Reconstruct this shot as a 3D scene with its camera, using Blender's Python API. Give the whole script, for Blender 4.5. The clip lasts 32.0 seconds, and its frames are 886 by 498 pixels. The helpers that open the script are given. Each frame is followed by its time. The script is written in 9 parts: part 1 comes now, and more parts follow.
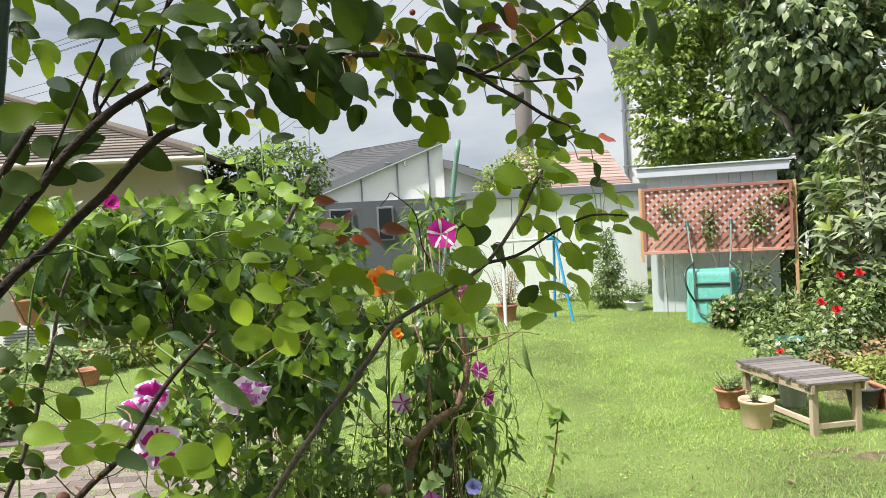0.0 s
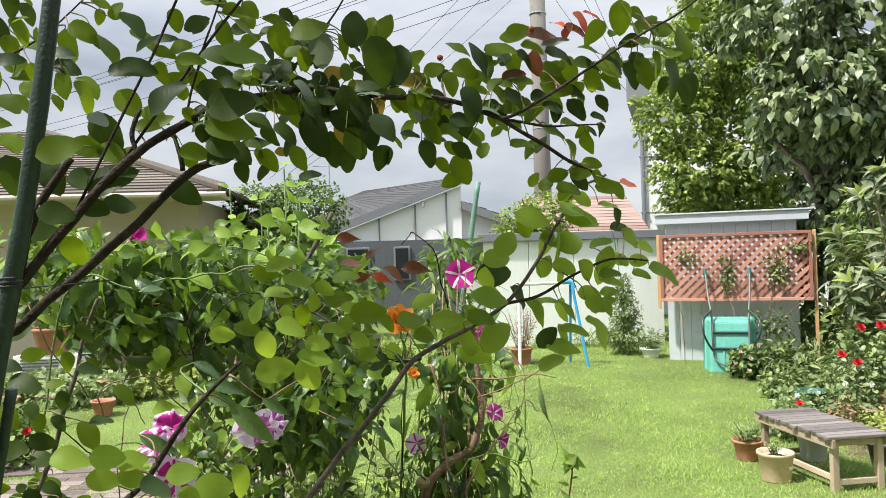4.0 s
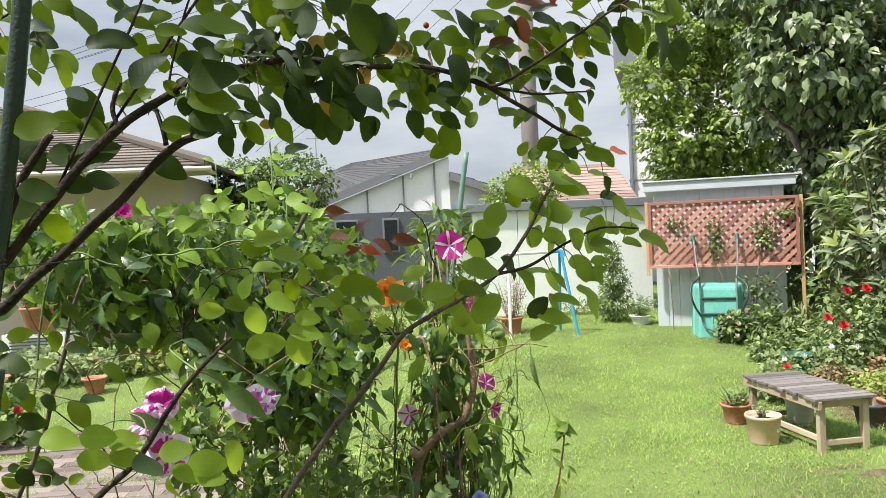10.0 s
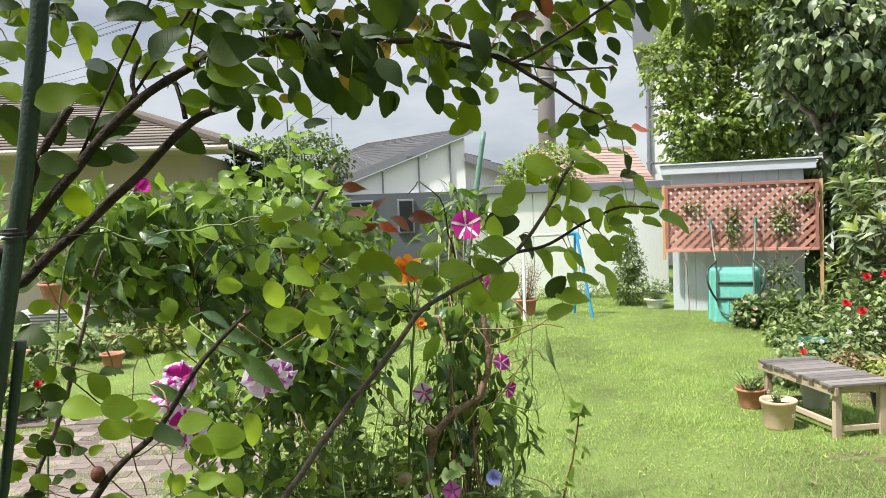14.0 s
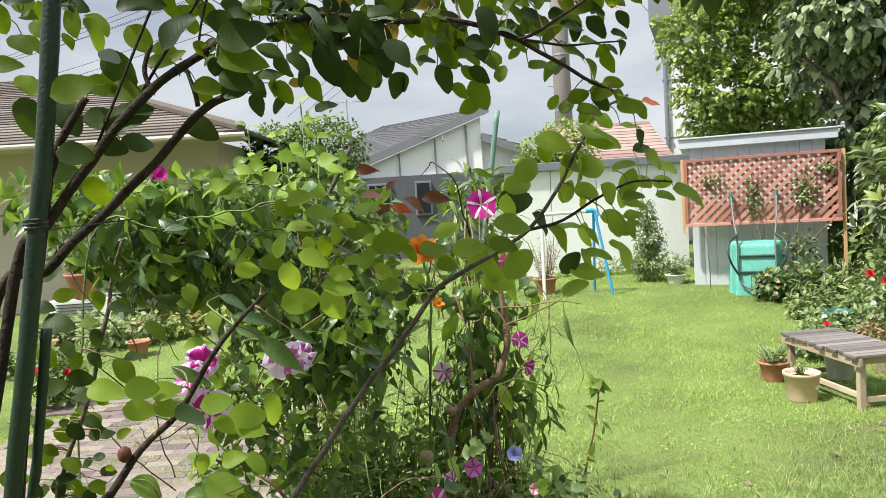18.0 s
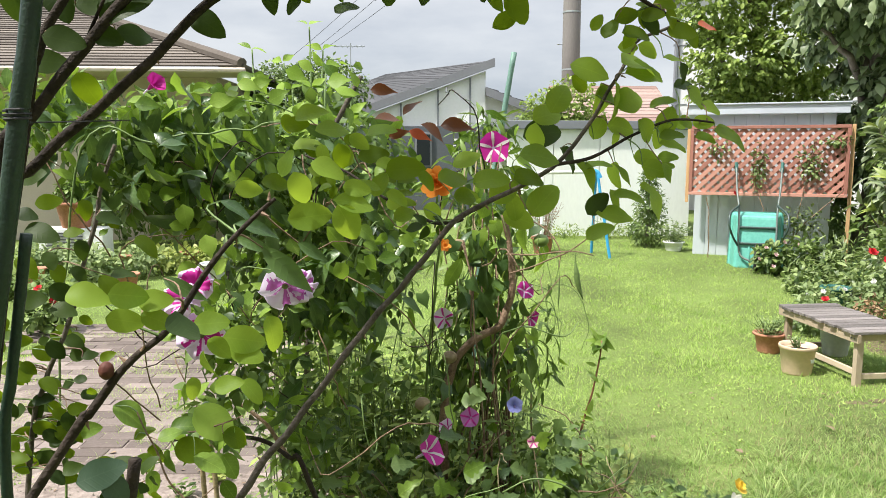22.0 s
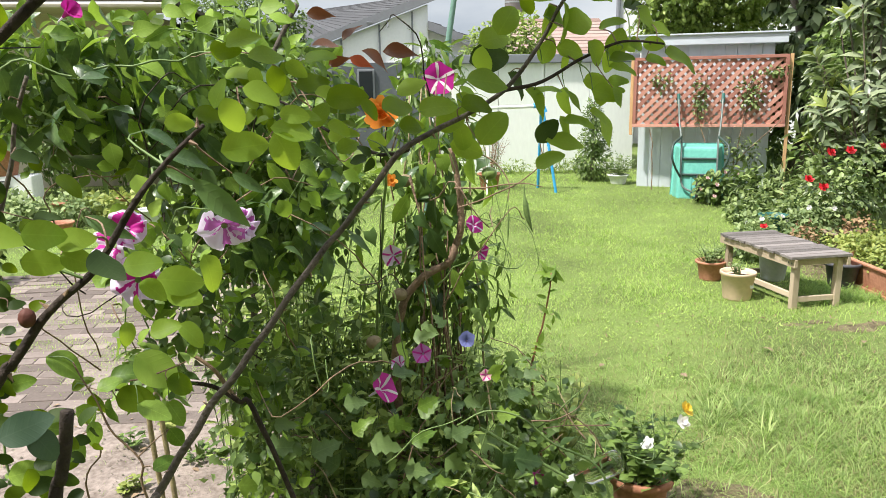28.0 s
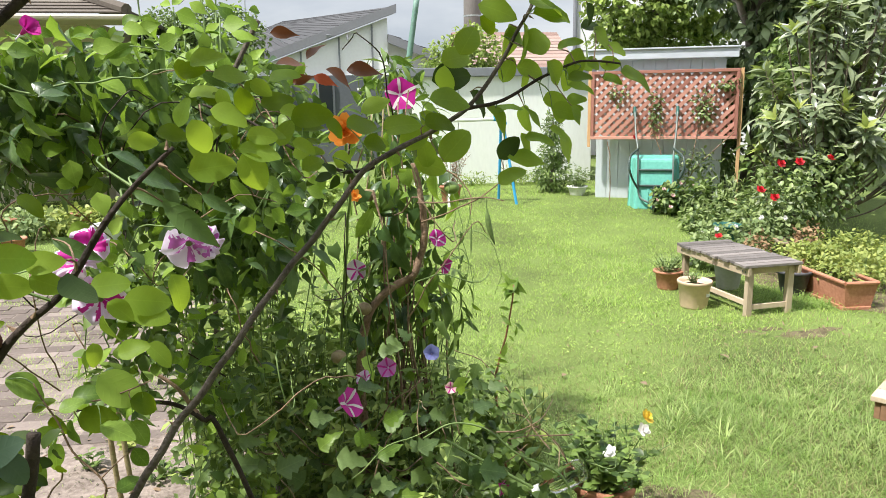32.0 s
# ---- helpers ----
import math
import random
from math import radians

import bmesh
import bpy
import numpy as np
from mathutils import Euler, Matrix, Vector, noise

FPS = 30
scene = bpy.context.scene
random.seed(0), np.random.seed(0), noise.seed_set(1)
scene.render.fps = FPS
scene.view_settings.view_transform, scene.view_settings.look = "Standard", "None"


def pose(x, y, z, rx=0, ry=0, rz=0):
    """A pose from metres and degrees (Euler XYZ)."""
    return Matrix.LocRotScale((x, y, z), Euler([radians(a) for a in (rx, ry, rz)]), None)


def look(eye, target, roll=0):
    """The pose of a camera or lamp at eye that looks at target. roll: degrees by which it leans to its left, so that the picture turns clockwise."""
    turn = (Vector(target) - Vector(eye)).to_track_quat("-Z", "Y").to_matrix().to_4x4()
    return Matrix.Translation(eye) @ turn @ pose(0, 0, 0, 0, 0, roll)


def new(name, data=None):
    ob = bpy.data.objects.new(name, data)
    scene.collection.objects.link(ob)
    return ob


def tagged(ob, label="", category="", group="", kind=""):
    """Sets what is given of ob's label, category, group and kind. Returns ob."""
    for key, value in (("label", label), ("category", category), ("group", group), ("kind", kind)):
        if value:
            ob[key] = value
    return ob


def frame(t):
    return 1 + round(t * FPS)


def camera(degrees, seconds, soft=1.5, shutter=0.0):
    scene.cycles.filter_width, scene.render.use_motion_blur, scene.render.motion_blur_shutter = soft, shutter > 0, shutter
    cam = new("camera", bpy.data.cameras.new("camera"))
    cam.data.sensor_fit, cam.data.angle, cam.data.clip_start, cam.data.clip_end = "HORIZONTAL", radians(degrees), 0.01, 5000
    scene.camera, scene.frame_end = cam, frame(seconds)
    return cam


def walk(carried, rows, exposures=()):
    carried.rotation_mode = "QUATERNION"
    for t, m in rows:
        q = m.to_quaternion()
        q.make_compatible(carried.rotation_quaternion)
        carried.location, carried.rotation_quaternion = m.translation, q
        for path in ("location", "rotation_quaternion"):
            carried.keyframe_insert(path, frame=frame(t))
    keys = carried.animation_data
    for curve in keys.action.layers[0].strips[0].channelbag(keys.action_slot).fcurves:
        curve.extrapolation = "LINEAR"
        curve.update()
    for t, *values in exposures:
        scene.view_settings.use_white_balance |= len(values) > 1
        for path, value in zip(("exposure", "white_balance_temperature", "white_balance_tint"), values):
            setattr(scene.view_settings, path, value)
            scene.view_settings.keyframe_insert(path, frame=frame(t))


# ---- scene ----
cam = camera(62.2, 32.0, 0.85)
PATH = [
    (0, (-0.148, -0.561, 1.447), (0.0, 1.432, 1.37), -3.1),
    (0.5, (-0.144, -0.559, 1.446), (-0.001, 1.434, 1.369), -3.4),
    (1, (-0.149, -0.558, 1.442), (-0.005, 1.435, 1.372), -2.8),
    (1.5, (-0.183, -0.56, 1.435), (-0.04, 1.434, 1.386), -1.2),
    (2, (-0.166, -0.565, 1.44), (-0.032, 1.431, 1.413), -0.9),
    (2.5, (-0.161, -0.568, 1.44), (-0.028, 1.427, 1.436), -1.2),
    (3, (-0.161, -0.572, 1.442), (-0.033, 1.424, 1.466), -1.1),
    (3.5, (-0.158, -0.578, 1.442), (-0.038, 1.418, 1.48), -1.4),
    (4, (-0.159, -0.578, 1.444), (-0.049, 1.419, 1.481), -1.6),
    (4.5, (-0.158, -0.58, 1.443), (-0.055, 1.417, 1.481), -1.9),
    (6.5, (-0.16, -0.582, 1.444), (-0.072, 1.416, 1.466), -2.2),
    (7, (-0.158, -0.578, 1.446), (-0.059, 1.42, 1.464), -2.3),
    (7.5, (-0.157, -0.579, 1.446), (-0.056, 1.418, 1.468), -2.5),
    (8, (-0.158, -0.575, 1.448), (-0.048, 1.422, 1.474), -2.8),
    (8.5, (-0.157, -0.574, 1.449), (-0.034, 1.422, 1.474), -2.9),
    (9, (-0.159, -0.567, 1.448), (-0.024, 1.428, 1.458), -2.8),
    (9.5, (-0.158, -0.566, 1.446), (-0.019, 1.429, 1.432), -2.7),
    (10, (-0.16, -0.567, 1.445), (-0.023, 1.428, 1.402), -2.6),
    (10.5, (-0.152, -0.562, 1.448), (-0.017, 1.432, 1.376), -2.9),
    (11, (-0.15, -0.56, 1.446), (-0.017, 1.433, 1.343), -3.3),
    (11.5, (-0.153, -0.564, 1.446), (-0.029, 1.429, 1.331), -3.1),
    (12, (-0.157, -0.562, 1.443), (-0.04, 1.431, 1.324), -2.9),
    (12.5, (-0.153, -0.561, 1.444), (-0.039, 1.433, 1.327), -3.0),
    (13, (-0.154, -0.566, 1.445), (-0.05, 1.429, 1.34), -3.5),
    (13.5, (-0.149, -0.562, 1.444), (-0.05, 1.434, 1.348), -3.1),
    (14, (-0.167, -0.56, 1.437), (-0.071, 1.435, 1.346), -2.0),
    (14.5, (-0.169, -0.553, 1.436), (-0.085, 1.442, 1.339), -1.9),
    (16.5, (-0.177, -0.564, 1.429), (-0.139, 1.432, 1.305), -1.8),
    (17, (-0.173, -0.558, 1.428), (-0.136, 1.436, 1.288), -2.3),
    (17.5, (-0.17, -0.557, 1.429), (-0.127, 1.437, 1.281), -2.8),
    (18, (-0.157, -0.571, 1.433), (-0.116, 1.424, 1.294), -3.6),
    (18.5, (-0.159, -0.569, 1.435), (-0.119, 1.426, 1.302), -3.6),
    (19, (-0.16, -0.565, 1.436), (-0.116, 1.43, 1.301), -3.2),
    (19.5, (-0.168, -0.559, 1.43), (-0.12, 1.436, 1.288), -2.8),
    (20, (-0.168, -0.556, 1.429), (-0.119, 1.438, 1.279), -2.6),
    (20.5, (-0.168, -0.553, 1.426), (-0.118, 1.44, 1.259), -2.3),
    (21, (-0.171, -0.54, 1.419), (-0.12, 1.451, 1.234), -1.8),
    (21.5, (-0.177, -0.512, 1.403), (-0.127, 1.477, 1.194), -0.9),
    (22, (-0.2, -0.466, 1.379), (-0.144, 1.516, 1.121), 0.1),
    (22.5, (-0.199, -0.447, 1.375), (-0.13, 1.529, 1.074), -0.0),
    (23, (-0.198, -0.437, 1.375), (-0.106, 1.531, 1.027), -0.8),
    (23.5, (-0.198, -0.435, 1.373), (-0.087, 1.527, 1.002), -0.8),
    (24, (-0.197, -0.432, 1.374), (-0.069, 1.526, 0.991), -0.7),
    (24.5, (-0.197, -0.432, 1.374), (-0.059, 1.525, 0.985), -0.8),
    (25, (-0.195, -0.429, 1.374), (-0.055, 1.525, 0.973), -1.1),
    (25.5, (-0.198, -0.432, 1.374), (-0.057, 1.519, 0.957), -1.1),
    (27.5, (-0.198, -0.427, 1.358), (-0.037, 1.518, 0.921), -1.2),
    (28, (-0.199, -0.424, 1.36), (-0.004, 1.521, 0.939), -0.9),
    (28.5, (-0.202, -0.429, 1.359), (0.009, 1.517, 0.947), -1.0),
    (29, (-0.202, -0.424, 1.359), (0.028, 1.519, 0.948), -0.9),
    (29.5, (-0.206, -0.425, 1.359), (0.041, 1.516, 0.941), -1.1),
    (30, (-0.206, -0.425, 1.364), (0.054, 1.51, 0.927), -1.4),
    (30.5, (-0.205, -0.427, 1.364), (0.065, 1.505, 0.922), -1.5),
    (31, (-0.209, -0.432, 1.37), (0.076, 1.5, 0.938), -1.1),
    (31.5, (-0.208, -0.441, 1.371), (0.085, 1.495, 0.963), -1.0),
    (32, (-0.207, -0.442, 1.371), (0.093, 1.497, 0.979), -0.9),
]
walk(cam, [(t, look(eye, target, roll)) for t, eye, target, roll in PATH], [(0.0, 0.60), (17.0, 0.60), (23.0, 0.68), (32.0, 0.68)])

# ---------- world and light: bright overcast sky with a soft high sun ----------
world = bpy.data.worlds.new("overcast_sky")
scene.world = world
world.use_nodes = True
wn = world.node_tree
wn.nodes.clear()


def wnode(kind, **sets):
    n = wn.nodes.new(kind)
    for k, v in sets.items():
        n.inputs[k].default_value = v
    return n


SUN_EL, SUN_ROT = radians(59), radians(-114)
w_out = wnode("ShaderNodeOutputWorld")
w_bg = wnode("ShaderNodeBackground", Strength=1.0)
w_sky = wnode("ShaderNodeTexSky")
w_sky.sky_type, w_sky.sun_disc = "NISHITA", False
w_sky.sun_elevation, w_sky.sun_rotation = SUN_EL, SUN_ROT
w_scale = wnode("ShaderNodeVectorMath")
w_scale.operation = "SCALE"
w_scale.inputs[3].default_value = 0.10
w_tc = wnode("ShaderNodeTexCoord")
w_map = wnode("ShaderNodeMapping")
w_map.inputs["Scale"].default_value = (1.0, 1.0, 3.2)
w_no = wnode("ShaderNodeTexNoise", Scale=2.2, Detail=7.0, Roughness=0.55)
w_ramp = wnode("ShaderNodeValToRGB")
w_ramp.color_ramp.elements[0].position, w_ramp.color_ramp.elements[0].color = 0.36, (0.52, 0.57, 0.66, 1)
w_ramp.color_ramp.elements[1].position, w_ramp.color_ramp.elements[1].color = 0.62, (0.90, 0.92, 0.95, 1)
w_sep = wnode("ShaderNodeSeparateXYZ")
w_up = wnode("ShaderNodeMapRange")
w_up.inputs["From Min"].default_value, w_up.inputs["From Max"].default_value = 0.25, 0.95
w_up.inputs["To Min"].default_value, w_up.inputs["To Max"].default_value = 0.59, 1.9
w_cloud = wnode("ShaderNodeVectorMath")
w_cloud.operation = "SCALE"
w_mix = wnode("ShaderNodeMix", Factor=0.86)
w_mix.data_type = "RGBA"
wl = wn.links.new
wl(w_tc.outputs["Generated"], w_map.inputs["Vector"])
wl(w_map.outputs[0], w_no.inputs["Vector"])
wl(w_no.outputs[0], w_ramp.inputs[0])
wl(w_tc.outputs["Generated"], w_sep.inputs[0])
wl(w_sep.outputs["Z"], w_up.inputs["Value"])
wl(w_ramp.outputs[0], w_cloud.inputs[0])
wl(w_up.outputs[0], w_cloud.inputs[3])
wl(w_sky.outputs[0], w_scale.inputs[0])
wl(w_scale.outputs[0], w_mix.inputs["A"])
wl(w_cloud.outputs[0], w_mix.inputs["B"])
wl(w_mix.outputs["Result"], w_bg.inputs["Color"])
wl(w_bg.outputs[0], w_out.inputs[0])

sun = new("sun", bpy.data.lights.new("sun", "SUN"))
sun.data.energy, sun.data.angle, sun.data.color = 5.0, radians(2.5), (1.0, 0.955, 0.88)
sun.matrix_world = look((-5.0, 0.0, 9.2), (0, 2.2, 0))


# ---------- materials ----------
def nodes_of(name):
    m = bpy.data.materials.new(name)
    m.use_nodes = True
    t = m.node_tree
    return m, t, t.nodes["Principled BSDF"], t.nodes["Material Output"]


def surface(name, color, rough=0.7, var=0.25, grain=40.0, blotch=3.0, bump=0.15, metal=0.0, spec=0.4, tint=None,
            random_by="", stretch=(1, 1, 1), coarse=0.5):
    """A procedural surface: base colour varied by a fine grain and by large blotches, with relief."""
    m, t, b, out = nodes_of(name)
    n, link = t.nodes.new, t.links.new
    tc, mp = n("ShaderNodeTexCoord"), n("ShaderNodeMapping")
    mp.inputs["Scale"].default_value = stretch
    link(tc.outputs["Object"], mp.inputs["Vector"])
    fine, big = n("ShaderNodeTexNoise"), n("ShaderNodeTexNoise")
    fine.inputs["Scale"].default_value, fine.inputs["Detail"].default_value = grain, 5
    big.inputs["Scale"].default_value, big.inputs["Detail"].default_value = blotch, 4
    link(mp.outputs[0], fine.inputs["Vector"])
    link(mp.outputs[0], big.inputs["Vector"])
    add = n("ShaderNodeMix")
    add.inputs["Factor"].default_value = coarse
    link(fine.outputs[0], add.inputs["A"])
    link(big.outputs[0], add.inputs["B"])
    value = add.outputs["Result"]
    if random_by:
        src = n("ShaderNodeObjectInfo") if random_by == "object" else n("ShaderNodeNewGeometry")
        r = src.outputs["Random"] if random_by == "object" else src.outputs["Random Per Island"]
        mix2 = n("ShaderNodeMix")
        mix2.inputs["Factor"].default_value = 0.55
        link(value, mix2.inputs["A"])
        link(r, mix2.inputs["B"])
        value = mix2.outputs["Result"]
    ramp = n("ShaderNodeValToRGB")
    c0 = [max(0.0, c * (1 - var)) for c in color]
    c1 = list(tint) if tint else [min(1.0, c * (1 + var)) for c in color]
    ramp.color_ramp.elements[0].position, ramp.color_ramp.elements[0].color = 0.28, (*c0, 1)
    ramp.color_ramp.elements[1].position, ramp.color_ramp.elements[1].color = 0.74, (*c1, 1)
    link(value, ramp.inputs[0])
    link(ramp.outputs[0], b.inputs["Base Color"])
    b.inputs["Roughness"].default_value, b.inputs["Metallic"].default_value = rough, metal
    b.inputs["Specular IOR Level"].default_value = spec
    if bump:
        bp = n("ShaderNodeBump")
        bp.inputs["Strength"].default_value, bp.inputs["Distance"].default_value = bump, 0.01
        link(fine.outputs[0], bp.inputs["Height"])
        link(bp.outputs[0], b.inputs["Normal"])
    return m


def foliage(name, dark, light, gloss=0.45, glow=0.35, by="island", through_color=None, spec=0.35, blotch=14.0, veins=False, patchy=0.3, low=0.12, high=0.85):
    """Leaf or petal: varied leaf by leaf, with blotches, and letting some light through."""
    m, t, b, out = nodes_of(name)
    n, link = t.nodes.new, t.links.new
    if by == "object":
        r = n("ShaderNodeObjectInfo").outputs["Random"]
    else:
        r = n("ShaderNodeNewGeometry").outputs["Random Per Island"]
    tc, no = n("ShaderNodeTexCoord"), n("ShaderNodeTexNoise")
    no.inputs["Scale"].default_value, no.inputs["Detail"].default_value = blotch, 4
    link(tc.outputs["Object"], no.inputs["Vector"])
    mx = n("ShaderNodeMix")
    mx.inputs["Factor"].default_value = patchy
    link(r, mx.inputs["A"])
    link(no.outputs[0], mx.inputs["B"])
    ramp = n("ShaderNodeValToRGB")
    ramp.color_ramp.elements[0].position, ramp.color_ramp.elements[0].color = low, (*dark, 1)
    ramp.color_ramp.elements[1].position, ramp.color_ramp.elements[1].color = high, (*light, 1)
    tone = mx.outputs["Result"]
    if veins:
        # a paler midrib and slanting side veins in the leaf's own coordinates
        sep = n("ShaderNodeSeparateXYZ")
        link(tc.outputs["Object"], sep.inputs[0])

        def math_node(op, a, b=None):
            k = n("ShaderNodeMath")
            k.operation = op
            for i, v in enumerate((a, b)):
                if v is None:
                    continue
                if isinstance(v, (int, float)):
                    k.inputs[i].default_value = v
                else:
                    link(v, k.inputs[i])
            return k.outputs[0]

        ax = math_node("ABSOLUTE", sep.outputs["X"])
        side = math_node("SINE", math_node("SUBTRACT", math_node("MULTIPLY", sep.outputs["Y"], 50.0), math_node("MULTIPLY", ax, 34.0)))
        side = math_node("POWER", math_node("MAXIMUM", side, 0.0), 6.0)
        rib = math_node("GREATER_THAN", 0.012, ax)
        tone = math_node("ADD", tone, math_node("ADD", math_node("MULTIPLY", side, 0.07), math_node("MULTIPLY", rib, 0.16)))
        bp = n("ShaderNodeBump")
        bp.inputs["Strength"].default_value, bp.inputs["Distance"].default_value = 0.12, 0.004
        link(math_node("ADD", side, rib), bp.inputs["Height"])
        link(bp.outputs[0], b.inputs["Normal"])
    link(tone, ramp.inputs[0])
    link(ramp.outputs[0], b.inputs["Base Color"])
    b.inputs["Roughness"].default_value = gloss
    b.inputs["Specular IOR Level"].default_value = spec
    tr = n("ShaderNodeBsdfTranslucent")
    if through_color:
        tint = n("ShaderNodeMix")
        tint.data_type = "RGBA"
        tint.inputs["Factor"].default_value = 0.75
        link(ramp.outputs[0], tint.inputs["A"])
        tint.inputs["B"].default_value = (*through_color, 1)
        link(tint.outputs["Result"], tr.inputs["Color"])
    else:
        link(ramp.outputs[0], tr.inputs["Color"])
    ms = n("ShaderNodeMixShader")
    ms.inputs[0].default_value = glow
    link(b.outputs[0], ms.inputs[1])
    link(tr.outputs[0], ms.inputs[2])
    link(ms.outputs[0], out.inputs["Surface"])
    return m


M = {}
M["lawn"] = surface("lawn_soil_and_moss", (0.085, 0.105, 0.04), 0.95, 0.5, 90, 1.2, 0.6, tint=(0.21, 0.29, 0.08), spec=0.1)
M["grass"] = foliage("grass_blades", (0.11, 0.20, 0.042), (0.52, 0.62, 0.19), 0.5, 0.45, through_color=(0.38, 0.62, 0.11), spec=0.25, blotch=4.5, patchy=0.62, low=0.2, high=0.74)
M["coarse"] = foliage("coarse_grass_blades", (0.055, 0.112, 0.03), (0.50, 0.59, 0.24), 0.55, 0.42, through_color=(0.34, 0.52, 0.12), spec=0.2, blotch=8.0, patchy=0.66, low=0.24, high=0.72)
M["tuft"] = foliage("long_grass", (0.07, 0.145, 0.03), (0.36, 0.47, 0.155), 0.5, 0.45, through_color=(0.38, 0.60, 0.11), spec=0.25, blotch=3.0, patchy=0.2)
M["straw"] = foliage("dry_grass", (0.15, 0.14, 0.065), (0.34, 0.32, 0.16), 0.8, 0.3, spec=0.1)
M["earth"] = surface("bare_earth", (0.085, 0.07, 0.042), 0.95, 0.5, 60, 9, 0.8, spec=0.1, tint=(0.21, 0.175, 0.105))
M["sand"] = surface("pale_sandy_gravel", (0.17, 0.132, 0.11), 0.95, 0.45, 45, 6, 1.0, spec=0.1, tint=(0.37, 0.31, 0.275))
M["brick"] = surface("worn_paving_brick", (0.165, 0.135, 0.12), 0.92, 0.25, 50, 6, 0.6, random_by="object", tint=(0.25, 0.207, 0.186), spec=0.15)
M["shed"] = surface("pale_grey_painted_steel", (0.53, 0.575, 0.62), 0.5, 0.08, 30, 1.4, 0.05, spec=0.4, stretch=(1, 1, 0.3))
M["shed_trim"] = surface("weathered_grey_fascia", (0.50, 0.54, 0.60), 0.5, 0.14, 20, 2, 0.05, stretch=(0.3, 1, 1))
M["lattice"] = surface("reddish_stained_timber", (0.40, 0.165, 0.125), 0.75, 0.25, 60, 3, 0.3, random_by="object", tint=(0.54, 0.27, 0.21), stretch=(1, 1, 1))
M["post"] = surface("bare_orange_timber", (0.55, 0.34, 0.17), 0.75, 0.25, 50, 3, 0.3, stretch=(1, 1, 0.2))
M["old_wood"] = surface("weathered_grey_boards", (0.135, 0.12, 0.113), 0.85, 0.3, 40, 5, 0.6, random_by="object", tint=(0.225, 0.2, 0.19), stretch=(1, 6, 1))
M["pale_wood"] = surface("pale_pine", (0.34, 0.26, 0.18), 0.75, 0.3, 50, 3, 0.3, random_by="object", tint=(0.52, 0.42, 0.31), stretch=(3, 3, 0.5))
M["barrow"] = surface("teal_plastic", (0.10, 0.39, 0.32), 0.4, 0.2, 30, 5, 0.06, tint=(0.17, 0.50, 0.42), spec=0.5)
M["dark_metal"] = surface("dark_green_steel_tube", (0.035, 0.06, 0.055), 0.4, 0.3, 60, 8, 0.05, spec=0.5)
M["grey_metal"] = surface("galvanised_tube", (0.42, 0.45, 0.45), 0.45, 0.2, 60, 8, 0.05, metal=0.6)
M["rubber"] = surface("black_rubber", (0.03, 0.03, 0.03), 0.8, 0.3, 60, 8, 0.2)
M["house_white"] = surface("white_rendered_panel", (0.86, 0.86, 0.87), 0.8, 0.06, 20, 0.6, 0.05)
M["house_grey"] = surface("dark_grey_siding", (0.10, 0.11, 0.125), 0.75, 0.15, 20, 0.8, 0.05)
M["batten"] = surface("grey_batten", (0.20, 0.21, 0.23), 0.7, 0.1, 20, 1, 0.05)
M["slate"] = surface("dark_slate_roofing", (0.062, 0.063, 0.068), 0.9, 0.2, 12, 1.2, 0.2, random_by="object")
M["barge"] = surface("grey_barge_board", (0.20, 0.205, 0.225), 0.6, 0.1, 20, 2, 0.05)
M["roof_brown"] = surface("brown_cement_tiles", (0.125, 0.105, 0.09), 0.9, 0.3, 18, 1.2, 0.4, random_by="object", tint=(0.185, 0.16, 0.138), spec=0.2)
M["roof_red"] = surface("faded_red_tiles", (0.28, 0.19, 0.165), 0.95, 0.2, 18, 1.2, 0.3, random_by="object", tint=(0.35, 0.26, 0.23), spec=0.1)
M["beige"] = surface("beige_render", (0.50, 0.43, 0.36), 0.9, 0.1, 60, 1.2, 0.3)
M["cream"] = surface("off_white_boarding", (0.78, 0.80, 0.77), 0.7, 0.07, 25, 0.8, 0.05, stretch=(1, 1, 0.3))
M["building"] = surface("pale_lilac_grey_render", (0.66, 0.655, 0.68), 0.85, 0.06, 40, 0.8, 0.1)
M["parapet"] = surface("slate_grey_cladding", (0.19, 0.20, 0.225), 0.6, 0.1, 20, 1.5, 0.05)
M["concrete"] = surface("weathered_concrete", (0.20, 0.185, 0.172), 0.9, 0.18, 40, 2, 0.2, stretch=(1, 1, 0.3))
M["cable"] = surface("black_cable", (0.03, 0.03, 0.035), 0.7, 0.2, 40, 4, 0)
M["terracotta"] = surface("terracotta_clay", (0.40, 0.165, 0.095), 0.8, 0.3, 50, 6, 0.2, tint=(0.53, 0.25, 0.16))
M["beige_plastic"] = surface("beige_plastic_pot", (0.58, 0.43, 0.31), 0.55, 0.12, 40, 5, 0.1)
M["grey_plastic"] = surface("grey_plastic_pail", (0.56, 0.58, 0.56), 0.55, 0.15, 40, 5, 0.1)
M["dark_plastic"] = surface("dark_grey_pot", (0.07, 0.07, 0.08), 0.6, 0.3, 40, 5, 0.1)
M["green_plastic"] = surface("deep_green_pot", (0.02, 0.10, 0.085), 0.5, 0.3, 40, 5, 0.1)
M["white_plastic"] = surface("white_plastic", (0.74, 0.75, 0.73), 0.5, 0.1, 40, 6, 0.05)
M["blue_plastic"] = surface("sky_blue_pipe", (0.05, 0.34, 0.66), 0.45, 0.15, 40, 6, 0.05)
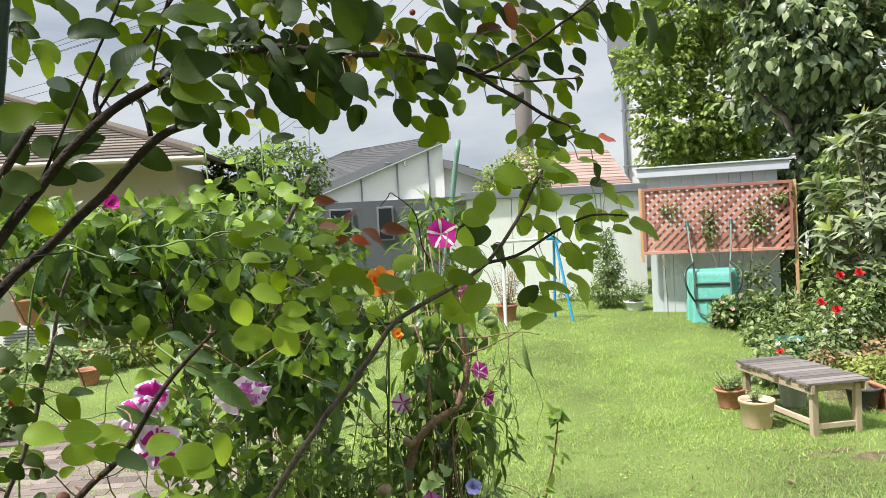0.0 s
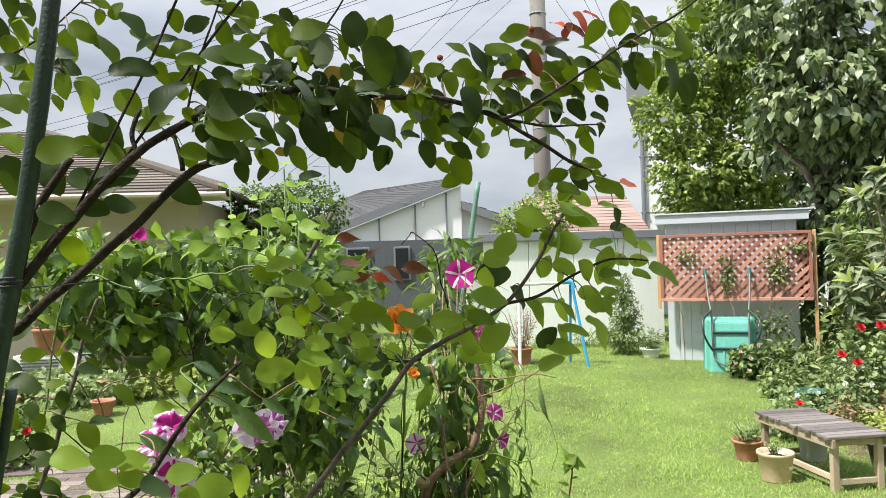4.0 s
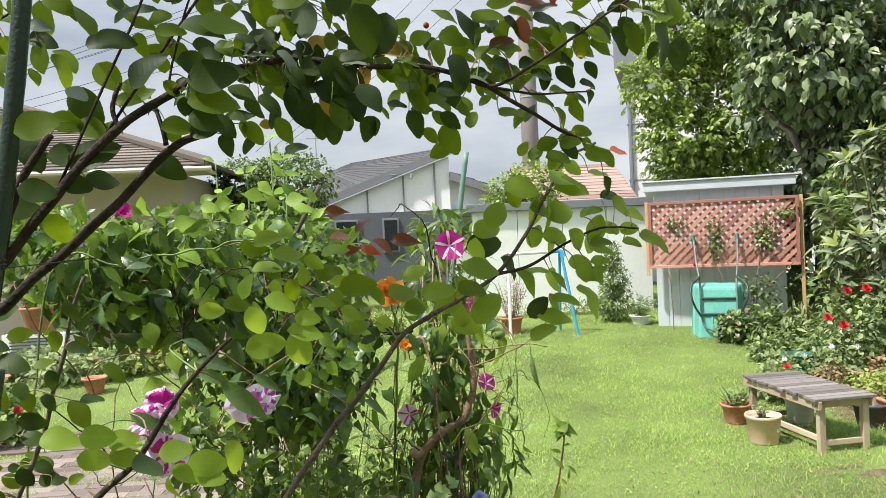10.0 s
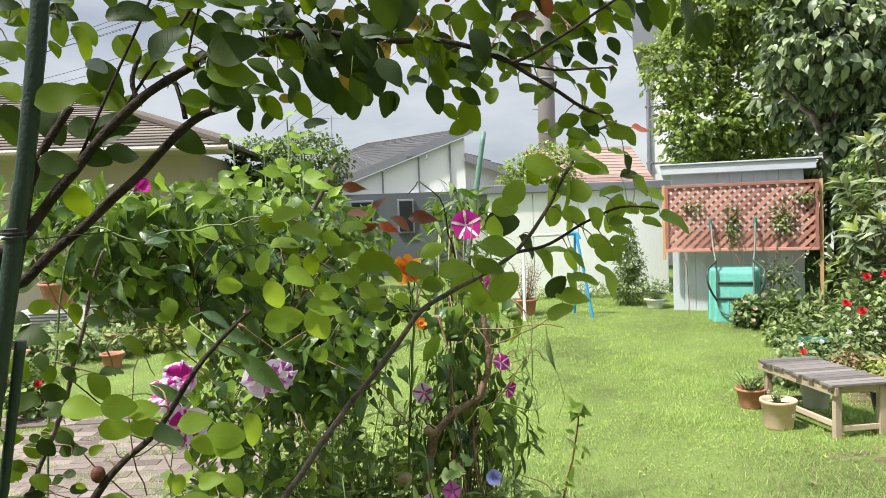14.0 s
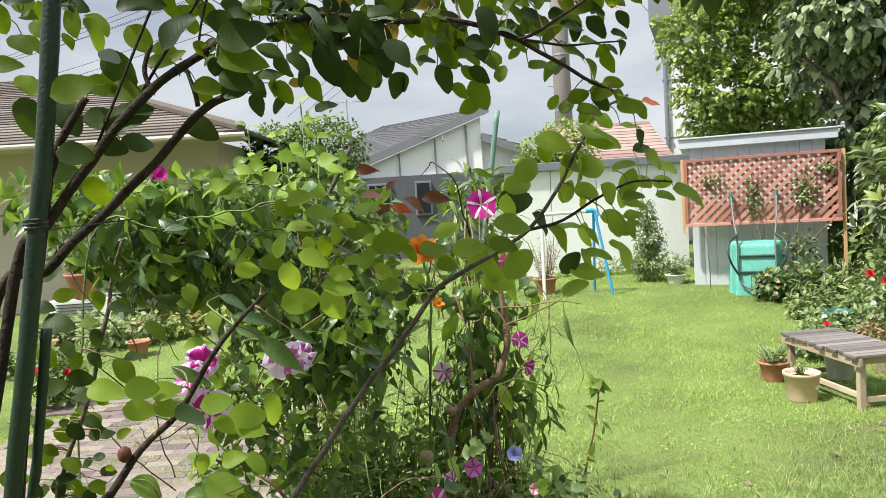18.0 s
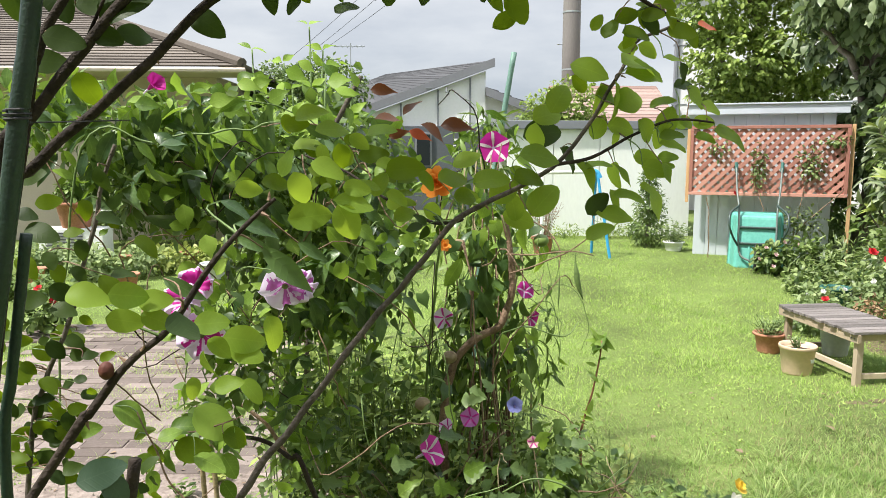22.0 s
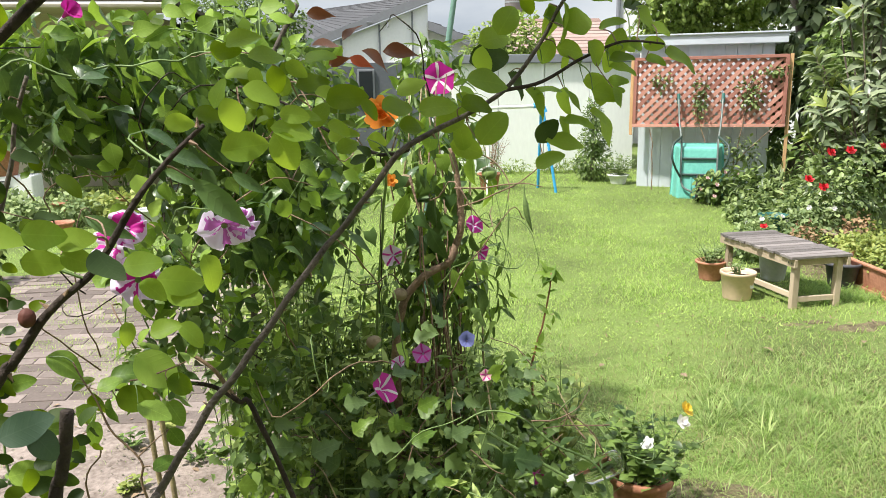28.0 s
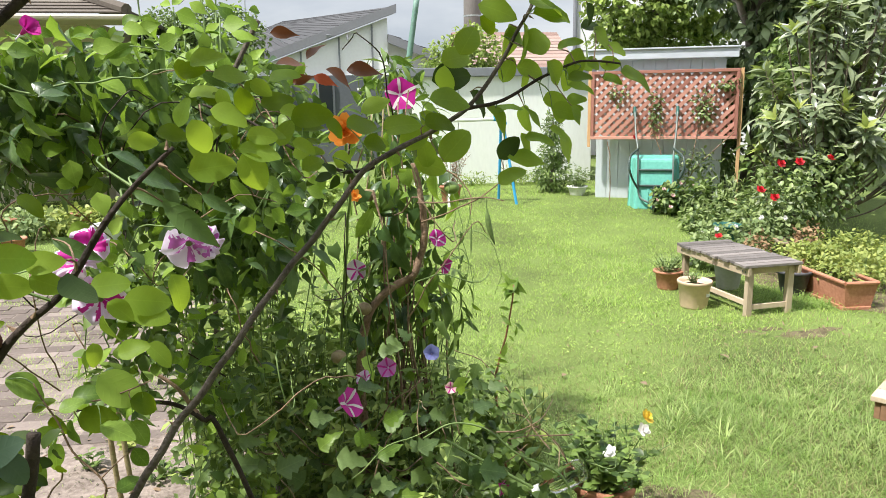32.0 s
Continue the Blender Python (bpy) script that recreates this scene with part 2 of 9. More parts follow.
M["stake"] = surface("green_coated_stake", (0.014, 0.034, 0.022), 0.4, 0.35, 160, 14, 0.25, spec=0.5)
M["stake_pale"] = surface("faded_green_stake", (0.14, 0.25, 0.21), 0.5, 0.25, 120, 10, 0.2)
M["soil"] = surface("dark_potting_soil", (0.06, 0.045, 0.035), 0.95, 0.5, 80, 8, 0.8, spec=0.1)
M["bark"] = surface("grey_brown_bark", (0.13, 0.10, 0.08), 0.9, 0.45, 40, 5, 0.9, stretch=(1, 1, 0.3), tint=(0.25, 0.21, 0.17))
M["cane"] = surface("dark_rose_cane", (0.022, 0.017, 0.014), 0.8, 0.4, 120, 20, 0.6, tint=(0.06, 0.045, 0.036), spec=0.2)
M["cane_light"] = surface("grey_rose_cane", (0.055, 0.046, 0.037), 0.8, 0.4, 120, 18, 0.6, tint=(0.155, 0.132, 0.108), spec=0.2)
M["green_stem"] = surface("green_stem", (0.10, 0.17, 0.05), 0.6, 0.3, 120, 18, 0.2, tint=(0.21, 0.30, 0.10))
M["brown_board"] = surface("warm_brown_board", (0.22, 0.12, 0.07), 0.65, 0.3, 50, 4, 0.3, tint=(0.32, 0.19, 0.11))
M["red_stem"] = surface("reddish_weed_stem", (0.26, 0.10, 0.055), 0.65, 0.3, 120, 20, 0.3, tint=(0.36, 0.17, 0.09))
M["brown_stem"] = surface("twisted_brown_stem", (0.16, 0.10, 0.065), 0.75, 0.4, 120, 20, 0.6, tint=(0.30, 0.20, 0.13))
M["straw_stem"] = surface("dry_tan_stem", (0.28, 0.21, 0.12), 0.75, 0.4, 120, 20, 0.4, tint=(0.42, 0.34, 0.2))
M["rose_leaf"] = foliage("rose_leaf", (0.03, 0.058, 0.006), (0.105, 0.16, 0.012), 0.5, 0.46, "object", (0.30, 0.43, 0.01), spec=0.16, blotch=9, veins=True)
# sunlit copy of rose_leaf: light is put into its brighter colour
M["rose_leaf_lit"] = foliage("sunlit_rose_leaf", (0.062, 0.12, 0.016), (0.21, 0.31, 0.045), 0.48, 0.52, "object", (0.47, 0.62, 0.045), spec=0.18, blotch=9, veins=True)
M["rose_leaf_pale"] = foliage("rose_leaf_underside", (0.10, 0.14, 0.10), (0.20, 0.25, 0.20), 0.5, 0.3, "object", (0.22, 0.28, 0.16), blotch=9, veins=True)
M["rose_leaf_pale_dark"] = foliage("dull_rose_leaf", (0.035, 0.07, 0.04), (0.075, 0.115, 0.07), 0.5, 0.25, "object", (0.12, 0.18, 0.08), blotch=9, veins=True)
M["rose_leaf_old"] = foliage("yellowing_rose_leaf", (0.26, 0.17, 0.03), (0.42, 0.30, 0.05), 0.45, 0.45, "object", (0.6, 0.42, 0.05), blotch=9, veins=True)
# sunlit copy of vine_leaf: sunlight is put into the brighter colour
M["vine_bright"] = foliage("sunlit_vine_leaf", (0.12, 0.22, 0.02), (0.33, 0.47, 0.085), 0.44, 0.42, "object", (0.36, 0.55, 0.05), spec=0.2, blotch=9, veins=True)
M["vine_grey"] = foliage("dull_lobed_leaf", (0.03, 0.065, 0.022), (0.17, 0.25, 0.085), 0.45, 0.3, "object", (0.2, 0.3, 0.05), spec=0.3, blotch=9, veins=True)
M["rose_leaf_mass"] = foliage("rose_foliage", (0.028, 0.058, 0.006), (0.11, 0.165, 0.012), 0.5, 0.42, "island", (0.30, 0.42, 0.01), spec=0.16)
# shaded copy of rose_leaf: shade under other leaves is put into its colour
M["rose_leaf_dark"] = foliage("shaded_rose_leaf", (0.012, 0.026, 0.007), (0.04, 0.068, 0.013), 0.5, 0.25, "object", (0.12, 0.2, 0.015), spec=0.16, blotch=9, veins=True)
M["rose_leaf_red"] = foliage("young_red_leaf", (0.05, 0.022, 0.014), (0.115, 0.048, 0.022), 0.4, 0.35, "object", (0.42, 0.12, 0.03), blotch=9, veins=True)
M["rose_leaf_new"] = foliage("new_red_leaf", (0.26, 0.05, 0.03), (0.46, 0.11, 0.05), 0.4, 0.5, "object", (0.68, 0.13, 0.06), blotch=9, veins=True)
M["vine_leaf"] = foliage("vine_leaf", (0.035, 0.09, 0.013), (0.31, 0.45, 0.085), 0.38, 0.38, "object", (0.28, 0.43, 0.035), spec=0.25, blotch=9, veins=True)
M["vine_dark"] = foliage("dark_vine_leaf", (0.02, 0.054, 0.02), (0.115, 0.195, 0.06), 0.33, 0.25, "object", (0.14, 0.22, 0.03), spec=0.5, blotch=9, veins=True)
# dark end lowered so inner leaves stand in for shade in the gaps
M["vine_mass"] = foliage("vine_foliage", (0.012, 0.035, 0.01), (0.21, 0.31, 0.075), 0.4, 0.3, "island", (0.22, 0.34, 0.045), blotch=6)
M["feather"] = foliage("fine_dark_foliage", (0.05, 0.11, 0.024), (0.44, 0.55, 0.15), 0.45, 0.38, "island", (0.2, 0.3, 0.05), blotch=6)
M["broad_tree"] = foliage("broad_glossy_leaves", (0.035, 0.068, 0.028), (0.34, 0.41, 0.21), 0.4, 0.22, "island", (0.2, 0.3, 0.07), spec=0.5, blotch=2)
M["fine_tree"] = foliage("fine_light_leaves", (0.06, 0.11, 0.022), (0.38, 0.48, 0.12), 0.45, 0.36, "island", (0.34, 0.46, 0.08), blotch=1.2)
M["shoot"] = foliage("new_evergreen_shoots", (0.22, 0.30, 0.06), (0.46, 0.50, 0.16), 0.4, 0.4, "island", (0.45, 0.52, 0.12), blotch=2)
M["lance"] = foliage("leathery_evergreen_leaves", (0.045, 0.075, 0.035), (0.34, 0.39, 0.23), 0.34, 0.2, "island", (0.3, 0.4, 0.1), spec=0.5, blotch=2)
M["hedge"] = foliage("dark_hedge_leaves", (0.045, 0.085, 0.024), (0.22, 0.30, 0.085), 0.5, 0.25, "island", (0.16, 0.26, 0.05), blotch=2)
M["bed_dark"] = foliage("dark_bedding_leaves", (0.035, 0.07, 0.022), (0.30, 0.38, 0.14), 0.42, 0.28, "island", (0.2, 0.3, 0.06), spec=0.5, blotch=3)
M["pale_plant"] = foliage("grey_green_leaves", (0.10, 0.16, 0.06), (0.33, 0.40, 0.18), 0.6, 0.3, "island", (0.32, 0.42, 0.14), blotch=4)
M["lime_plant"] = foliage("yellow_green_leaves", (0.12, 0.18, 0.04), (0.38, 0.42, 0.12), 0.5, 0.35, "island", (0.38, 0.44, 0.09), blotch=4)
M["russet"] = foliage("russet_leaves", (0.18, 0.10, 0.05), (0.40, 0.27, 0.15), 0.6, 0.3, "island", blotch=4)
M["red_petal"] = foliage("red_petals", (0.42, 0.012, 0.018), (0.72, 0.035, 0.05), 0.5, 0.3, "island")
M["pink_petal"] = foliage("pale_pink_petals", (0.55, 0.32, 0.33), (0.78, 0.60, 0.58), 0.6, 0.3, "island")
M["white_petal"] = foliage("white_petals", (0.72, 0.70, 0.70), (0.85, 0.84, 0.82), 0.6, 0.35, "island")
M["magenta"] = foliage("magenta_petals", (0.46, 0.012, 0.25), (0.62, 0.04, 0.38), 0.55, 0.35, "object")
M["lilac"] = foliage("lilac_white_petals", (0.66, 0.50, 0.76), (0.86, 0.80, 0.88), 0.6, 0.35, "object")
M["orange_petal"] = foliage("orange_petals", (0.75, 0.24, 0.03), (0.90, 0.42, 0.08), 0.55, 0.35, "object")
M["yellow_petal"] = foliage("yellow_petals", (0.72, 0.50, 0.05), (0.85, 0.66, 0.10), 0.55, 0.35, "island")
M["violet"] = foliage("violet_petals", (0.42, 0.10, 0.42), (0.58, 0.22, 0.58), 0.55, 0.35, "object")
M["orchid"] = foliage("orchid_flash", (0.36, 0.05, 0.34), (0.52, 0.14, 0.48), 0.55, 0.35, "object")
M["blue_petal"] = foliage("violet_blue_petals", (0.12, 0.13, 0.40), (0.24, 0.26, 0.56), 0.55, 0.35, "object")
M["fruit"] = surface("green_fruit", (0.16, 0.24, 0.06), 0.5, 0.2, 60, 10, 0.1)
M["dry"] = surface("dry_brown_leaf", (0.22, 0.155, 0.10), 0.85, 0.35, 60, 12, 0.3)
M["seed"] = surface("dry_seed_head", (0.20, 0.15, 0.08), 0.8, 0.35, 60, 12, 0.4, tint=(0.34, 0.27, 0.16))
M["hip"] = surface("withered_hip", (0.10, 0.03, 0.02), 0.7, 0.4, 60, 12, 0.4)
M["hip_red"] = surface("ripening_hip", (0.30, 0.05, 0.03), 0.5, 0.4, 60, 90, 0.2)
M["glass"] = None
gm, gt, gb, _ = nodes_of("clear_plastic")
gb.inputs["Transmission Weight"].default_value, gb.inputs["Roughness"].default_value, gb.inputs["IOR"].default_value = 1.0, 0.08, 1.3
M["glass"] = gm
gm, gt, gb, _ = nodes_of("dark_window_glass")
gb.inputs["Base Color"].default_value, gb.inputs["Roughness"].default_value = (0.02, 0.025, 0.03, 1), 0.06
M["pane"] = gm
M["slab"] = surface("pale_paving_slab", (0.20, 0.185, 0.14), 0.9, 0.35, 60, 12, 0.6, random_by="object", tint=(0.37, 0.335, 0.28), spec=0.2)


# ---------- building helpers ----------
def part(name, bm, material, parent=None, label="", smooth=False):
    """Links a bmesh as one mesh object under a thing or a part."""
    me = bpy.data.meshes.new(name)
    bm.to_mesh(me)
    bm.free()
    me.materials.append(material)
    if smooth:
        me.shade_smooth()
    ob = new(name, me)
    if parent is not None:
        ob.parent = parent
    return tagged(ob, label)


def shared(name, me, parent, m):
    """One more piece on mesh data that alike pieces share."""
    ob = new(name, me)
    ob.parent = parent
    ob.matrix_basis = m
    return ob


def mesh_of(name, bm, material, smooth=False):
    me = bpy.data.meshes.new(name)
    bm.to_mesh(me)
    bm.free()
    me.materials.append(material)
    if smooth:
        me.shade_smooth()
    return me


def thing(name, at, label, category, group="", kind="", turn=0.0):
    e = new(name)
    e.matrix_basis = pose(*at, 0, 0, turn)
    return tagged(e, label, category, group, kind)


def box(bm, c, s, bevel=0.0, m=None):
    mat = Matrix.Translation(c) @ Matrix.Diagonal((*s, 1))
    if m is not None:
        mat = m @ mat
    r = bmesh.ops.create_cube(bm, size=1, matrix=mat)
    if bevel:
        es = list({e for v in r["verts"] for e in v.link_edges})
        bmesh.ops.bevel(bm, geom=es, offset=bevel, segments=2, affect="EDGES", profile=0.6)
    return bm


def box_bm(c, s, bevel=0.0, m=None):
    return box(bmesh.new(), c, s, bevel, m)


def tube(bm, pts, radii, sides=7, caps=True):
    """A tube swept along a line of points."""
    pts = [Vector(p) for p in pts]
    if not isinstance(radii, (list, tuple)):
        radii = [radii] * len(pts)
    rings, ref = [], Vector((0.3, 0.2, 1)).normalized()
    for i, p in enumerate(pts):
        d = (pts[min(i + 1, len(pts) - 1)] - pts[max(i - 1, 0)]).normalized()
        a = d.cross(ref)
        if a.length < 0.05:
            a = d.cross(Vector((1, 0, 0)))
        a.normalize()
        b = d.cross(a)
        rings.append([bm.verts.new(p + radii[i] * (math.cos(k * math.tau / sides) * a + math.sin(k * math.tau / sides) * b)) for k in range(sides)])
    for r0, r1 in zip(rings, rings[1:]):
        for k in range(sides):
            bm.faces.new((r0[k], r0[(k + 1) % sides], r1[(k + 1) % sides], r1[k]))
    if caps:
        bm.faces.new(rings[0][::-1])
        bm.faces.new(rings[-1])
    return bm


def smooth_line(pts, n=5):
    """A Catmull-Rom line through a few control points."""
    pts = [Vector(p) for p in pts]
    ext = [2 * pts[0] - pts[1]] + pts + [2 * pts[-1] - pts[-2]]
    out = []
    for i in range(1, len(ext) - 2):
        p0, p1, p2, p3 = ext[i - 1:i + 3]
        for k in range(n):
            u = k / n
            out.append(0.5 * (2 * p1 + (p2 - p0) * u + (2 * p0 - 5 * p1 + 4 * p2 - p3) * u * u + (3 * p1 - p0 - 3 * p2 + p3) * u ** 3))
    return out + [pts[-1]]


def wobble(pts, amp, seed=0.0, freq=6.0):
    return [Vector(p) + amp * noise.noise_vector(Vector(p) * freq + Vector((seed, 0, 0))) for p in pts]


def lathe(bm, profile, sides=28, m=None):
    """A turned body from (radius, height) pairs."""
    rings = []
    for r, z in profile:
        ring = []
        for k in range(sides):
            p = Vector((r * math.cos(k * math.tau / sides), r * math.sin(k * math.tau / sides), z))
            ring.append(bm.verts.new(m @ p if m else p))
        rings.append(ring)
    for r0, r1 in zip(rings, rings[1:]):
        for k in range(sides):
            bm.faces.new((r0[k], r0[(k + 1) % sides], r1[(k + 1) % sides], r1[k]))
    bm.faces.new(rings[0][::-1])
    bm.faces.new(rings[-1])
    return bm


# leaf shapes: outline half-widths along a leaf of length 1 that points to +y, folded along its rib and curled down
def leaf_template(widths, fold=0.25, curl=0.25, saw=0.0, heart=0.0):
    v, f = [], []
    n = len(widths) - 1
    for i, w in enumerate(widths):
        y = i / n
        z = -curl * y * y
        s = saw * (0.5 if i % 2 else -0.5)
        yy = y - (heart if i == 1 else 0)
        v += [(-w, yy + s, z + fold * w), (0, y, z), (w, yy + s, z + fold * w)]
    for i in range(n):
        a, b = 3 * i, 3 * i + 3
        f += [(a, a + 1, b + 1, b), (a + 1, a + 2, b + 2, b + 1)]
    return np.array(v, dtype=np.float64), f


T_ROSE = leaf_template([0.0, 0.20, 0.33, 0.40, 0.41, 0.36, 0.25, 0.12, 0.0], 0.2, 0.18, 0.02)
T_OVAL = leaf_template([0.0, 0.24, 0.32, 0.24, 0.0], 0.25, 0.25)
T_LANCE = leaf_template([0.0, 0.085, 0.115, 0.08, 0.0], 0.3, 0.35)
T_FEATHER = leaf_template([0.0, 0.10, 0.14, 0.0], 0.2, 0.3)
T_BROAD = leaf_template([0.0, 0.17, 0.27, 0.29, 0.24, 0.11, 0.0], 0.22, 0.35)
T_PETAL = leaf_template([0.05, 0.25, 0.36, 0.30, 0.12], 0.15, -0.3)


def many(name, template, places, dirs, ups, sizes, material, parent=None, label="", kind=""):
    """One mesh of many leaves, each with its own place, direction, upper side and length."""
    tv, tf = template
    P, D, U, S = (np.asarray(a, dtype=np.float64) for a in (places, dirs, ups, sizes))
    D = D / (np.linalg.norm(D, axis=1, keepdims=True) + 1e-9)
    X = np.cross(D, U)
    X = X / (np.linalg.norm(X, axis=1, keepdims=True) + 1e-9)
    Z = np.cross(X, D)
    V = P[:, None, :] + S[:, None, None] * (tv[None, :, 0:1] * X[:, None, :] + tv[None, :, 1:2] * D[:, None, :] + tv[None, :, 2:3] * Z[:, None, :])
    n, k = len(P), len(tv)
    loops, starts, pos = [], [], 0
    for f in tf:
        starts.append(pos)
        loops += list(f)
        pos += len(f)
    L = (np.array(loops)[None, :] + k * np.arange(n)[:, None]).ravel()
    ST = (np.array(starts)[None, :] + pos * np.arange(n)[:, None]).ravel()
    me = bpy.data.meshes.new(name)
    me.vertices.add(n * k)
    me.vertices.foreach_set("co", V.ravel())
    me.loops.add(len(L))
    me.loops.foreach_set("vertex_index", L.astype(np.int32))
    me.polygons.add(len(ST))
    me.polygons.foreach_set("loop_start", ST.astype(np.int32))
    me.update(calc_edges=True)
    me.materials.append(material)
    me.shade_smooth()
    ob = new(name, me)
    if parent is not None:
        ob.parent = parent
    return tagged(ob, label, kind=kind)


def rnd(seed):
    return np.random.RandomState(seed)


def unit(a):
    return a / (np.linalg.norm(a, axis=-1, keepdims=True) + 1e-9)


def clump(name, blobs, count, size, template, material, seed, parent=None, shell=0.55, droop=0.3, out=0.7, label="", kind="", tufts=160, pull=0.45):
    """Leaves in a crown of overlapping ellipsoids (x, y, z, rx, ry, rz), thicker towards the outside, in tufts with gaps."""
    r = rnd(seed)
    b = np.array(blobs, dtype=np.float64)
    vol = (b[:, 3] * b[:, 4] * b[:, 5]) ** 0.67
    pick = r.choice(len(b), count, p=vol / vol.sum())
    d = unit(r.normal(size=(count, 3)))
    rad = shell + (1 - shell) * r.rand(count) ** 0.7
    # tufts: pull directions towards a limited set of twig tips
    tips = unit(r.normal(size=(tufts, 3)))
    near = tips[np.argmax(d @ tips.T, axis=1)]
    d = unit((1 - pull) * d + pull * near)
    rad = rad * (0.86 + 0.2 * r.rand(len(tips))[np.argmax(d @ tips.T, axis=1)])
    P = b[pick, :3] + d * rad[:, None] * b[pick, 3:6]
    D = unit(out * d + r.normal(size=(count, 3)) * 0.55 - np.array([0, 0, droop]))
    U = unit(d * 0.6 + np.array([0, 0, 0.9]) + r.normal(size=(count, 3)) * 0.35)
    S = size * (0.65 + 0.7 * r.rand(count))
    return many(name, template, P, D, U, S, material, parent, label, kind)


# ---------- the setting ----------
def gz(x, y):
    """Height of the lawn: level near the camera, rising slightly towards the shed."""
    u = min(1.0, max(0.0, (y - 4.2) / 4.6))
    return 0.2 * u * u * (3 - 2 * u) + 0.012 * noise.noise(Vector((x * 0.8, y * 0.8, 0.3)))


def sheet(name, xs, ys, lift, material, label, rough_edge=None):
    bm = bmesh.new()
    grid = [[bm.verts.new((x, y, gz(x, y) + lift)) for x in xs] for y in ys]
    for j in range(len(ys) - 1):
        for i in range(len(xs) - 1):
            bm.faces.new((grid[j][i], grid[j][i + 1], grid[j + 1][i + 1], grid[j + 1][i]))
    ob = part(name, bm, material, None, label, True)
    return tagged(ob, kind="structure")


def patch(name, cx, cy, rx, ry, lift, material, label, seed):
    """An irregular patch of other ground lying on the lawn."""
    bm = bmesh.new()
    c = bm.verts.new((cx, cy, gz(cx, cy) + lift))
    rings = []
    for q in (0.4, 0.75, 1.0):
        ring = []
        for k in range(36):
            a = k * math.tau / 36
            w = 1 + 0.42 * noise.noise(Vector((2.2 * math.cos(a), 2.2 * math.sin(a), seed)))
            x, y = cx + q * w * rx * math.cos(a), cy + q * w * ry * math.sin(a)
            ring.append(bm.verts.new((x, y, gz(x, y) + lift * (1 if q < 0.9 else 0.2))))
        rings.append(ring)
    for k in range(36):
        bm.faces.new((c, rings[0][k], rings[0][(k + 1) % 36]))
        for a, b in zip(rings, rings[1:]):
            bm.faces.new((a[k], b[k], b[(k + 1) % 36], a[(k + 1) % 36]))
    return tagged(part(name, bm, material, None, label, True), kind="structure")


fine = list(np.arange(-6, 7.01, 0.25))
sheet("ground", [-400, -120, -40, -15, -9] + fine + [9, 15, 40, 120, 400], [-300, -60, -12, -4] + list(np.arange(-1, 12.01, 0.25)) + [15, 20, 40, 120, 600],
      0.0, M["lawn"], "bright green mown lawn with mossy soil")
patch("path_bed", -1.9, 3.9, 1.1, 1.4, 0.006, M["sand"], "sandy bed between the path bricks", 2.2)
patch("sandy_ground", -1.2, 1.95, 0.95, 0.95, 0.010, M["sand"], "pale sandy gravel beside the brick path", 1.3)
for k, (px, py, prx, pry) in enumerate(((2.52, 3.30, 0.15, 0.07), (2.38, 3.44, 0.08, 0.035), (2.70, 3.36, 0.09, 0.04), (2.22, 3.42, 0.06, 0.03))):
    patch("bare_earth", px, py, prx, pry, 0.003, M["earth"], "worn patch of bare brown earth in the lawn", 4.1 + k)
patch("bare_earth", 0.88, 1.58, 0.3, 0.24, 0.006, M["earth"], "bare brown earth beside the flower pot", 6.7)
patch("bare_earth", 3.5, 4.3, 0.5, 0.7, 0.008, M["earth"], "bare brown earth of the flower bed", 9.7)


# --- garden shed of pale steel panels with a lattice in front ---
shed = thing("garden_shed", (3.05, 8.22, 0.12), "small pale grey steel garden shed behind a lattice", "shed", turn=-21.0)
SW, SD, SH = 1.455, 1.1, 1.72
n_pan = 11
for i in range(n_pan):
    w = SW / n_pan
    part("wall_panel", box_bm((w * (i + 0.5), 0, SH / 2), (w - 0.003, 0.03, SH), 0.003), M["shed"], shed)
part("back_wall", box_bm((SW / 2, SD, SH / 2 - 0.04), (SW, 0.03, SH - 0.08)), M["shed"], shed)
for x in (0.0, SW):
    part("side_wall", box_bm((x + (0.016 if x == 0 else -0.016), SD / 2, SH / 2 - 0.04), (0.03, SD - 0.04, SH - 0.08)), M["shed"], shed)
part("inner_lining", box_bm((SW / 2, 0.022, SH / 2), (SW - 0.07, 0.012, SH - 0.02)), M["shed"], shed)
bm = bmesh.new()
box(bm, (SW / 2, -0.075, SH + 0.045), (1.70, 0.03, 0.115), 0.008)
box(bm, (SW / 2, -0.085, SH + 0.108), (1.72, 0.05, 0.018), 0.004)
part("fascia", bm, M["shed_trim"], shed, "weathered grey roof edge")
part("roof", box_bm((SW / 2, SD / 2 - 0.02, SH + 0.03), (1.69, SD + 0.1, 0.03), 0.004, Matrix.Rotation(radians(-2), 4, "X")), M["shed_trim"], shed)

trellis = thing("lattice_trellis", (2.9, 8.02, 0.12), "reddish brown diagonal timber lattice panel in front of the shed", "trellis")
trellis.matrix_basis = pose(2.9, 8.02, 0.12, 0, 0, -23)
TW, Z0, Z1 = 1.633, 0.79, 1.575
for z in (Z0 + 0.018, Z1 - 0.018):
    part("frame_rail", box_bm((TW / 2, -0.012, z), (TW, 0.034, 0.036), 0.004), M["lattice"], trellis)
for x in (0.018, TW - 0.018):
    part("frame_stile", box_bm((x, -0.012, (Z0 + Z1) / 2), (0.036, 0.036, Z1 - Z0 - 0.076), 0.004), M["lattice"], trellis)
step, zin0, zin1, xin0, xin1 = 0.1, Z0 + 0.03, Z1 - 0.03, 0.03, TW - 0.03
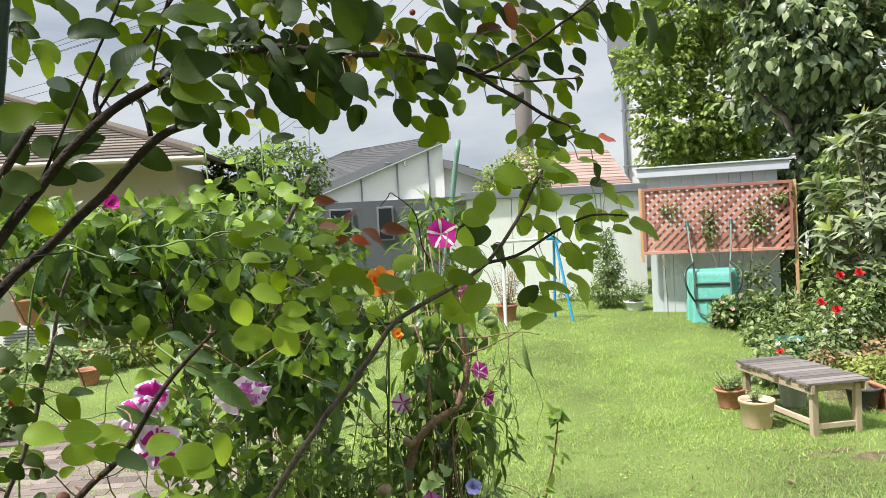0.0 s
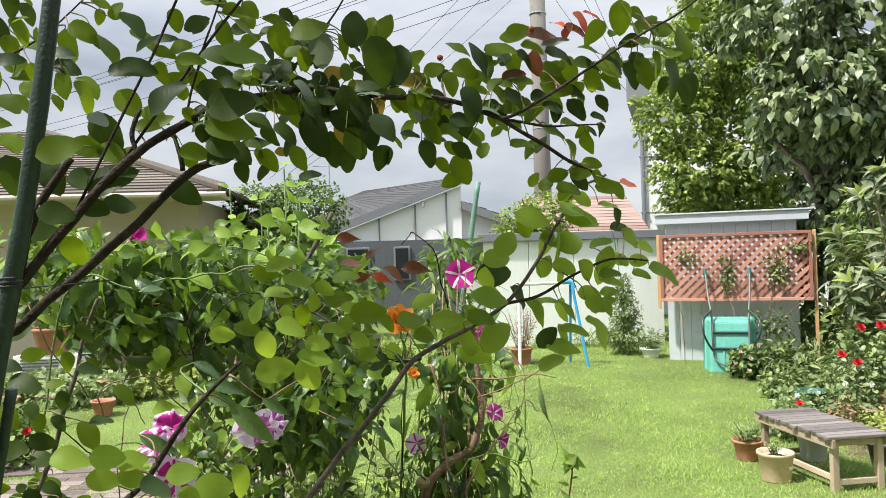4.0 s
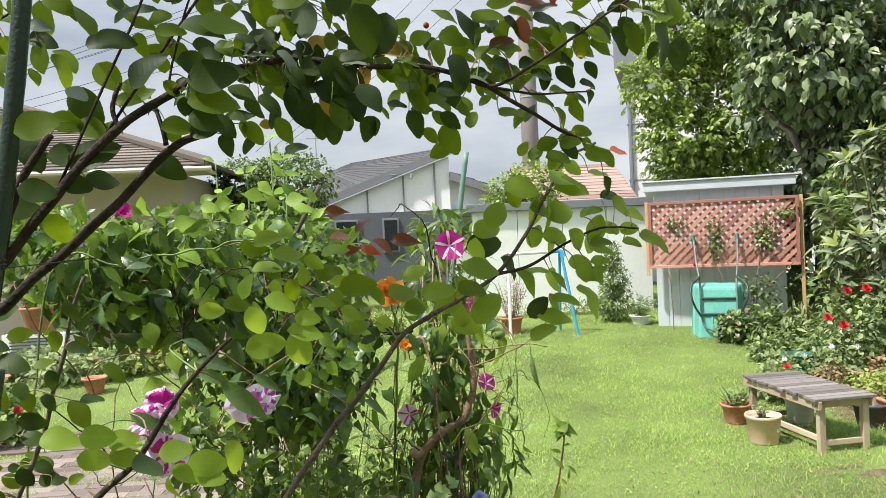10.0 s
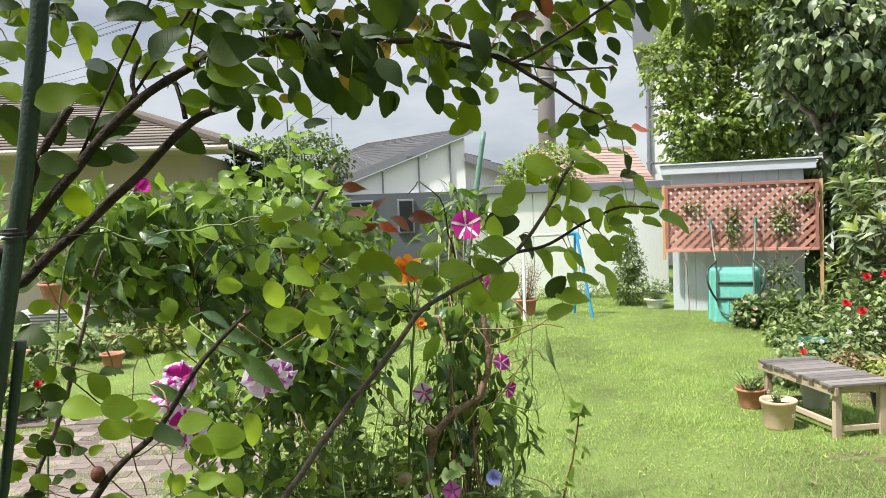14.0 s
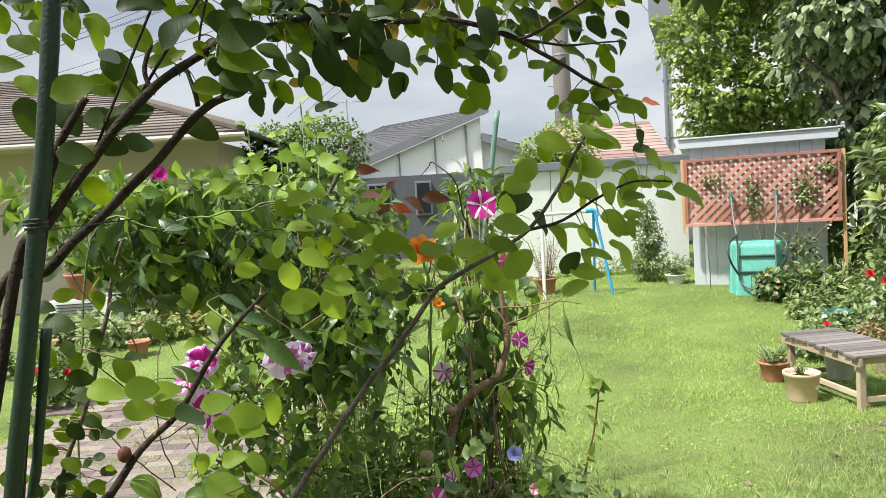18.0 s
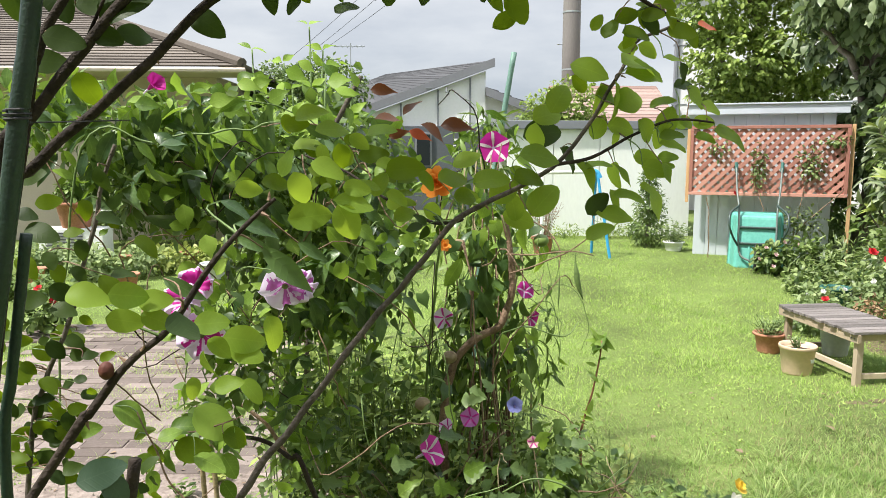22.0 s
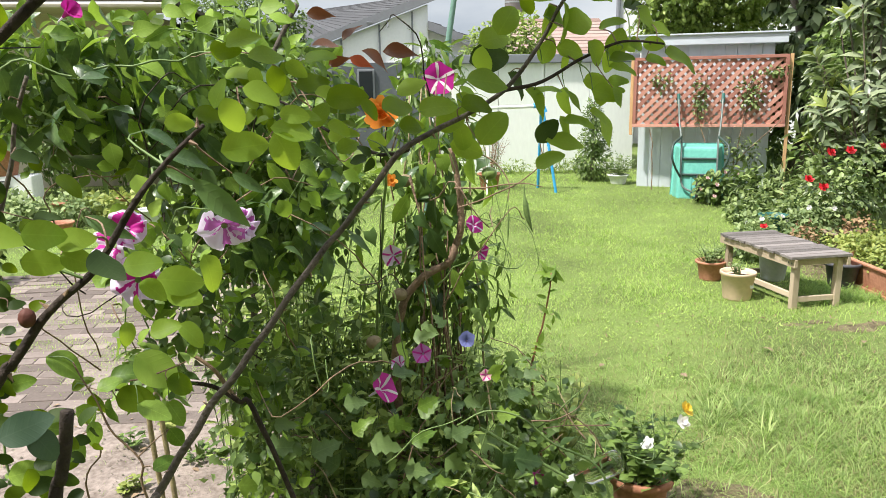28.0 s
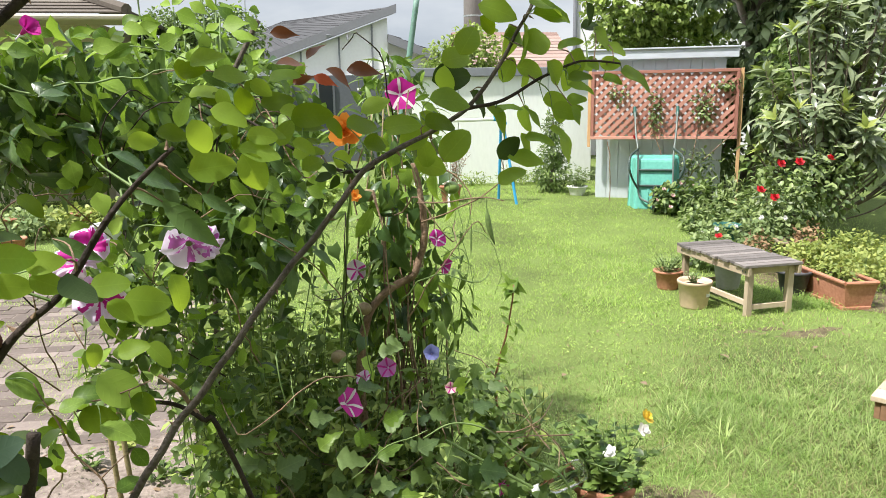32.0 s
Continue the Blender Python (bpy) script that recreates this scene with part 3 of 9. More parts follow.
for sgn in (1, -1):
    c = (zin0 - xin1) if sgn == 1 else (zin0 + xin0)
    c_end = (zin1 - xin0) if sgn == 1 else (zin1 + xin1)
    c += step * 0.5
    while c < c_end:
        ends = []
        for x in (xin0, xin1):
            z = sgn * x + c
            if zin0 <= z <= zin1:
                ends.append((x, z))
        for z in (zin0, zin1):
            x = sgn * (z - c)
            if xin0 < x < xin1:
                ends.append((x, z))
        if len(ends) >= 2:
            (xa, za), (xb, zb) = ends[0], ends[-1]
            ln = math.hypot(xb - xa, zb - za)
            if ln > 0.03:
                m = Matrix.Translation(((xa + xb) / 2, -0.008 if sgn == 1 else 0.002, (za + zb) / 2)) @ Matrix.Rotation(-math.atan2(zb - za, xb - xa), 4, "Y")
                part("lattice_slat", box_bm((0, 0, 0), (ln, 0.008, 0.041), 0.0, m), M["lattice"], trellis)
        c += step
for x, z in ((-0.02, 1.14), (TW + 0.03, 0.79)):
    part("post", box_bm((x, 0.03, z), (0.035, 0.035, 2 * (1.58 - z)), 0.004), M["post"], trellis, "bare orange-brown timber post")

# --- white boarded garage beyond the lawn ---
garage = thing("garage", (1.0, 10.0, 0.12), "low off-white boarded garage with a flat grey roof edge", "garage")
for i in range(4):
    part("wall_board", box_bm((0.335 + 0.66 * i, 0.04, 0.80), (0.652, 0.08, 1.60), 0.006), M["cream"], garage)
part("side_wall", box_bm((2.6, 1.6, 0.80), (0.08, 3.0, 1.60)), M["cream"], garage)
part("back_wall", box_bm((1.3, 3.1, 0.80), (2.6, 0.08, 1.60)), M["cream"], garage)
part("roof_edge", box_bm((1.3, 0.0, 1.66), (2.75, 0.14, 0.12), 0.01), M["parapet"], garage, "grey metal roof edge")
part("roof", box_bm((1.3, 1.62, 1.64), (2.7, 3.1, 0.06)), M["parapet"], garage)
part("base", box_bm((1.3, 0.03, 0.02), (2.62, 0.09, 0.1)), M["concrete"], garage, "grey concrete footing")


def roof_face(name, a, b, c, d, rows, material, parent, lap=0.03):
    """Courses of roofing between the eave a-b and the top d-c, each a thin board lapping over the one below."""
    a, b, c, d = (Vector(v) for v in (a, b, c, d))
    nrm = (b - a).cross(d - a).normalized()
    for i in range(rows):
        u0, u1 = i / rows, min(1.0, (i + 1.12) / rows)
        p0, p1 = a.lerp(d, u0), b.lerp(c, u0)
        q0, q1 = a.lerp(d, u1), b.lerp(c, u1)
        bm = bmesh.new()
        lo, hi = nrm * lap, nrm * (lap * 0.15)
        vs = [bm.verts.new(v) for v in (p0 + lo, p1 + lo, q1 + hi, q0 + hi, p0, p1, q1 - nrm * 0.01, q0 - nrm * 0.01)]
        for f in ((0, 1, 2, 3), (7, 6, 5, 4), (0, 4, 5, 1), (1, 5, 6, 2), (2, 6, 7, 3), (3, 7, 4, 0)):
            bm.faces.new([vs[k] for k in f])
        part(name, bm, material, parent)


# --- neighbouring house with a white gable and dark roof ---
house = thing("gabled_house", (0, 15, 0), "white panelled house with a dark slate gable roof", "house")
back = Vector((-0.6, 3.4, 0))
EL, PK = Vector((-1.70, 0, 2.19)), Vector((1.30, 0, 3.29))
EB, PB = Vector((-2.0, 3.5, 3.03)), Vector((-1.1, 3.5, 3.36))


def prism(front, depth):
    """A wall block: a front outline drawn back by a vector."""
    bm = bmesh.new()
    f = [bm.verts.new(v) for v in front]
    b = [bm.verts.new(Vector(v) + depth) for v in front]
    bm.faces.new(f)
    bm.faces.new(b[::-1])
    for i in range(len(f)):
        j = (i + 1) % len(f)
        bm.faces.new((f[i], b[i], b[j], f[j]))
    return bm


part("upper_wall", prism([(-1.5, 0.1, 1.9), (1.12, 0.1, 1.9), (1.12, 0.1, 3.08), (-1.5, 0.1, 2.12)], Vector((-0.1, 2.0, 0))), M["house_white"], house)
part("side_wing", prism([(1.1, 0.25, 1.9), (2.2, 0.25, 1.9), (2.2, 0.25, 2.25), (1.1, 0.25, 2.62)], Vector((0, 2.0, 0))), M["house_white"], house)
part("lower_wall", prism([(-1.6, 0.02, 0), (2.25, 0.02, 0), (2.25, 0.02, 1.94), (-1.6, 0.02, 1.94)], back), M["house_grey"], house, "dark grey lower wall")
for x in (-0.64, 0.13, 0.80):
    top = 2.12 + (x + 1.5) * 0.367 - 0.03
    part("batten", box_bm((x, 0.075, (1.94 + top) / 2), (0.035, 0.05, top - 1.94)), M["batten"], house)
roof_face("slate_course", EB, EL, PK, PB, 20, M["slate"], house, 0.010)
roof_face("slate_course", (2.45, 0.0, 2.24), (2.45, 2.2, 2.24), (1.12, 2.2, 2.74), (1.12, 0.0, 2.74), 5, M["slate"], house)
for p, q in ((EL, PK), (Vector((2.45, 0, 2.2)), Vector((1.12, 0, 2.7)))):
    lift, drop = Vector((0, -0.04, 0.04)), Vector((0, -0.04, -0.13))
    part("barge_board", prism([p + drop, q + drop, q + lift, p + lift], Vector((0, 0.06, 0))), M["barge"], house)
for x0, x1 in ((-1.35, -0.85), (-0.35, 0.0)):
    win = part("window", box_bm(((x0 + x1) / 2, -0.005, 1.45), (x1 - x0, 0.05, 0.72), 0.01), M["batten"], house, "dark window in a grey frame")
    part("pane", box_bm(((x0 + x1) / 2, -0.035, 1.45), (x1 - x0 - 0.08, 0.012, 0.64)), M["pane"], win)
bracket = part("wall_bracket", tube(bmesh.new(), [(0.30, 0.1, 2.72), (0.30, -0.08, 2.72), (0.30, -0.12, 2.62)], 0.018, 6), M["batten"], house)
part("wall_bracket", tube(bmesh.new(), [(-0.02, 0.1, 2.72), (-0.02, -0.06, 2.72), (-0.12, -0.06, 2.72)], 0.018, 6), M["batten"], house)
letter = bpy.data.curves.new("sign_letter", "FONT")
letter.body, letter.size, letter.extrude = "R", 0.26, 0.004
carrier = new("sign_letter", letter)
letter_mesh = bpy.data.meshes.new_from_object(carrier)
bpy.data.objects.remove(carrier)
letter_mesh.materials.append(M["white_plastic"])
sign = shared("sign_letter", letter_mesh, house, pose(0.42, -0.01, 1.38, 90, 0, 0))
tagged(sign, "white letter on the dark wall")
part("sign_bar", box_bm((0.50, -0.004, 1.66), (0.09, 0.012, 0.05)), M["white_plastic"], house)
aerial = thing("roof_aerial", (-1.72, 15.6, 2.35), "thin metal television aerial on the roof", "aerial")
part("mast", tube(bmesh.new(), [(0, 0, -0.1), (0, 0, 1.35)], 0.012, 6), M["grey_metal"], aerial)
part("boom", tube(bmesh.new(), [(-0.35, 0, 1.28), (0.30, 0.1, 1.30)], 0.008, 6), M["grey_metal"], aerial)
for k in range(6):
    x = -0.3 + 0.11 * k
    part("element", tube(bmesh.new(), [(x, -0.16, 1.285), (x, 0.2, 1.285)], 0.005, 5), M["grey_metal"], aerial)
for a in ((-0.7, 0.1, 0.0), (0.75, 0, 0.25)):
    part("guy_wire", tube(bmesh.new(), [(0, 0, 0.95), a], 0.004, 4), M["grey_metal"], aerial)

# --- long house with a brown tiled hip roof ---
bung = thing("tiled_house", (-2.45, 9.0, 0), "beige rendered house with a brown tiled hip roof", "house")
part("front_wall", box_bm((-4.6, 0.75, 1.2), (8.2, 0.2, 2.4)), M["beige"], bung)
part("side_wall", box_bm((-0.6, 4.9, 1.2), (0.2, 8.1, 2.4)), M["beige"], bung)
E0, E1 = Vector((0.0, 0, 2.45)), Vector((-9.2, 0, 2.45))
H0, H1 = Vector((-4.6, 4.6, 4.12)), Vector((-9.2, 4.6, 4.12))
roof_face("tile_course", E1, E0, H0, H1, 30, M["roof_brown"], bung, 0.02)
roof_face("tile_course", E0, Vector((0, 9.2, 2.45)), H0 + Vector((0, 0.01, 0)), H0, 16, M["roof_brown"], bung, 0.045)
part("soffit", box_bm((-4.6, 0.34, 2.40), (9.1, 0.66, 0.04)), M["beige"], bung)
part("gutter", tube(bmesh.new(), [(-9.2, -0.06, 2.42), (0.05, -0.06, 2.40)], 0.035, 8), M["beige"], bung, "pale beige plastic gutter")
part("hip_ridge", tube(bmesh.new(), [E0 + Vector((0, 0, 0.04)), H0 + Vector((0, 0, 0.05))], 0.07, 8), M["roof_brown"], bung)

# --- tall pale building, tiled roof and utility pole beyond ---
tower = thing("pale_building", (5.04, 15.0, 0), "tall pale grey rendered building with a dark parapet", "building", turn=-21.0)
part("wall", box_bm((3.0, 3.0, 2.4), (6.0, 6.0, 4.8)), M["building"], tower)
part("parapet", box_bm((2.9, 2.9, 5.2), (6.3, 6.3, 0.9), 0.02), M["parapet"], tower, "slate grey parapet cladding")
part("parapet_cap", box_bm((2.9, 2.9, 5.69), (6.4, 6.4, 0.06)), M["shed_trim"], tower)
part("drain_pipe", tube(bmesh.new(), [(0.03, -0.05, 0.0), (0.03, -0.05, 4.75)], 0.045, 8), M["parapet"], tower)
for z in (1.2, 2.4, 3.6):
    part("pipe_clip", box_bm((0.03, -0.04, z), (0.13, 0.1, 0.03)), M["parapet"], tower)
    part("wall_joint", box_bm((3.0, -0.004, z), (5.98, 0.012, 0.02)), M["batten"], tower)

cottage = thing("red_roofed_house", (2.7, 13.4, 0), "low house with a faded red tiled roof", "house")
part("wall", box_bm((0.9, 1.7, 0.95), (2.0, 2.6, 1.9)), M["beige"], cottage)
roof_face("tile_course", (-0.25, 0.1, 1.92), (2.0, 0.1, 1.92), (2.0, 1.7, 2.78), (-0.25, 1.7, 2.78), 12, M["roof_red"], cottage, 0.012)
roof_face("tile_course", (2.0, 3.3, 1.92), (-0.25, 3.3, 1.92), (-0.25, 1.7, 2.78), (2.0, 1.7, 2.78), 9, M["roof_red"], cottage, 0.05)

pole = thing("utility_pole", (3.27, 17.0, 0), "tall round weathered concrete utility pole", "utility pole")
part("shaft", tube(bmesh.new(), [(0, 0, 0), (0.0, 0, 4), (0.0, 0, 11.5)], [0.215, 0.205, 0.17], 18), M["concrete"], pole, smooth=True)
for z in (3.3, 4.6, 6.2, 7.4):
    part("band", tube(bmesh.new(), [(0, 0, z), (0, 0, z + 0.035)], 0.212, 16), M["grey_metal"], pole)
for z, x in ((3.9, -0.34), (5.1, 0.34), (6.8, -0.34)):
    part("step_bolt", tube(bmesh.new(), [(0, 0, z), (x, 0, z)], 0.012, 6), M["grey_metal"], pole)
part("crossarm", box_bm((0, -0.12, 9.4), (2.0, 0.09, 0.09), 0.01), M["grey_metal"], pole)


def cable(a, b, sag, r=0.013, label="thin black overhead cable"):
    a, b = Vector(a), Vector(b)
    pts = [a.lerp(b, k / 14) - Vector((0, 0, sag * 4 * (k / 14) * (1 - k / 14))) for k in range(15)]
    ob = part("overhead_cable", tube(bmesh.new(), pts, r, 5), M["cable"])
    return tagged(ob, label, "cable", "overhead cables")


for dx, dz in ((-0.9, 9.5), (-0.45, 9.45), (0.45, 9.45), (0.9, 9.5), (0.0, 8.4), (0.05, 8.1)):
    cable((3.21 + dx, 16.85, dz), (-34 + 2 * dx, 42.0, dz - 0.8 + 0.5 * dx), 0.9, 0.009)
for dx, dz in ((-0.3, 9.4), (0.1, 9.2), (0.35, 8.6)):
    cable((3.21 + dx, 16.85, dz), (-3.4 + 1.3 * dx, 20.0, 4.0 + 0.3 * dx), 0.25, 0.006)
for dx, dz in ((0.4, 9.4), (0.8, 9.3), (0.1, 8.3)):
    cable((3.21 + dx, 16.85, dz), (5.15 + 0.4 * dx, 15.05, 4.65 - 0.6 * dx), 0.15, 0.006)

# unseen plain wall added behind the camera to close the place and block light
back_wall = tagged(part("light_blocking_wall", box_bm((0, -2.2, 2.4), (18, 0.2, 4.8)), M["beige"]), "unseen plain beige wall added to close the garden and block light", "wall", kind="structure")


# ---------- things on the lawn ----------
bench = thing("garden_bench", (2.345, 3.66, 0.0), "low bench with weathered grey slats on pale timber legs", "bench", turn=5.0)
BL, BW, BH = 0.82, 0.395, 0.345
for i in range(13):
    part("seat_slat", box_bm((BW / 2 + 0.004 * ((i * 7) % 5 - 2), 0.031 + i * 0.0632, BH - 0.009), (BW + 0.025, 0.057, 0.018), 0.003,
                             Matrix.Rotation(radians((-0.4, 0.5, -0.2, 0.3)[i % 4]), 4, "Z")), M["old_wood"], bench)
for x in (0.016, BW - 0.016):
    part("apron", box_bm((x, BL / 2, BH - 0.045), (0.022, BL, 0.052), 0.003), M["pale_wood"], bench)
for y in (0.05, BL - 0.05):
    part("end_rail", box_bm((BW / 2, y, BH - 0.043), (BW - 0.06, 0.022, 0.045), 0.003), M["pale_wood"], bench)
for x in (0.05, BW - 0.05):
    for y in (0.05, BL - 0.05):
        part("leg", box_bm((x, y, (BH - 0.03) / 2 - 0.01), (0.042, 0.036, BH - 0.01), 0.004), M["pale_wood"], bench)
for y in (0.05, BL - 0.05):
    part("stretcher", box_bm((BW / 2, y, 0.062), (BW - 0.14, 0.02, 0.034), 0.003), M["pale_wood"], bench)
part("stretcher", box_bm((0.05, BL / 2, 0.085), (0.02, BL - 0.14, 0.034), 0.003), M["pale_wood"], bench)
for y in (0.03, 0.06, BL - 0.06):
    part("screw", tube(bmesh.new(), [(0.006, y, BH - 0.045), (0.002, y, BH - 0.045)], 0.005, 8), M["dark_metal"], bench)


def pot(name, at, r0, r1, h, material, label, category="plant pot", lip=0.014, group=""):
    t = thing(name, at, label, category, group)
    bm = lathe(bmesh.new(), [(r0 * 0.96, 0), (r0, 0.01), (r0 + (r1 - r0) * 0.86, h * 0.86), (r1, h * 0.87), (r1 + lip, h * 0.88), (r1 + lip, h - 0.006), (r1 + lip * 0.7, h),
                             (r1 - 0.004, h - 0.002), (r1 - 0.012, h - 0.03), (r1 - 0.014, h - 0.035)])
    part("body", bm, material, t, smooth=True)
    bm = lathe(bmesh.new(), [(r1 - 0.016, h - 0.06), (r1 - 0.012, h - 0.038), (r1 * 0.5, h - 0.03)], 20)
    part("soil", bm, M["soil"], t, "dark potting soil")
    return t


def sprigs(name, at, n, height, spread, leaf, template, material, seed, label, category="plant", leaves=9, stem=0.0025, droop=0.2, group="", stem_mat="green_stem"):
    """A small plant: thin stems that fan out from one foot and carry leaves."""
    t = thing(name, at, label, category, group)
    r = rnd(seed)
    bm = bmesh.new()
    P, D, U, S = [], [], [], []
    for i in range(n):
        a, q = r.rand() * math.tau, r.rand() ** 0.6
        top = Vector((spread * q * math.cos(a), spread * q * math.sin(a), height * (1 - 0.35 * q * q) * (0.65 + 0.45 * r.rand())))
        foot = Vector((0.25 * top.x, 0.25 * top.y, 0))
        mid = foot.lerp(top, 0.55) + Vector((0.1 * spread * r.normal(), 0.1 * spread * r.normal(), 0.06 * height))
        line = smooth_line([foot, mid, top], 4)
        tube(bm, line, [stem * (1.2 - 0.6 * k / (len(line) - 1)) for k in range(len(line))], 4, False)
        for k in range(leaves):
            u = 0.2 + 0.8 * (k + r.rand()) / leaves
            p = line[min(len(line) - 1, int(u * (len(line) - 1)))]
            b = r.rand() * math.tau
            P.append(p)
            D.append((math.cos(b), math.sin(b), 0.5 * r.rand() - droop + 0.3))
            U.append((0.3 * r.normal(), 0.3 * r.normal(), 1))
            S.append(leaf * (0.6 + 0.7 * r.rand()) * (1.1 - 0.4 * u))
    tagged(part("stem_tangle", bm, M[stem_mat], t), kind="stuff")
    many("leaves", template, P, D, U, S, material, t)
    return t


def blossoms(parent, places, size, material, seed, petals=6, name="flower", up=0.5, layers=2, split=False, toward=None):
    """Small layered flowers, one part each, facing about."""
    r = rnd(seed)
    for p in places:
        P, D, U, S = [], [], [], []
        face = unit(np.array([0.5 * r.normal() - 0.1, -0.7 + 0.4 * r.normal(), up + 0.3 * r.rand()]))
        if toward is not None:
            face = unit(np.array(toward, dtype=np.float64))
        a = unit(np.cross(face, [0.1, 0.3, 1.0]))
        b = np.cross(face, a)
        for l in range(layers):
            for k in range(petals):
                w = k * math.tau / petals + 0.5 * l + 0.2 * r.normal()
                P.append(np.array(p) + 0.1 * size * l * face)
                D.append(math.cos(w) * a + math.sin(w) * b + (0.25 + 0.5 * l) * face)
                U.append(face)
                S.append(size * 0.55 * (1 - 0.25 * l))
        if not split:
            many(name, T_PETAL, P, D, U, S, material, parent)
        else:
            for k in range(len(P)):
                many("petal", T_PETAL, P[k:k + 1], D[k:k + 1], U[k:k + 1], S[k:k + 1], material, parent)


pot("plant_pot", (2.175, 4.0, 0), 0.088, 0.108, 0.185, M["beige_plastic"], "beige plastic plant pot on the grass by the bench", lip=0.006)
sprigs("seedling", (2.175, 4.0, 0.155), 9, 0.11, 0.09, 0.035, T_OVAL, M["pale_plant"], 5, "thin pale green seedlings in the beige pot", leaves=5)
label_bm = box_bm((0, 0, 0), (0.04, 0.002, 0.03))
lab = part("sticker", label_bm, M["white_plastic"], None)
lab.parent = bpy.data.objects["plant_pot"]
lab.matrix_basis = pose(0.055, -0.081, 0.10, -6, 0, 34)
pot("plant_pot", (2.23, 4.50, 0.0), 0.075, 0.095, 0.14, M["terracotta"], "small terracotta pot with straggling pale flowers")
sprigs("straggling_plant", (2.23, 4.50, 0.11), 40, 0.16, 0.18, 0.03, T_OVAL, M["pale_plant"], 6, "straggling pale plant spilling from a terracotta pot", leaves=6)
pot("pail", (2.66, 4.42, 0.0), 0.08, 0.105, 0.2, M["grey_plastic"], "grey plastic pail behind the bench", "pail")
pot("plant_pot", (3.0, 4.15, 0.0), 0.08, 0.11, 0.18, M["dark_plastic"], "dark grey plant pot behind the bench")
pot("plant_pot", (2.90, 8.45, 0.19), 0.09, 0.12, 0.12, M["white_plastic"], "white plastic plant pot near the shed")
sprigs("potted_shrub", (2.90, 8.45, 0.28), 30, 0.32, 0.24, 0.055, T_OVAL, M["pale_plant"], 8, "pale leafy shrub in the white pot", leaves=9)

# terracotta coloured trough with its plants
trough = thing("planter_trough", (3.05, 3.69, 0.0), "terracotta coloured plastic planter trough", "planter", turn=-4.0)
for c, s in (((0.10, 0.35, 0.012), (0.2, 0.68, 0.024)),):
    part("floor_plate", box_bm(c, s, 0.005), M["terracotta"], trough)
bm = bmesh.new()
lo = [(0.025, 0.025), (0.20, 0.025), (0.20, 0.675), (0.025, 0.675)]
hi = [(0, 0), (0.225, 0), (0.225, 0.70), (0, 0.70)]
for i in range(4):
    j = (i + 1) % 4
    a, b, c, d = (Vector((*lo[i], 0.0)), Vector((*lo[j], 0.0)), Vector((*hi[j], 0.185)), Vector((*hi[i], 0.185)))
    ctr = Vector((0.1125, 0.35, 0.1))
    out = [bm.verts.new(v) for v in (a, b, c, d)]
    inn = [bm.verts.new(v.lerp(Vector((ctr.x, ctr.y, v.z)), 0.045)) for v in (a, b, c, d)]
    bm.faces.new(out)
    bm.faces.new(inn[::-1])
    for k in range(4):
        bm.faces.new((out[k], inn[k], inn[(k + 1) % 4], out[(k + 1) % 4]))
part("body", bm, M["terracotta"], trough)
for i in range(4):
    j = (i + 1) % 4
    a, b = Vector((*hi[i], 0.185)), Vector((*hi[j], 0.185))
    part("rim", tube(bmesh.new(), [a, b], 0.013, 8), M["terracotta"], trough)
part("soil", box_bm((0.1125, 0.35, 0.14), (0.18, 0.65, 0.03)), M["soil"], trough)

M["barrow_tube"] = surface("dull_green_grey_tube", (0.13, 0.16, 0.15), 0.45, 0.3, 60, 8, 0.05, spec=0.5)
# wheelbarrow standing on its nose against the shed
wb = thing("wheelbarrow", (3.42, 7.50, 0.13), "teal plastic wheelbarrow tipped up against the shed, handles upward", "wheelbarrow")
wb.matrix_basis = pose(3.39, 7.26, 0.11, 0, 0, -22) @ pose(0, 0, 0, -12, 0, 0) @ Matrix.Diagonal((0.93, 1, 1.1, 1))


def frustum(bm, w0, h0, y0, w1, h1, y1, zc0, zc1):
    lo = [(-w0 / 2, y0, zc0 - h0 / 2), (w0 / 2, y0, zc0 - h0 / 2), (w0 / 2 * 0.92, y0, zc0 + h0 / 2), (-w0 / 2 * 0.92, y0, zc0 + h0 / 2)]
    hi = [(-w1 / 2, y1, zc1 - h1 / 2), (w1 / 2, y1, zc1 - h1 / 2), (w1 / 2 * 0.9, y1, zc1 + h1 / 2), (-w1 / 2 * 0.9, y1, zc1 + h1 / 2)]
    a, b = [bm.verts.new(v) for v in lo], [bm.verts.new(v) for v in hi]
    bm.faces.new(a)
    bm.faces.new(b[::-1])
    for k in range(4):
        bm.faces.new((a[k], b[k], b[(k + 1) % 4], a[(k + 1) % 4]))
    bmesh.ops.bevel(bm, geom=bm.edges[:], offset=0.035, segments=3, affect="EDGES", profile=0.6)
    return bm


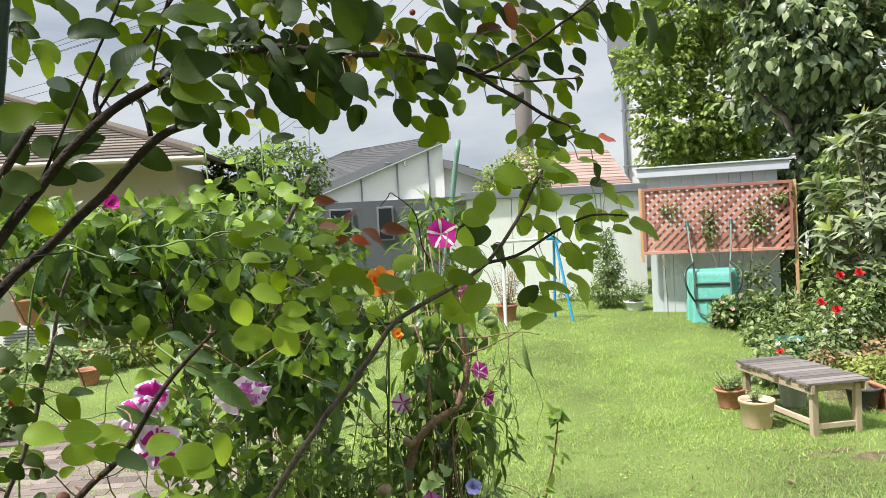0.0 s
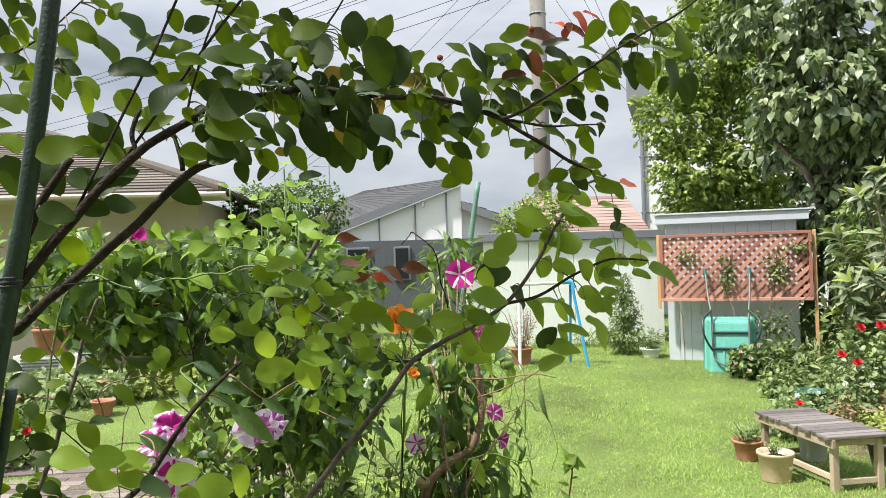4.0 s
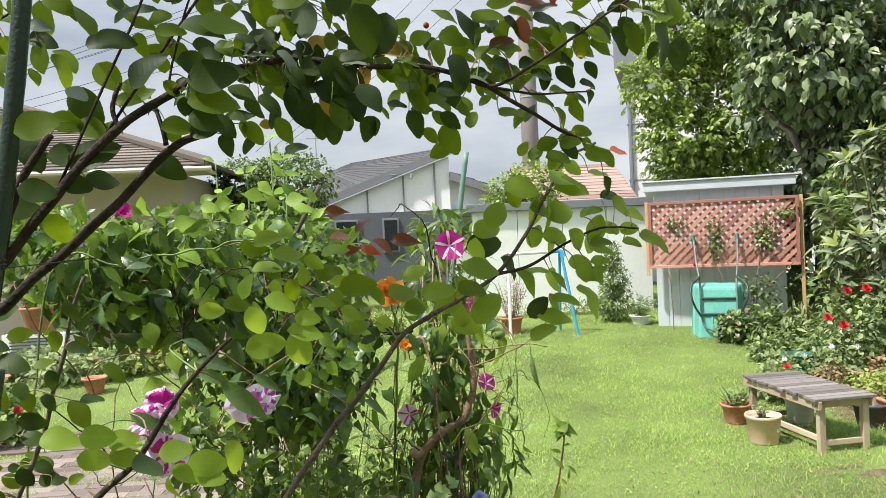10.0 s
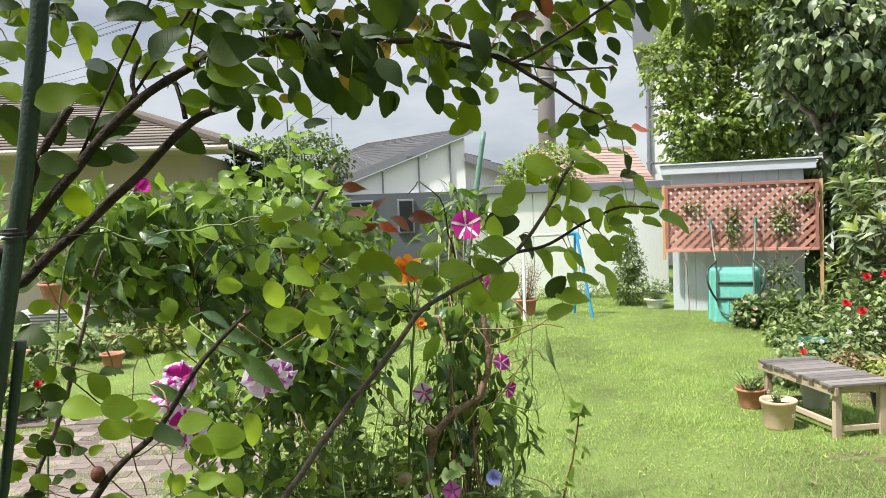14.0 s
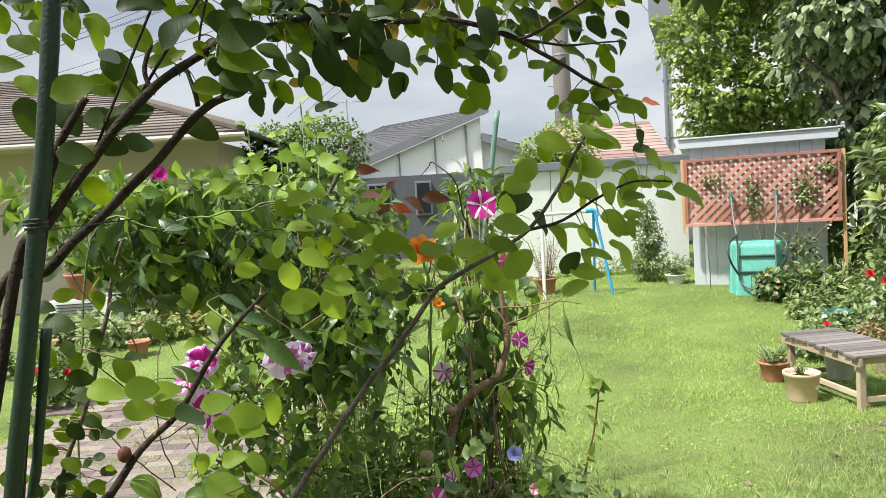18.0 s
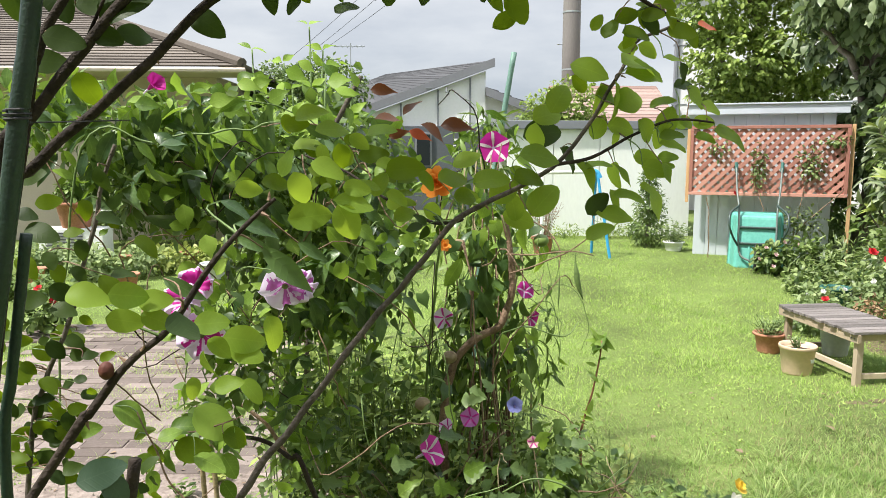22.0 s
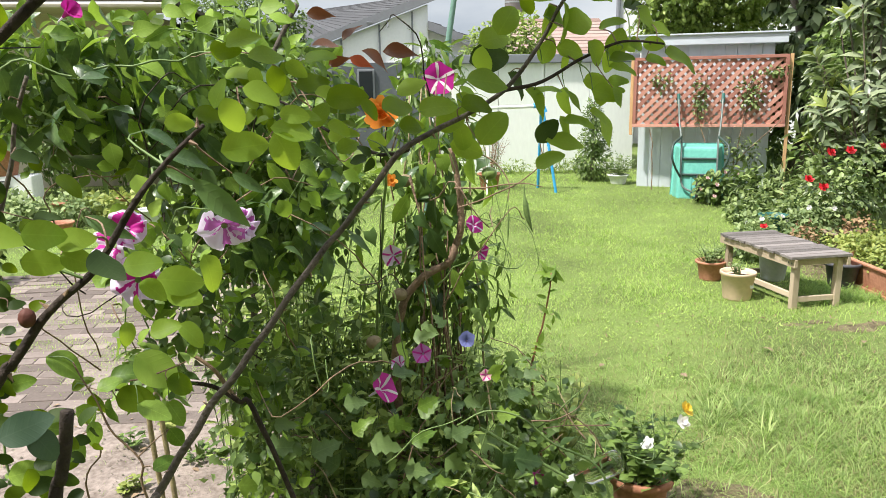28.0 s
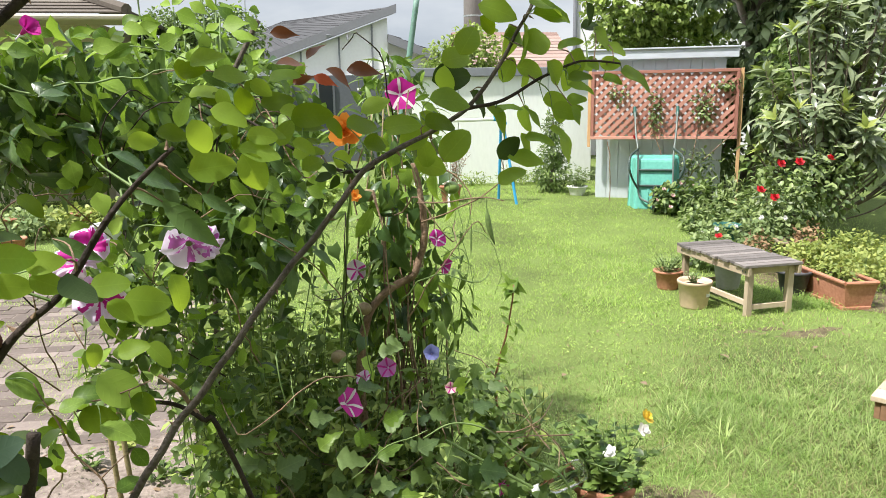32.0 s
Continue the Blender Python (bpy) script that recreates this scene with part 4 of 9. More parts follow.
part("tub", frustum(bmesh.new(), 0.48, 0.54, 0.0, 0.60, 0.62, 0.2, 0.29, 0.31), M["barrow"], wb, smooth=False)
part("tub_rim", frustum(bmesh.new(), 0.62, 0.62, 0.17, 0.64, 0.64, 0.215, 0.31, 0.31), M["barrow"], wb)
for s in (-1, 1):
    part("handle", tube(bmesh.new(), smooth_line([(s * 0.06, -0.05, 0.10), (s * 0.19, -0.03, 0.20), (s * 0.205, -0.02, 0.6), (s * 0.235, 0.10, 0.82), (s * 0.255, 0.2, 1.10)], 5), 0.012, 8), M["barrow_tube"], wb, smooth=True)
    part("grip", tube(bmesh.new(), [(s * 0.251, 0.19, 1.03), (s * 0.257, 0.21, 1.13)], 0.02, 8), M["green_plastic"], wb)
    part("leg_loop", tube(bmesh.new(), smooth_line([(s * 0.205, -0.02, 0.66), (s * 0.30, -0.16, 0.56), (s * 0.31, -0.2, 0.44), (s * 0.27, -0.14, 0.34), (s * 0.2, -0.02, 0.25)], 5), 0.012, 8), M["dark_metal"], wb, smooth=True)
for z in (0.28, 0.44):
    part("crossbar", tube(bmesh.new(), [(-0.2, -0.015, z), (0.2, -0.015, z)], 0.013, 8), M["dark_metal"], wb)
for x in (-0.08, 0.08):
    part("tub_rib", box_bm((x, 0.0, 0.16), (0.02, 0.02, 0.2), 0.004), M["barrow"], wb)
wheel = part("tyre", lathe(bmesh.new(), [(0.07, -0.028), (0.12, -0.03), (0.138, -0.012), (0.138, 0.012), (0.12, 0.03), (0.07, 0.028)], 24, pose(0, -0.07, 0.135, 0, 90, 0)), M["rubber"], wb, smooth=True)
part("rim", lathe(bmesh.new(), [(0.02, -0.03), (0.072, -0.02), (0.072, 0.02), (0.02, 0.03)], 20, pose(0, -0.07, 0.135, 0, 90, 0)), M["white_plastic"], wheel)

# sky-blue trestle stand with a pale rail
stand = thing("trestle_stand", (1.87, 7.9, 0.17), "sky-blue pipe trestle stand on the lawn", "stand")
part("leg", tube(bmesh.new(), [(0.10, 0, 0), (-0.05, 0.08, 0.97)], 0.017, 10), M["blue_plastic"], stand)
part("leg", tube(bmesh.new(), [(-0.02, 0.42, 0), (-0.06, 0.12, 0.97)], 0.017, 10), M["blue_plastic"], stand)
part("elbow", tube(bmesh.new(), smooth_line([(-0.02, 0.08, 0.93), (-0.06, 0.09, 1.0), (-0.16, 0.09, 1.005)], 4), 0.028, 10), M["blue_plastic"], stand)
part("rail", tube(bmesh.new(), [(-0.16, 0.09, 1.0), (-0.75, 0.1, 0.99)], 0.02, 8), M["white_plastic"], stand, "white horizontal rail")
part("leg", tube(bmesh.new(), [(-0.70, 0.02, 0), (-0.68, 0.1, 0.99)], 0.02, 8), M["white_plastic"], stand)

pot("plant_pot", (1.25, 8.3, gz(1.25, 8.3)), 0.10, 0.13, 0.2, M["terracotta"], "terracotta pot at the far edge of the lawn")
sprigs("russet_pot_plant", (1.25, 8.3, gz(1.25, 8.3) + 0.17), 36, 0.55, 0.26, 0.06, T_LANCE, M["russet"], 9, "russet brown plant in a terracotta pot", leaves=9, stem_mat="brown_stem")

jug = thing("white_jug", (2.70, 5.1, 0.02), "small white plastic jug among the bedding plants", "jug")
part("body", lathe(bmesh.new(), [(0.03, 0), (0.035, 0.015), (0.035, 0.10), (0.027, 0.12), (0.014, 0.135), (0.014, 0.15)], 18), M["white_plastic"], jug, smooth=True)
part("handle", tube(bmesh.new(), smooth_line([(0.033, 0, 0.1), (0.055, 0, 0.085), (0.055, 0, 0.05), (0.034, 0, 0.035)], 4), 0.005, 6), M["white_plastic"], jug)
part("cap", lathe(bmesh.new(), [(0.016, 0.148), (0.016, 0.162)], 14), M["white_plastic"], jug)


# ---------- trees, shrubs and beds ----------
def tree(name, at, trunk, limbs, blobs, count, size, template, material, seed, label, category="tree", shell=0.45, droop=0.35, tufts=160, pull=0.45):
    """A tapered trunk with limbs and a crown of separate leaves."""
    t = thing(name, at, label, category)
    part("trunk", tube(bmesh.new(), wobble(smooth_line(trunk[0], 5), 0.03, seed), [trunk[1] * (1 - 0.55 * k / (5 * (len(trunk[0]) - 1))) for k in range(5 * (len(trunk[0]) - 1) + 1)], 9), M["bark"], t, smooth=True)
    for l in limbs:
        n = 5 * (len(l) - 1) + 1
        part("limb", tube(bmesh.new(), wobble(smooth_line(l, 5), 0.03, seed), [trunk[1] * 0.5 * (1 - 0.75 * k / n) for k in range(n)], 7), M["bark"], t, smooth=True)
    clump("crown", blobs, count, size, template, material, seed, t, shell, droop, tufts=tufts, pull=pull)
    return t


tree("broadleaf_tree", (5.35, 8.6, 0.2), ([(0, 0, 0), (0.05, -0.05, 1.2), (-0.1, 0, 2.4), (-0.2, -0.1, 3.6)], 0.13),
     [[(0, 0, 1.5), (-0.5, -0.4, 2.2), (-1.0, -0.6, 2.6)], [(0, 0, 1.7), (0.5, -0.5, 2.4), (0.9, -0.8, 3.0)], [(-0.1, 0, 2.4), (-0.7, -0.2, 3.2), (-1.1, -0.3, 4.0)], [(-0.1, 0, 2.2), (0.3, -0.6, 3.2), (0.4, -0.9, 4.0)]],
     [(-0.45, -0.75, 3.15, 0.95, 0.7, 0.75), (0.55, -0.9, 2.9, 0.9, 0.8, 0.85), (-0.7, -0.4, 4.2, 0.95, 0.8, 0.9), (0.4, -0.6, 4.3, 1.2, 0.9, 1.0), (1.5, -0.9, 3.2, 0.9, 0.8, 1.2), (0.3, -0.6, 2.3, 0.6, 0.5, 0.6), (0.9, -0.5, 2.0, 0.7, 0.5, 0.8), (-0.1, 0.2, 2.6, 0.9, 0.5, 0.6), (0.0, -0.4, 1.2, 0.5, 0.4, 0.8), (-0.2, -0.5, 1.8, 0.45, 0.3, 0.5), (-0.55, -0.6, 2.9, 0.8, 0.5, 0.5)],
     15000, 0.135, T_BROAD, M["broad_tree"], 21, "dark glossy broad-leaved tree beside the shed", droop=0.75, tufts=60, pull=0.62)
tree("fine_leaved_tree", (4.7, 10.3, 0.2), ([(0, 0, 0), (0.05, 0, 1.5), (-0.05, 0, 3.0), (0.1, 0, 4.6)], 0.11),
     [[(0, 0, 1.6), (-0.5, -0.2, 2.3), (-0.9, -0.3, 2.8)], [(0, 0, 2.0), (0.5, -0.2, 2.8), (0.8, -0.3, 3.6)], [(0, 0, 2.8), (-0.4, -0.1, 3.8), (-0.6, 0, 4.6)]],
     [(-0.45, -0.3, 2.5, 0.8, 0.6, 0.55), (-0.70, -0.2, 3.3, 0.72, 0.6, 0.65), (-0.5, -0.2, 2.05, 0.6, 0.4, 0.35), (0.3, -0.2, 2.0, 0.8, 0.4, 0.4), (0.5, -0.3, 2.6, 0.9, 0.6, 0.7), (-0.2, 0, 4.2, 0.8, 0.8, 0.8), (0.7, 0, 4.0, 1.0, 0.8, 1.0), (0.2, 0, 5.3, 0.9, 0.8, 0.9)],
     27000, 0.075, T_OVAL, M["fine_tree"], 22, "light green small-leaved tree behind the shed", tufts=120, pull=0.5)
tree("distant_tree", (-2.15, 11.6, 0.1), ([(0, 0, 0), (0.1, 0, 1.2), (0, 0, 2.3)], 0.1), [[(0, 0, 1.2), (-0.5, 0, 1.9), (-0.7, 0, 2.4)], [(0.05, 0, 1.3), (0.5, 0, 2.0), (0.7, 0, 2.4)]],
     [(-0.3, 0, 2.2, 0.7, 0.6, 0.55), (0.4, 0, 2.25, 0.75, 0.6, 0.6), (0.05, 0, 1.6, 1.0, 0.7, 0.7)], 10000, 0.065, T_OVAL, M["hedge"], 23, "dense dark green tree between the houses")
tree("distant_shrub", (2.1, 12.3, 0.1), ([(0, 0, 0), (0, 0, 1.0), (0.05, 0, 1.8)], 0.06), [[(0, 0, 0.8), (-0.3, 0, 1.5)]],
     [(-0.2, 0, 1.9, 0.5, 0.4, 0.45), (0.3, 0, 2.1, 0.6, 0.4, 0.5)], 2600, 0.07, T_OVAL, M["fine_tree"], 24, "light green shrub beyond the garage", "shrub")
def rosette_shrub(at, label, blobs, count, seed):
    """An evergreen shrub: forking stems that each end in a rosette of long leaves, some with a pale new shoot."""
    t = thing("evergreen_shrub", at, label, "shrub")
    r = rnd(seed)
    b = np.array(blobs)
    vol = b[:, 3] * b[:, 4] * b[:, 5]
    for k in range(count):
        q = b[r.choice(len(b), p=vol / vol.sum())]
        d = unit(r.normal(size=3) + np.array([-0.2, -0.5, 0.2]))
        tip = q[:3] + d * q[3:6] * (0.55 + 0.5 * r.rand())
        axis = unit(0.6 * d + np.array([0, 0, 0.8]) + 0.25 * r.normal(size=3))
        a = unit(np.cross(axis, [0.3, 0.9, 0.1]))
        c = np.cross(axis, a)
        foot_at = np.array([0.25 * tip[0], 0.25 * tip[1], max(0.05, 0.35 * tip[2])])
        part("stem", tube(bmesh.new(), smooth_line([foot_at, 0.5 * (foot_at + tip) - np.array([0, 0, 0.05]), tip], 4), 0.008, 5), M["bark"], t)
        n = r.randint(11, 17)
        turns = [math.cos(2.4 * i) * a + math.sin(2.4 * i) * c for i in range(n)]
        many("leaf_rosette", T_STRAP, [tip - axis * 0.012 * i for i in range(n)], [turns[i] + (0.75 - 1.35 * i / n) * axis + 0.2 * r.normal(size=3) for i in range(n)],
             [axis] * n, 0.17 * (0.7 + 0.5 * r.rand(n)), M["lance"], t)
        if r.rand() < 0.35 and tip[2] > 0.6:
            many("new_shoot", T_STRAP, [tip] * 6, [0.45 * turns[i] + axis + 0.1 * r.normal(size=3) for i in range(6)], [axis] * 6, 0.16 * (0.6 + 0.5 * r.rand(6)), M["shoot"], t, "pale yellow-green new leaves")
    return t


T_STRAP = leaf_template([0.0, 0.10, 0.15, 0.16, 0.12, 0.05, 0.0], 0.25, 0.35)
rosette_shrub((4.42, 5.85, 0.04), "tall evergreen shrub with leathery leaf rosettes and pale shoots",
              [(-0.25, -0.1, 1.05, 0.55, 0.5, 0.55), (0.35, -0.2, 1.2, 0.6, 0.5, 0.8), (-0.1, 0.1, 1.7, 0.5, 0.5, 0.45), (-0.3, 0.0, 0.5, 0.45, 0.45, 0.4), (0.1, -0.1, 2.0, 0.5, 0.45, 0.35)], 150, 25)
hedge_r = tree("fruiting_shrub", (4.85, 6.75, 0.12), ([(0, 0, 0), (0, 0, 0.6), (0.05, 0, 1.3)], 0.05), [[(0, 0, 0.3), (-0.3, -0.2, 0.9), (-0.45, -0.3, 1.3)], [(0, 0, 0.3), (0.3, -0.2, 1.0)]],
               [(-0.3, -0.25, 1.1, 0.4, 0.4, 0.5), (0.25, 0, 0.9, 0.6, 0.5, 0.8), (0.1, 0.2, 1.5, 0.6, 0.5, 0.5), (-0.25, -0.1, 0.5, 0.45, 0.4, 0.45)], 3800, 0.085, T_OVAL, M["hedge"], 26,
               "dark green shrub bearing unripe green fruit", "shrub")
r = rnd(7)
for k in range(8):
    p = Vector((-0.62 + 0.18 * r.rand(), -0.60 - 0.12 * r.rand(), 1.05 + 0.3 * r.rand()))
    bm = bmesh.new()
    bmesh.ops.create_icosphere(bm, subdivisions=2, radius=0.026, matrix=Matrix.Translation(p))
    part("fruit", bm, M["fruit"], hedge_r, "round unripe green fruit", True)

conifer = thing("small_conifer", (2.68, 8.8, 0.19), "small dark green conifer beside the shed", "conifer")
part("trunk", tube(bmesh.new(), [(0, 0, 0), (0, 0, 1.0)], [0.025, 0.008], 7), M["bark"], conifer)
clump("foliage", [(0, 0, 0.25, 0.27, 0.25, 0.25), (0.02, 0, 0.55, 0.2, 0.2, 0.25), (0, 0, 0.85, 0.12, 0.12, 0.22)], 2600, 0.06, T_FEATHER, M["hedge"], 27, conifer, 0.3, 0.1)

# climbing rose on the lattice
tree("dark_shrub", (4.95, 8.75, 0.2), ([(0, 0, 0), (0, 0, 0.6), (0.05, 0, 1.1)], 0.04), [[(0, 0, 0.3), (-0.2, -0.1, 0.8)], [(0, 0, 0.3), (0.25, 0, 0.9)]],
     [(-0.05, 0, 0.5, 0.38, 0.35, 0.5), (0.1, 0, 1.1, 0.4, 0.35, 0.5), (0.0, 0, 1.6, 0.35, 0.3, 0.35)], 2600, 0.08, T_OVAL, M["hedge"], 29, "dense dark shrub beside the shed", "shrub")
climber = thing("climbing_shrub", (3.62, 7.67, 0.14), "thin climbing rose trained up the lattice", "climber", turn=-23.0)
for k, ln in enumerate(([(0, 0, 0), (0.03, 0, 0.5), (-0.08, 0.02, 0.9), (0.0, 0.02, 1.35)], [(0.25, 0, 0), (0.35, 0, 0.45), (0.42, 0.02, 0.95), (0.50, 0.02, 1.40)],
                        [(0.1, 0, 0), (0.45, -0.03, 0.5), (0.8, -0.02, 0.85)], [(-0.55, 0, 0), (-0.56, 0, 0.5), (-0.6, 0.01, 0.75)])):
    part("stem", tube(bmesh.new(), wobble(smooth_line(ln, 6), 0.02, k), 0.006, 5), M["brown_stem"], climber)
clump("leaves", [(-0.06, 0, 1.08, 0.09, 0.05, 0.30), (0.46, 0, 1.15, 0.16, 0.05, 0.22), (0.7, 0, 1.38, 0.22, 0.04, 0.05), (-0.5, 0, 1.3, 0.14, 0.04, 0.12), (0.4, -0.03, 0.5, 0.3, 0.05, 0.2)], 700, 0.042, T_OVAL, M["bed_dark"], 28, climber, 0.2)
blossoms(climber, [(-0.30, -0.03, 0.79)], 0.06, M["red_petal"], 3)


def bed(name, at, blobs, count, size, template, mat, seed, label, category="bedding plant", droop=0.15, shell=0.25, group=""):
    t = thing(name, at, label, category, group)
    bm = bmesh.new()
    r = rnd(seed + 100)
    for b in blobs:
        for k in range(7):
            p = (b[0] + 0.6 * b[3] * r.normal() * 0.6, b[1] + 0.6 * b[4] * r.normal() * 0.6, b[2] + 0.6 * b[5] * r.rand())
            tube(bm, [(b[0] + 0.1 * r.normal() * b[3], b[1], 0), (0.5 * (b[0] + p[0]), 0.5 * (b[1] + p[1]), 0.55 * p[2]), p], [0.005, 0.004, 0.002], 4, False)
    tagged(part("stem_tangle", bm, M["green_stem"], t), kind="stuff")
    clump("leaves", blobs, count, size, template, mat, seed, t, shell, droop)
    return t


bed("flowering_shrub", (3.62, 7.05, 0.12), [(-0.15, 0, 0.18, 0.22, 0.2, 0.18), (0.15, -0.1, 0.22, 0.25, 0.22, 0.2)], 700, 0.07, T_OVAL, M["hedge"], 31, "low dark shrub with pale pink flowers", "shrub")
blossoms(bpy.data.objects["flowering_shrub"], [(-0.3, -0.15, 0.3), (-0.22, -0.2, 0.24), (-0.12, -0.15, 0.36), (-0.35, -0.1, 0.18), (0.0, -0.2, 0.34), (-0.25, -0.22, 0.12)], 0.05, M["pink_petal"], 4)
bed("broad_leaved_clump", (3.95, 6.3, 0.1), [(-0.25, 0, 0.17, 0.26, 0.28, 0.18), (0.25, 0.1, 0.24, 0.33, 0.3, 0.24), (0, 0.5, 0.22, 0.4, 0.3, 0.24)], 900, 0.10, T_LANCE, M["bed_dark"], 32, "clump of dark strap-leaved plants", "bedding plant")
bed("grey_leaved_clump", (3.45, 6.2, 0.08), [(0, 0, 0.12, 0.28, 0.33, 0.13), (0.25, -0.4, 0.14, 0.28, 0.28, 0.15)], 1100, 0.05, T_OVAL, M["bed_dark"], 33, "dark green bedding plants edging the lawn", "bedding plant")
red_bush = bed("red_flowered_bush", (3.85, 5.3, 0.06), [(-0.2, 0, 0.42, 0.35, 0.35, 0.38), (0.25, 0.15, 0.55, 0.35, 0.35, 0.4)], 1450, 0.052, T_OVAL, M["bed_dark"], 34, "leafy bush with scattered red flowers", "shrub")
blossoms(red_bush, [(-0.34, -0.12, 0.76), (-0.18, -0.14, 0.77), (-0.49, -0.1, 0.54), (-0.38, -0.14, 0.48), (0.05, -0.2, 0.80)], 0.085, M["red_petal"], 5, 6, layers=3)
bed("lime_bedding", (3.45, 4.55, 0.02), [(-0.1, 0, 0.15, 0.28, 0.3, 0.12), (0.4, 0.15, 0.16, 0.4, 0.35, 0.15), (0.15, -0.35, 0.12, 0.3, 0.3, 0.11)], 2200, 0.038, T_OVAL, M["lime_plant"], 35, "yellow-green bedding plants behind the trough")
bed("russet_bedding", (3.15, 4.85, 0.03), [(0, 0, 0.16, 0.14, 0.14, 0.14), (0.5, 0.1, 0.2, 0.15, 0.15, 0.15)], 420, 0.035, T_OVAL, M["russet"], 36, "russet and pink leaved bedding plants")
pale_bed = bed("pale_flowering_plants", (3.0, 5.2, 0.04), [(0, 0, 0.16, 0.25, 0.2, 0.16), (0.45, 0, 0.2, 0.25, 0.2, 0.18)], 900, 0.045, T_OVAL, M["pale_plant"], 51, "pale bedding plants with small white flowers")
blossoms(pale_bed, [(-0.1, -0.15, 0.28), (0.05, -0.18, 0.3), (0.3, -0.15, 0.36), (0.5, -0.16, 0.35), (-0.2, -0.1, 0.24)], 0.045, M["white_petal"], 9)
red_low = bed("low_red_flowers", (2.78, 4.95, 0.03), [(0, 0, 0.14, 0.2, 0.18, 0.14)], 420, 0.045, T_OVAL, M["pale_plant"], 37, "low pale plants with a red flower")
blossoms(red_low, [(0.02, -0.12, 0.27)], 0.06, M["red_petal"], 6)
bed("trough_plants", (3.22, 4.0, 0.14), [(0, 0, 0.07, 0.16, 0.30, 0.09), (0.05, 0.3, 0.10, 0.2, 0.2, 0.10)], 1000, 0.034, T_OVAL, M["lime_plant"], 38, "trailing green plants filling the trough")
pot("plant_pot", (3.35, 5.65, 0.05), 0.09, 0.115, 0.2, M["green_plastic"], "deep green plastic plant pot in the bed")
pot("plant_pot", (3.55, 4.95, 0.04), 0.11, 0.14, 0.18, M["pale_wood"], "pale brown plant pot in the bed")
bed("garage_edge_weeds", (2.3, 9.75, 0.2), [(-0.5, 0, 0.08, 0.35, 0.15, 0.12), (0.1, 0, 0.1, 0.3, 0.15, 0.14), (0.5, 0, 0.1, 0.25, 0.15, 0.12)], 900, 0.06, T_LANCE, M["fine_tree"], 39, "weeds growing along the garage footing", "weeds")

# the far left bed: pots and low plants before the tiled house
unit_box = thing("outdoor_unit", (-4.6, 8.0, 0.17), "white outdoor air-conditioning unit with a dark grille", "air conditioner")
part("casing", box_bm((0.37, 0.15, 0.19), (0.74, 0.28, 0.32), 0.015), M["white_plastic"], unit_box)
for k in range(7):
    part("grille_bar", box_bm((0.30, 0.0, 0.08 + 0.036 * k), (0.42, 0.012, 0.014)), M["dark_plastic"], unit_box)
part("foot_rail", box_bm((0.37, 0.15, 0.02), (0.7, 0.24, 0.04)), M["dark_plastic"], unit_box)
pot("urn", (-4.22, 8.15, 0.52), 0.15, 0.21, 0.3, M["terracotta"], "large pinkish terracotta urn on the white unit", "urn")
bed("urn_plant", (-4.22, 8.15, 0.78), [(0, 0, 0.15, 0.2, 0.2, 0.16)], 420, 0.07, T_OVAL, M["vine_mass"], 52, "leafy green plant growing in the urn", "plant")
left_hedge = bed("left_hedge", (-3.1, 8.9, 0.18), [(-0.9, 0, 0.7, 0.6, 0.4, 0.6), (-0.1, 0.1, 0.75, 0.6, 0.4, 0.65), (0.8, 0.2, 0.8, 0.6, 0.45, 0.7)], 4200, 0.075, T_OVAL, M["hedge"], 40, "dark green hedge before the tiled house", "hedge")
for k, (x, y, s, mt, lb) in enumerate(((-4.0, 7.2, 0.3, "pale_plant", "pale grey-green bedding plants"), (-3.3, 6.9, 0.32, "pale_plant", "pale grey-green bedding plants"), (-2.6, 7.2, 0.3, "lime_plant", "clump of yellow-green bedding plants"),
                                       (-1.9, 7.4, 0.3, "pale_plant", "pale grey-green bedding plants"), (-3.9, 6.1, 0.22, "hedge", "dark low bedding plants"), (-1.2, 7.8, 0.35, "hedge", "dark low bedding plants"), (-0.5, 8.2, 0.35, "fine_tree", "light green leafy bedding plants"))):
    bed("bedding_clump", (x, y, gz(x, y)), [(-0.2, 0, s * 0.5, 0.28, 0.25, s * 0.5), (0.2, 0.1, s * 0.55, 0.3, 0.25, s * 0.5)], 750, 0.06, T_OVAL, M[mt], 41 + k, lb, group="clumps of the far bed")
for k, (x, y) in enumerate(((-4.0, 6.75), (-3.35, 7.45), (-2.75, 7.6), (-3.0, 6.5))):
    pot("plant_pot", (x, y, gz(x, y)), 0.075, 0.10, 0.15, M["terracotta"], "terracotta plant pot in the far bed", group="pots of the far bed")
pot("plant_pot", (-2.3, 6.9, gz(-2.3, 6.9)), 0.1, 0.13, 0.16, M["grey_plastic"], "grey plant pot in the far bed")
redl = bed("red_salvia", (-3.05, 5.05, 0.02), [(0, 0, 0.2, 0.2, 0.2, 0.2)], 380, 0.06, T_OVAL, M["hedge"], 50, "small plant with bright red flowers")
blossoms(redl, [(0.03, -0.12, 0.36), (-0.1, -0.1, 0.3), (0.12, -0.08, 0.27)], 0.07, M["red_petal"], 8)

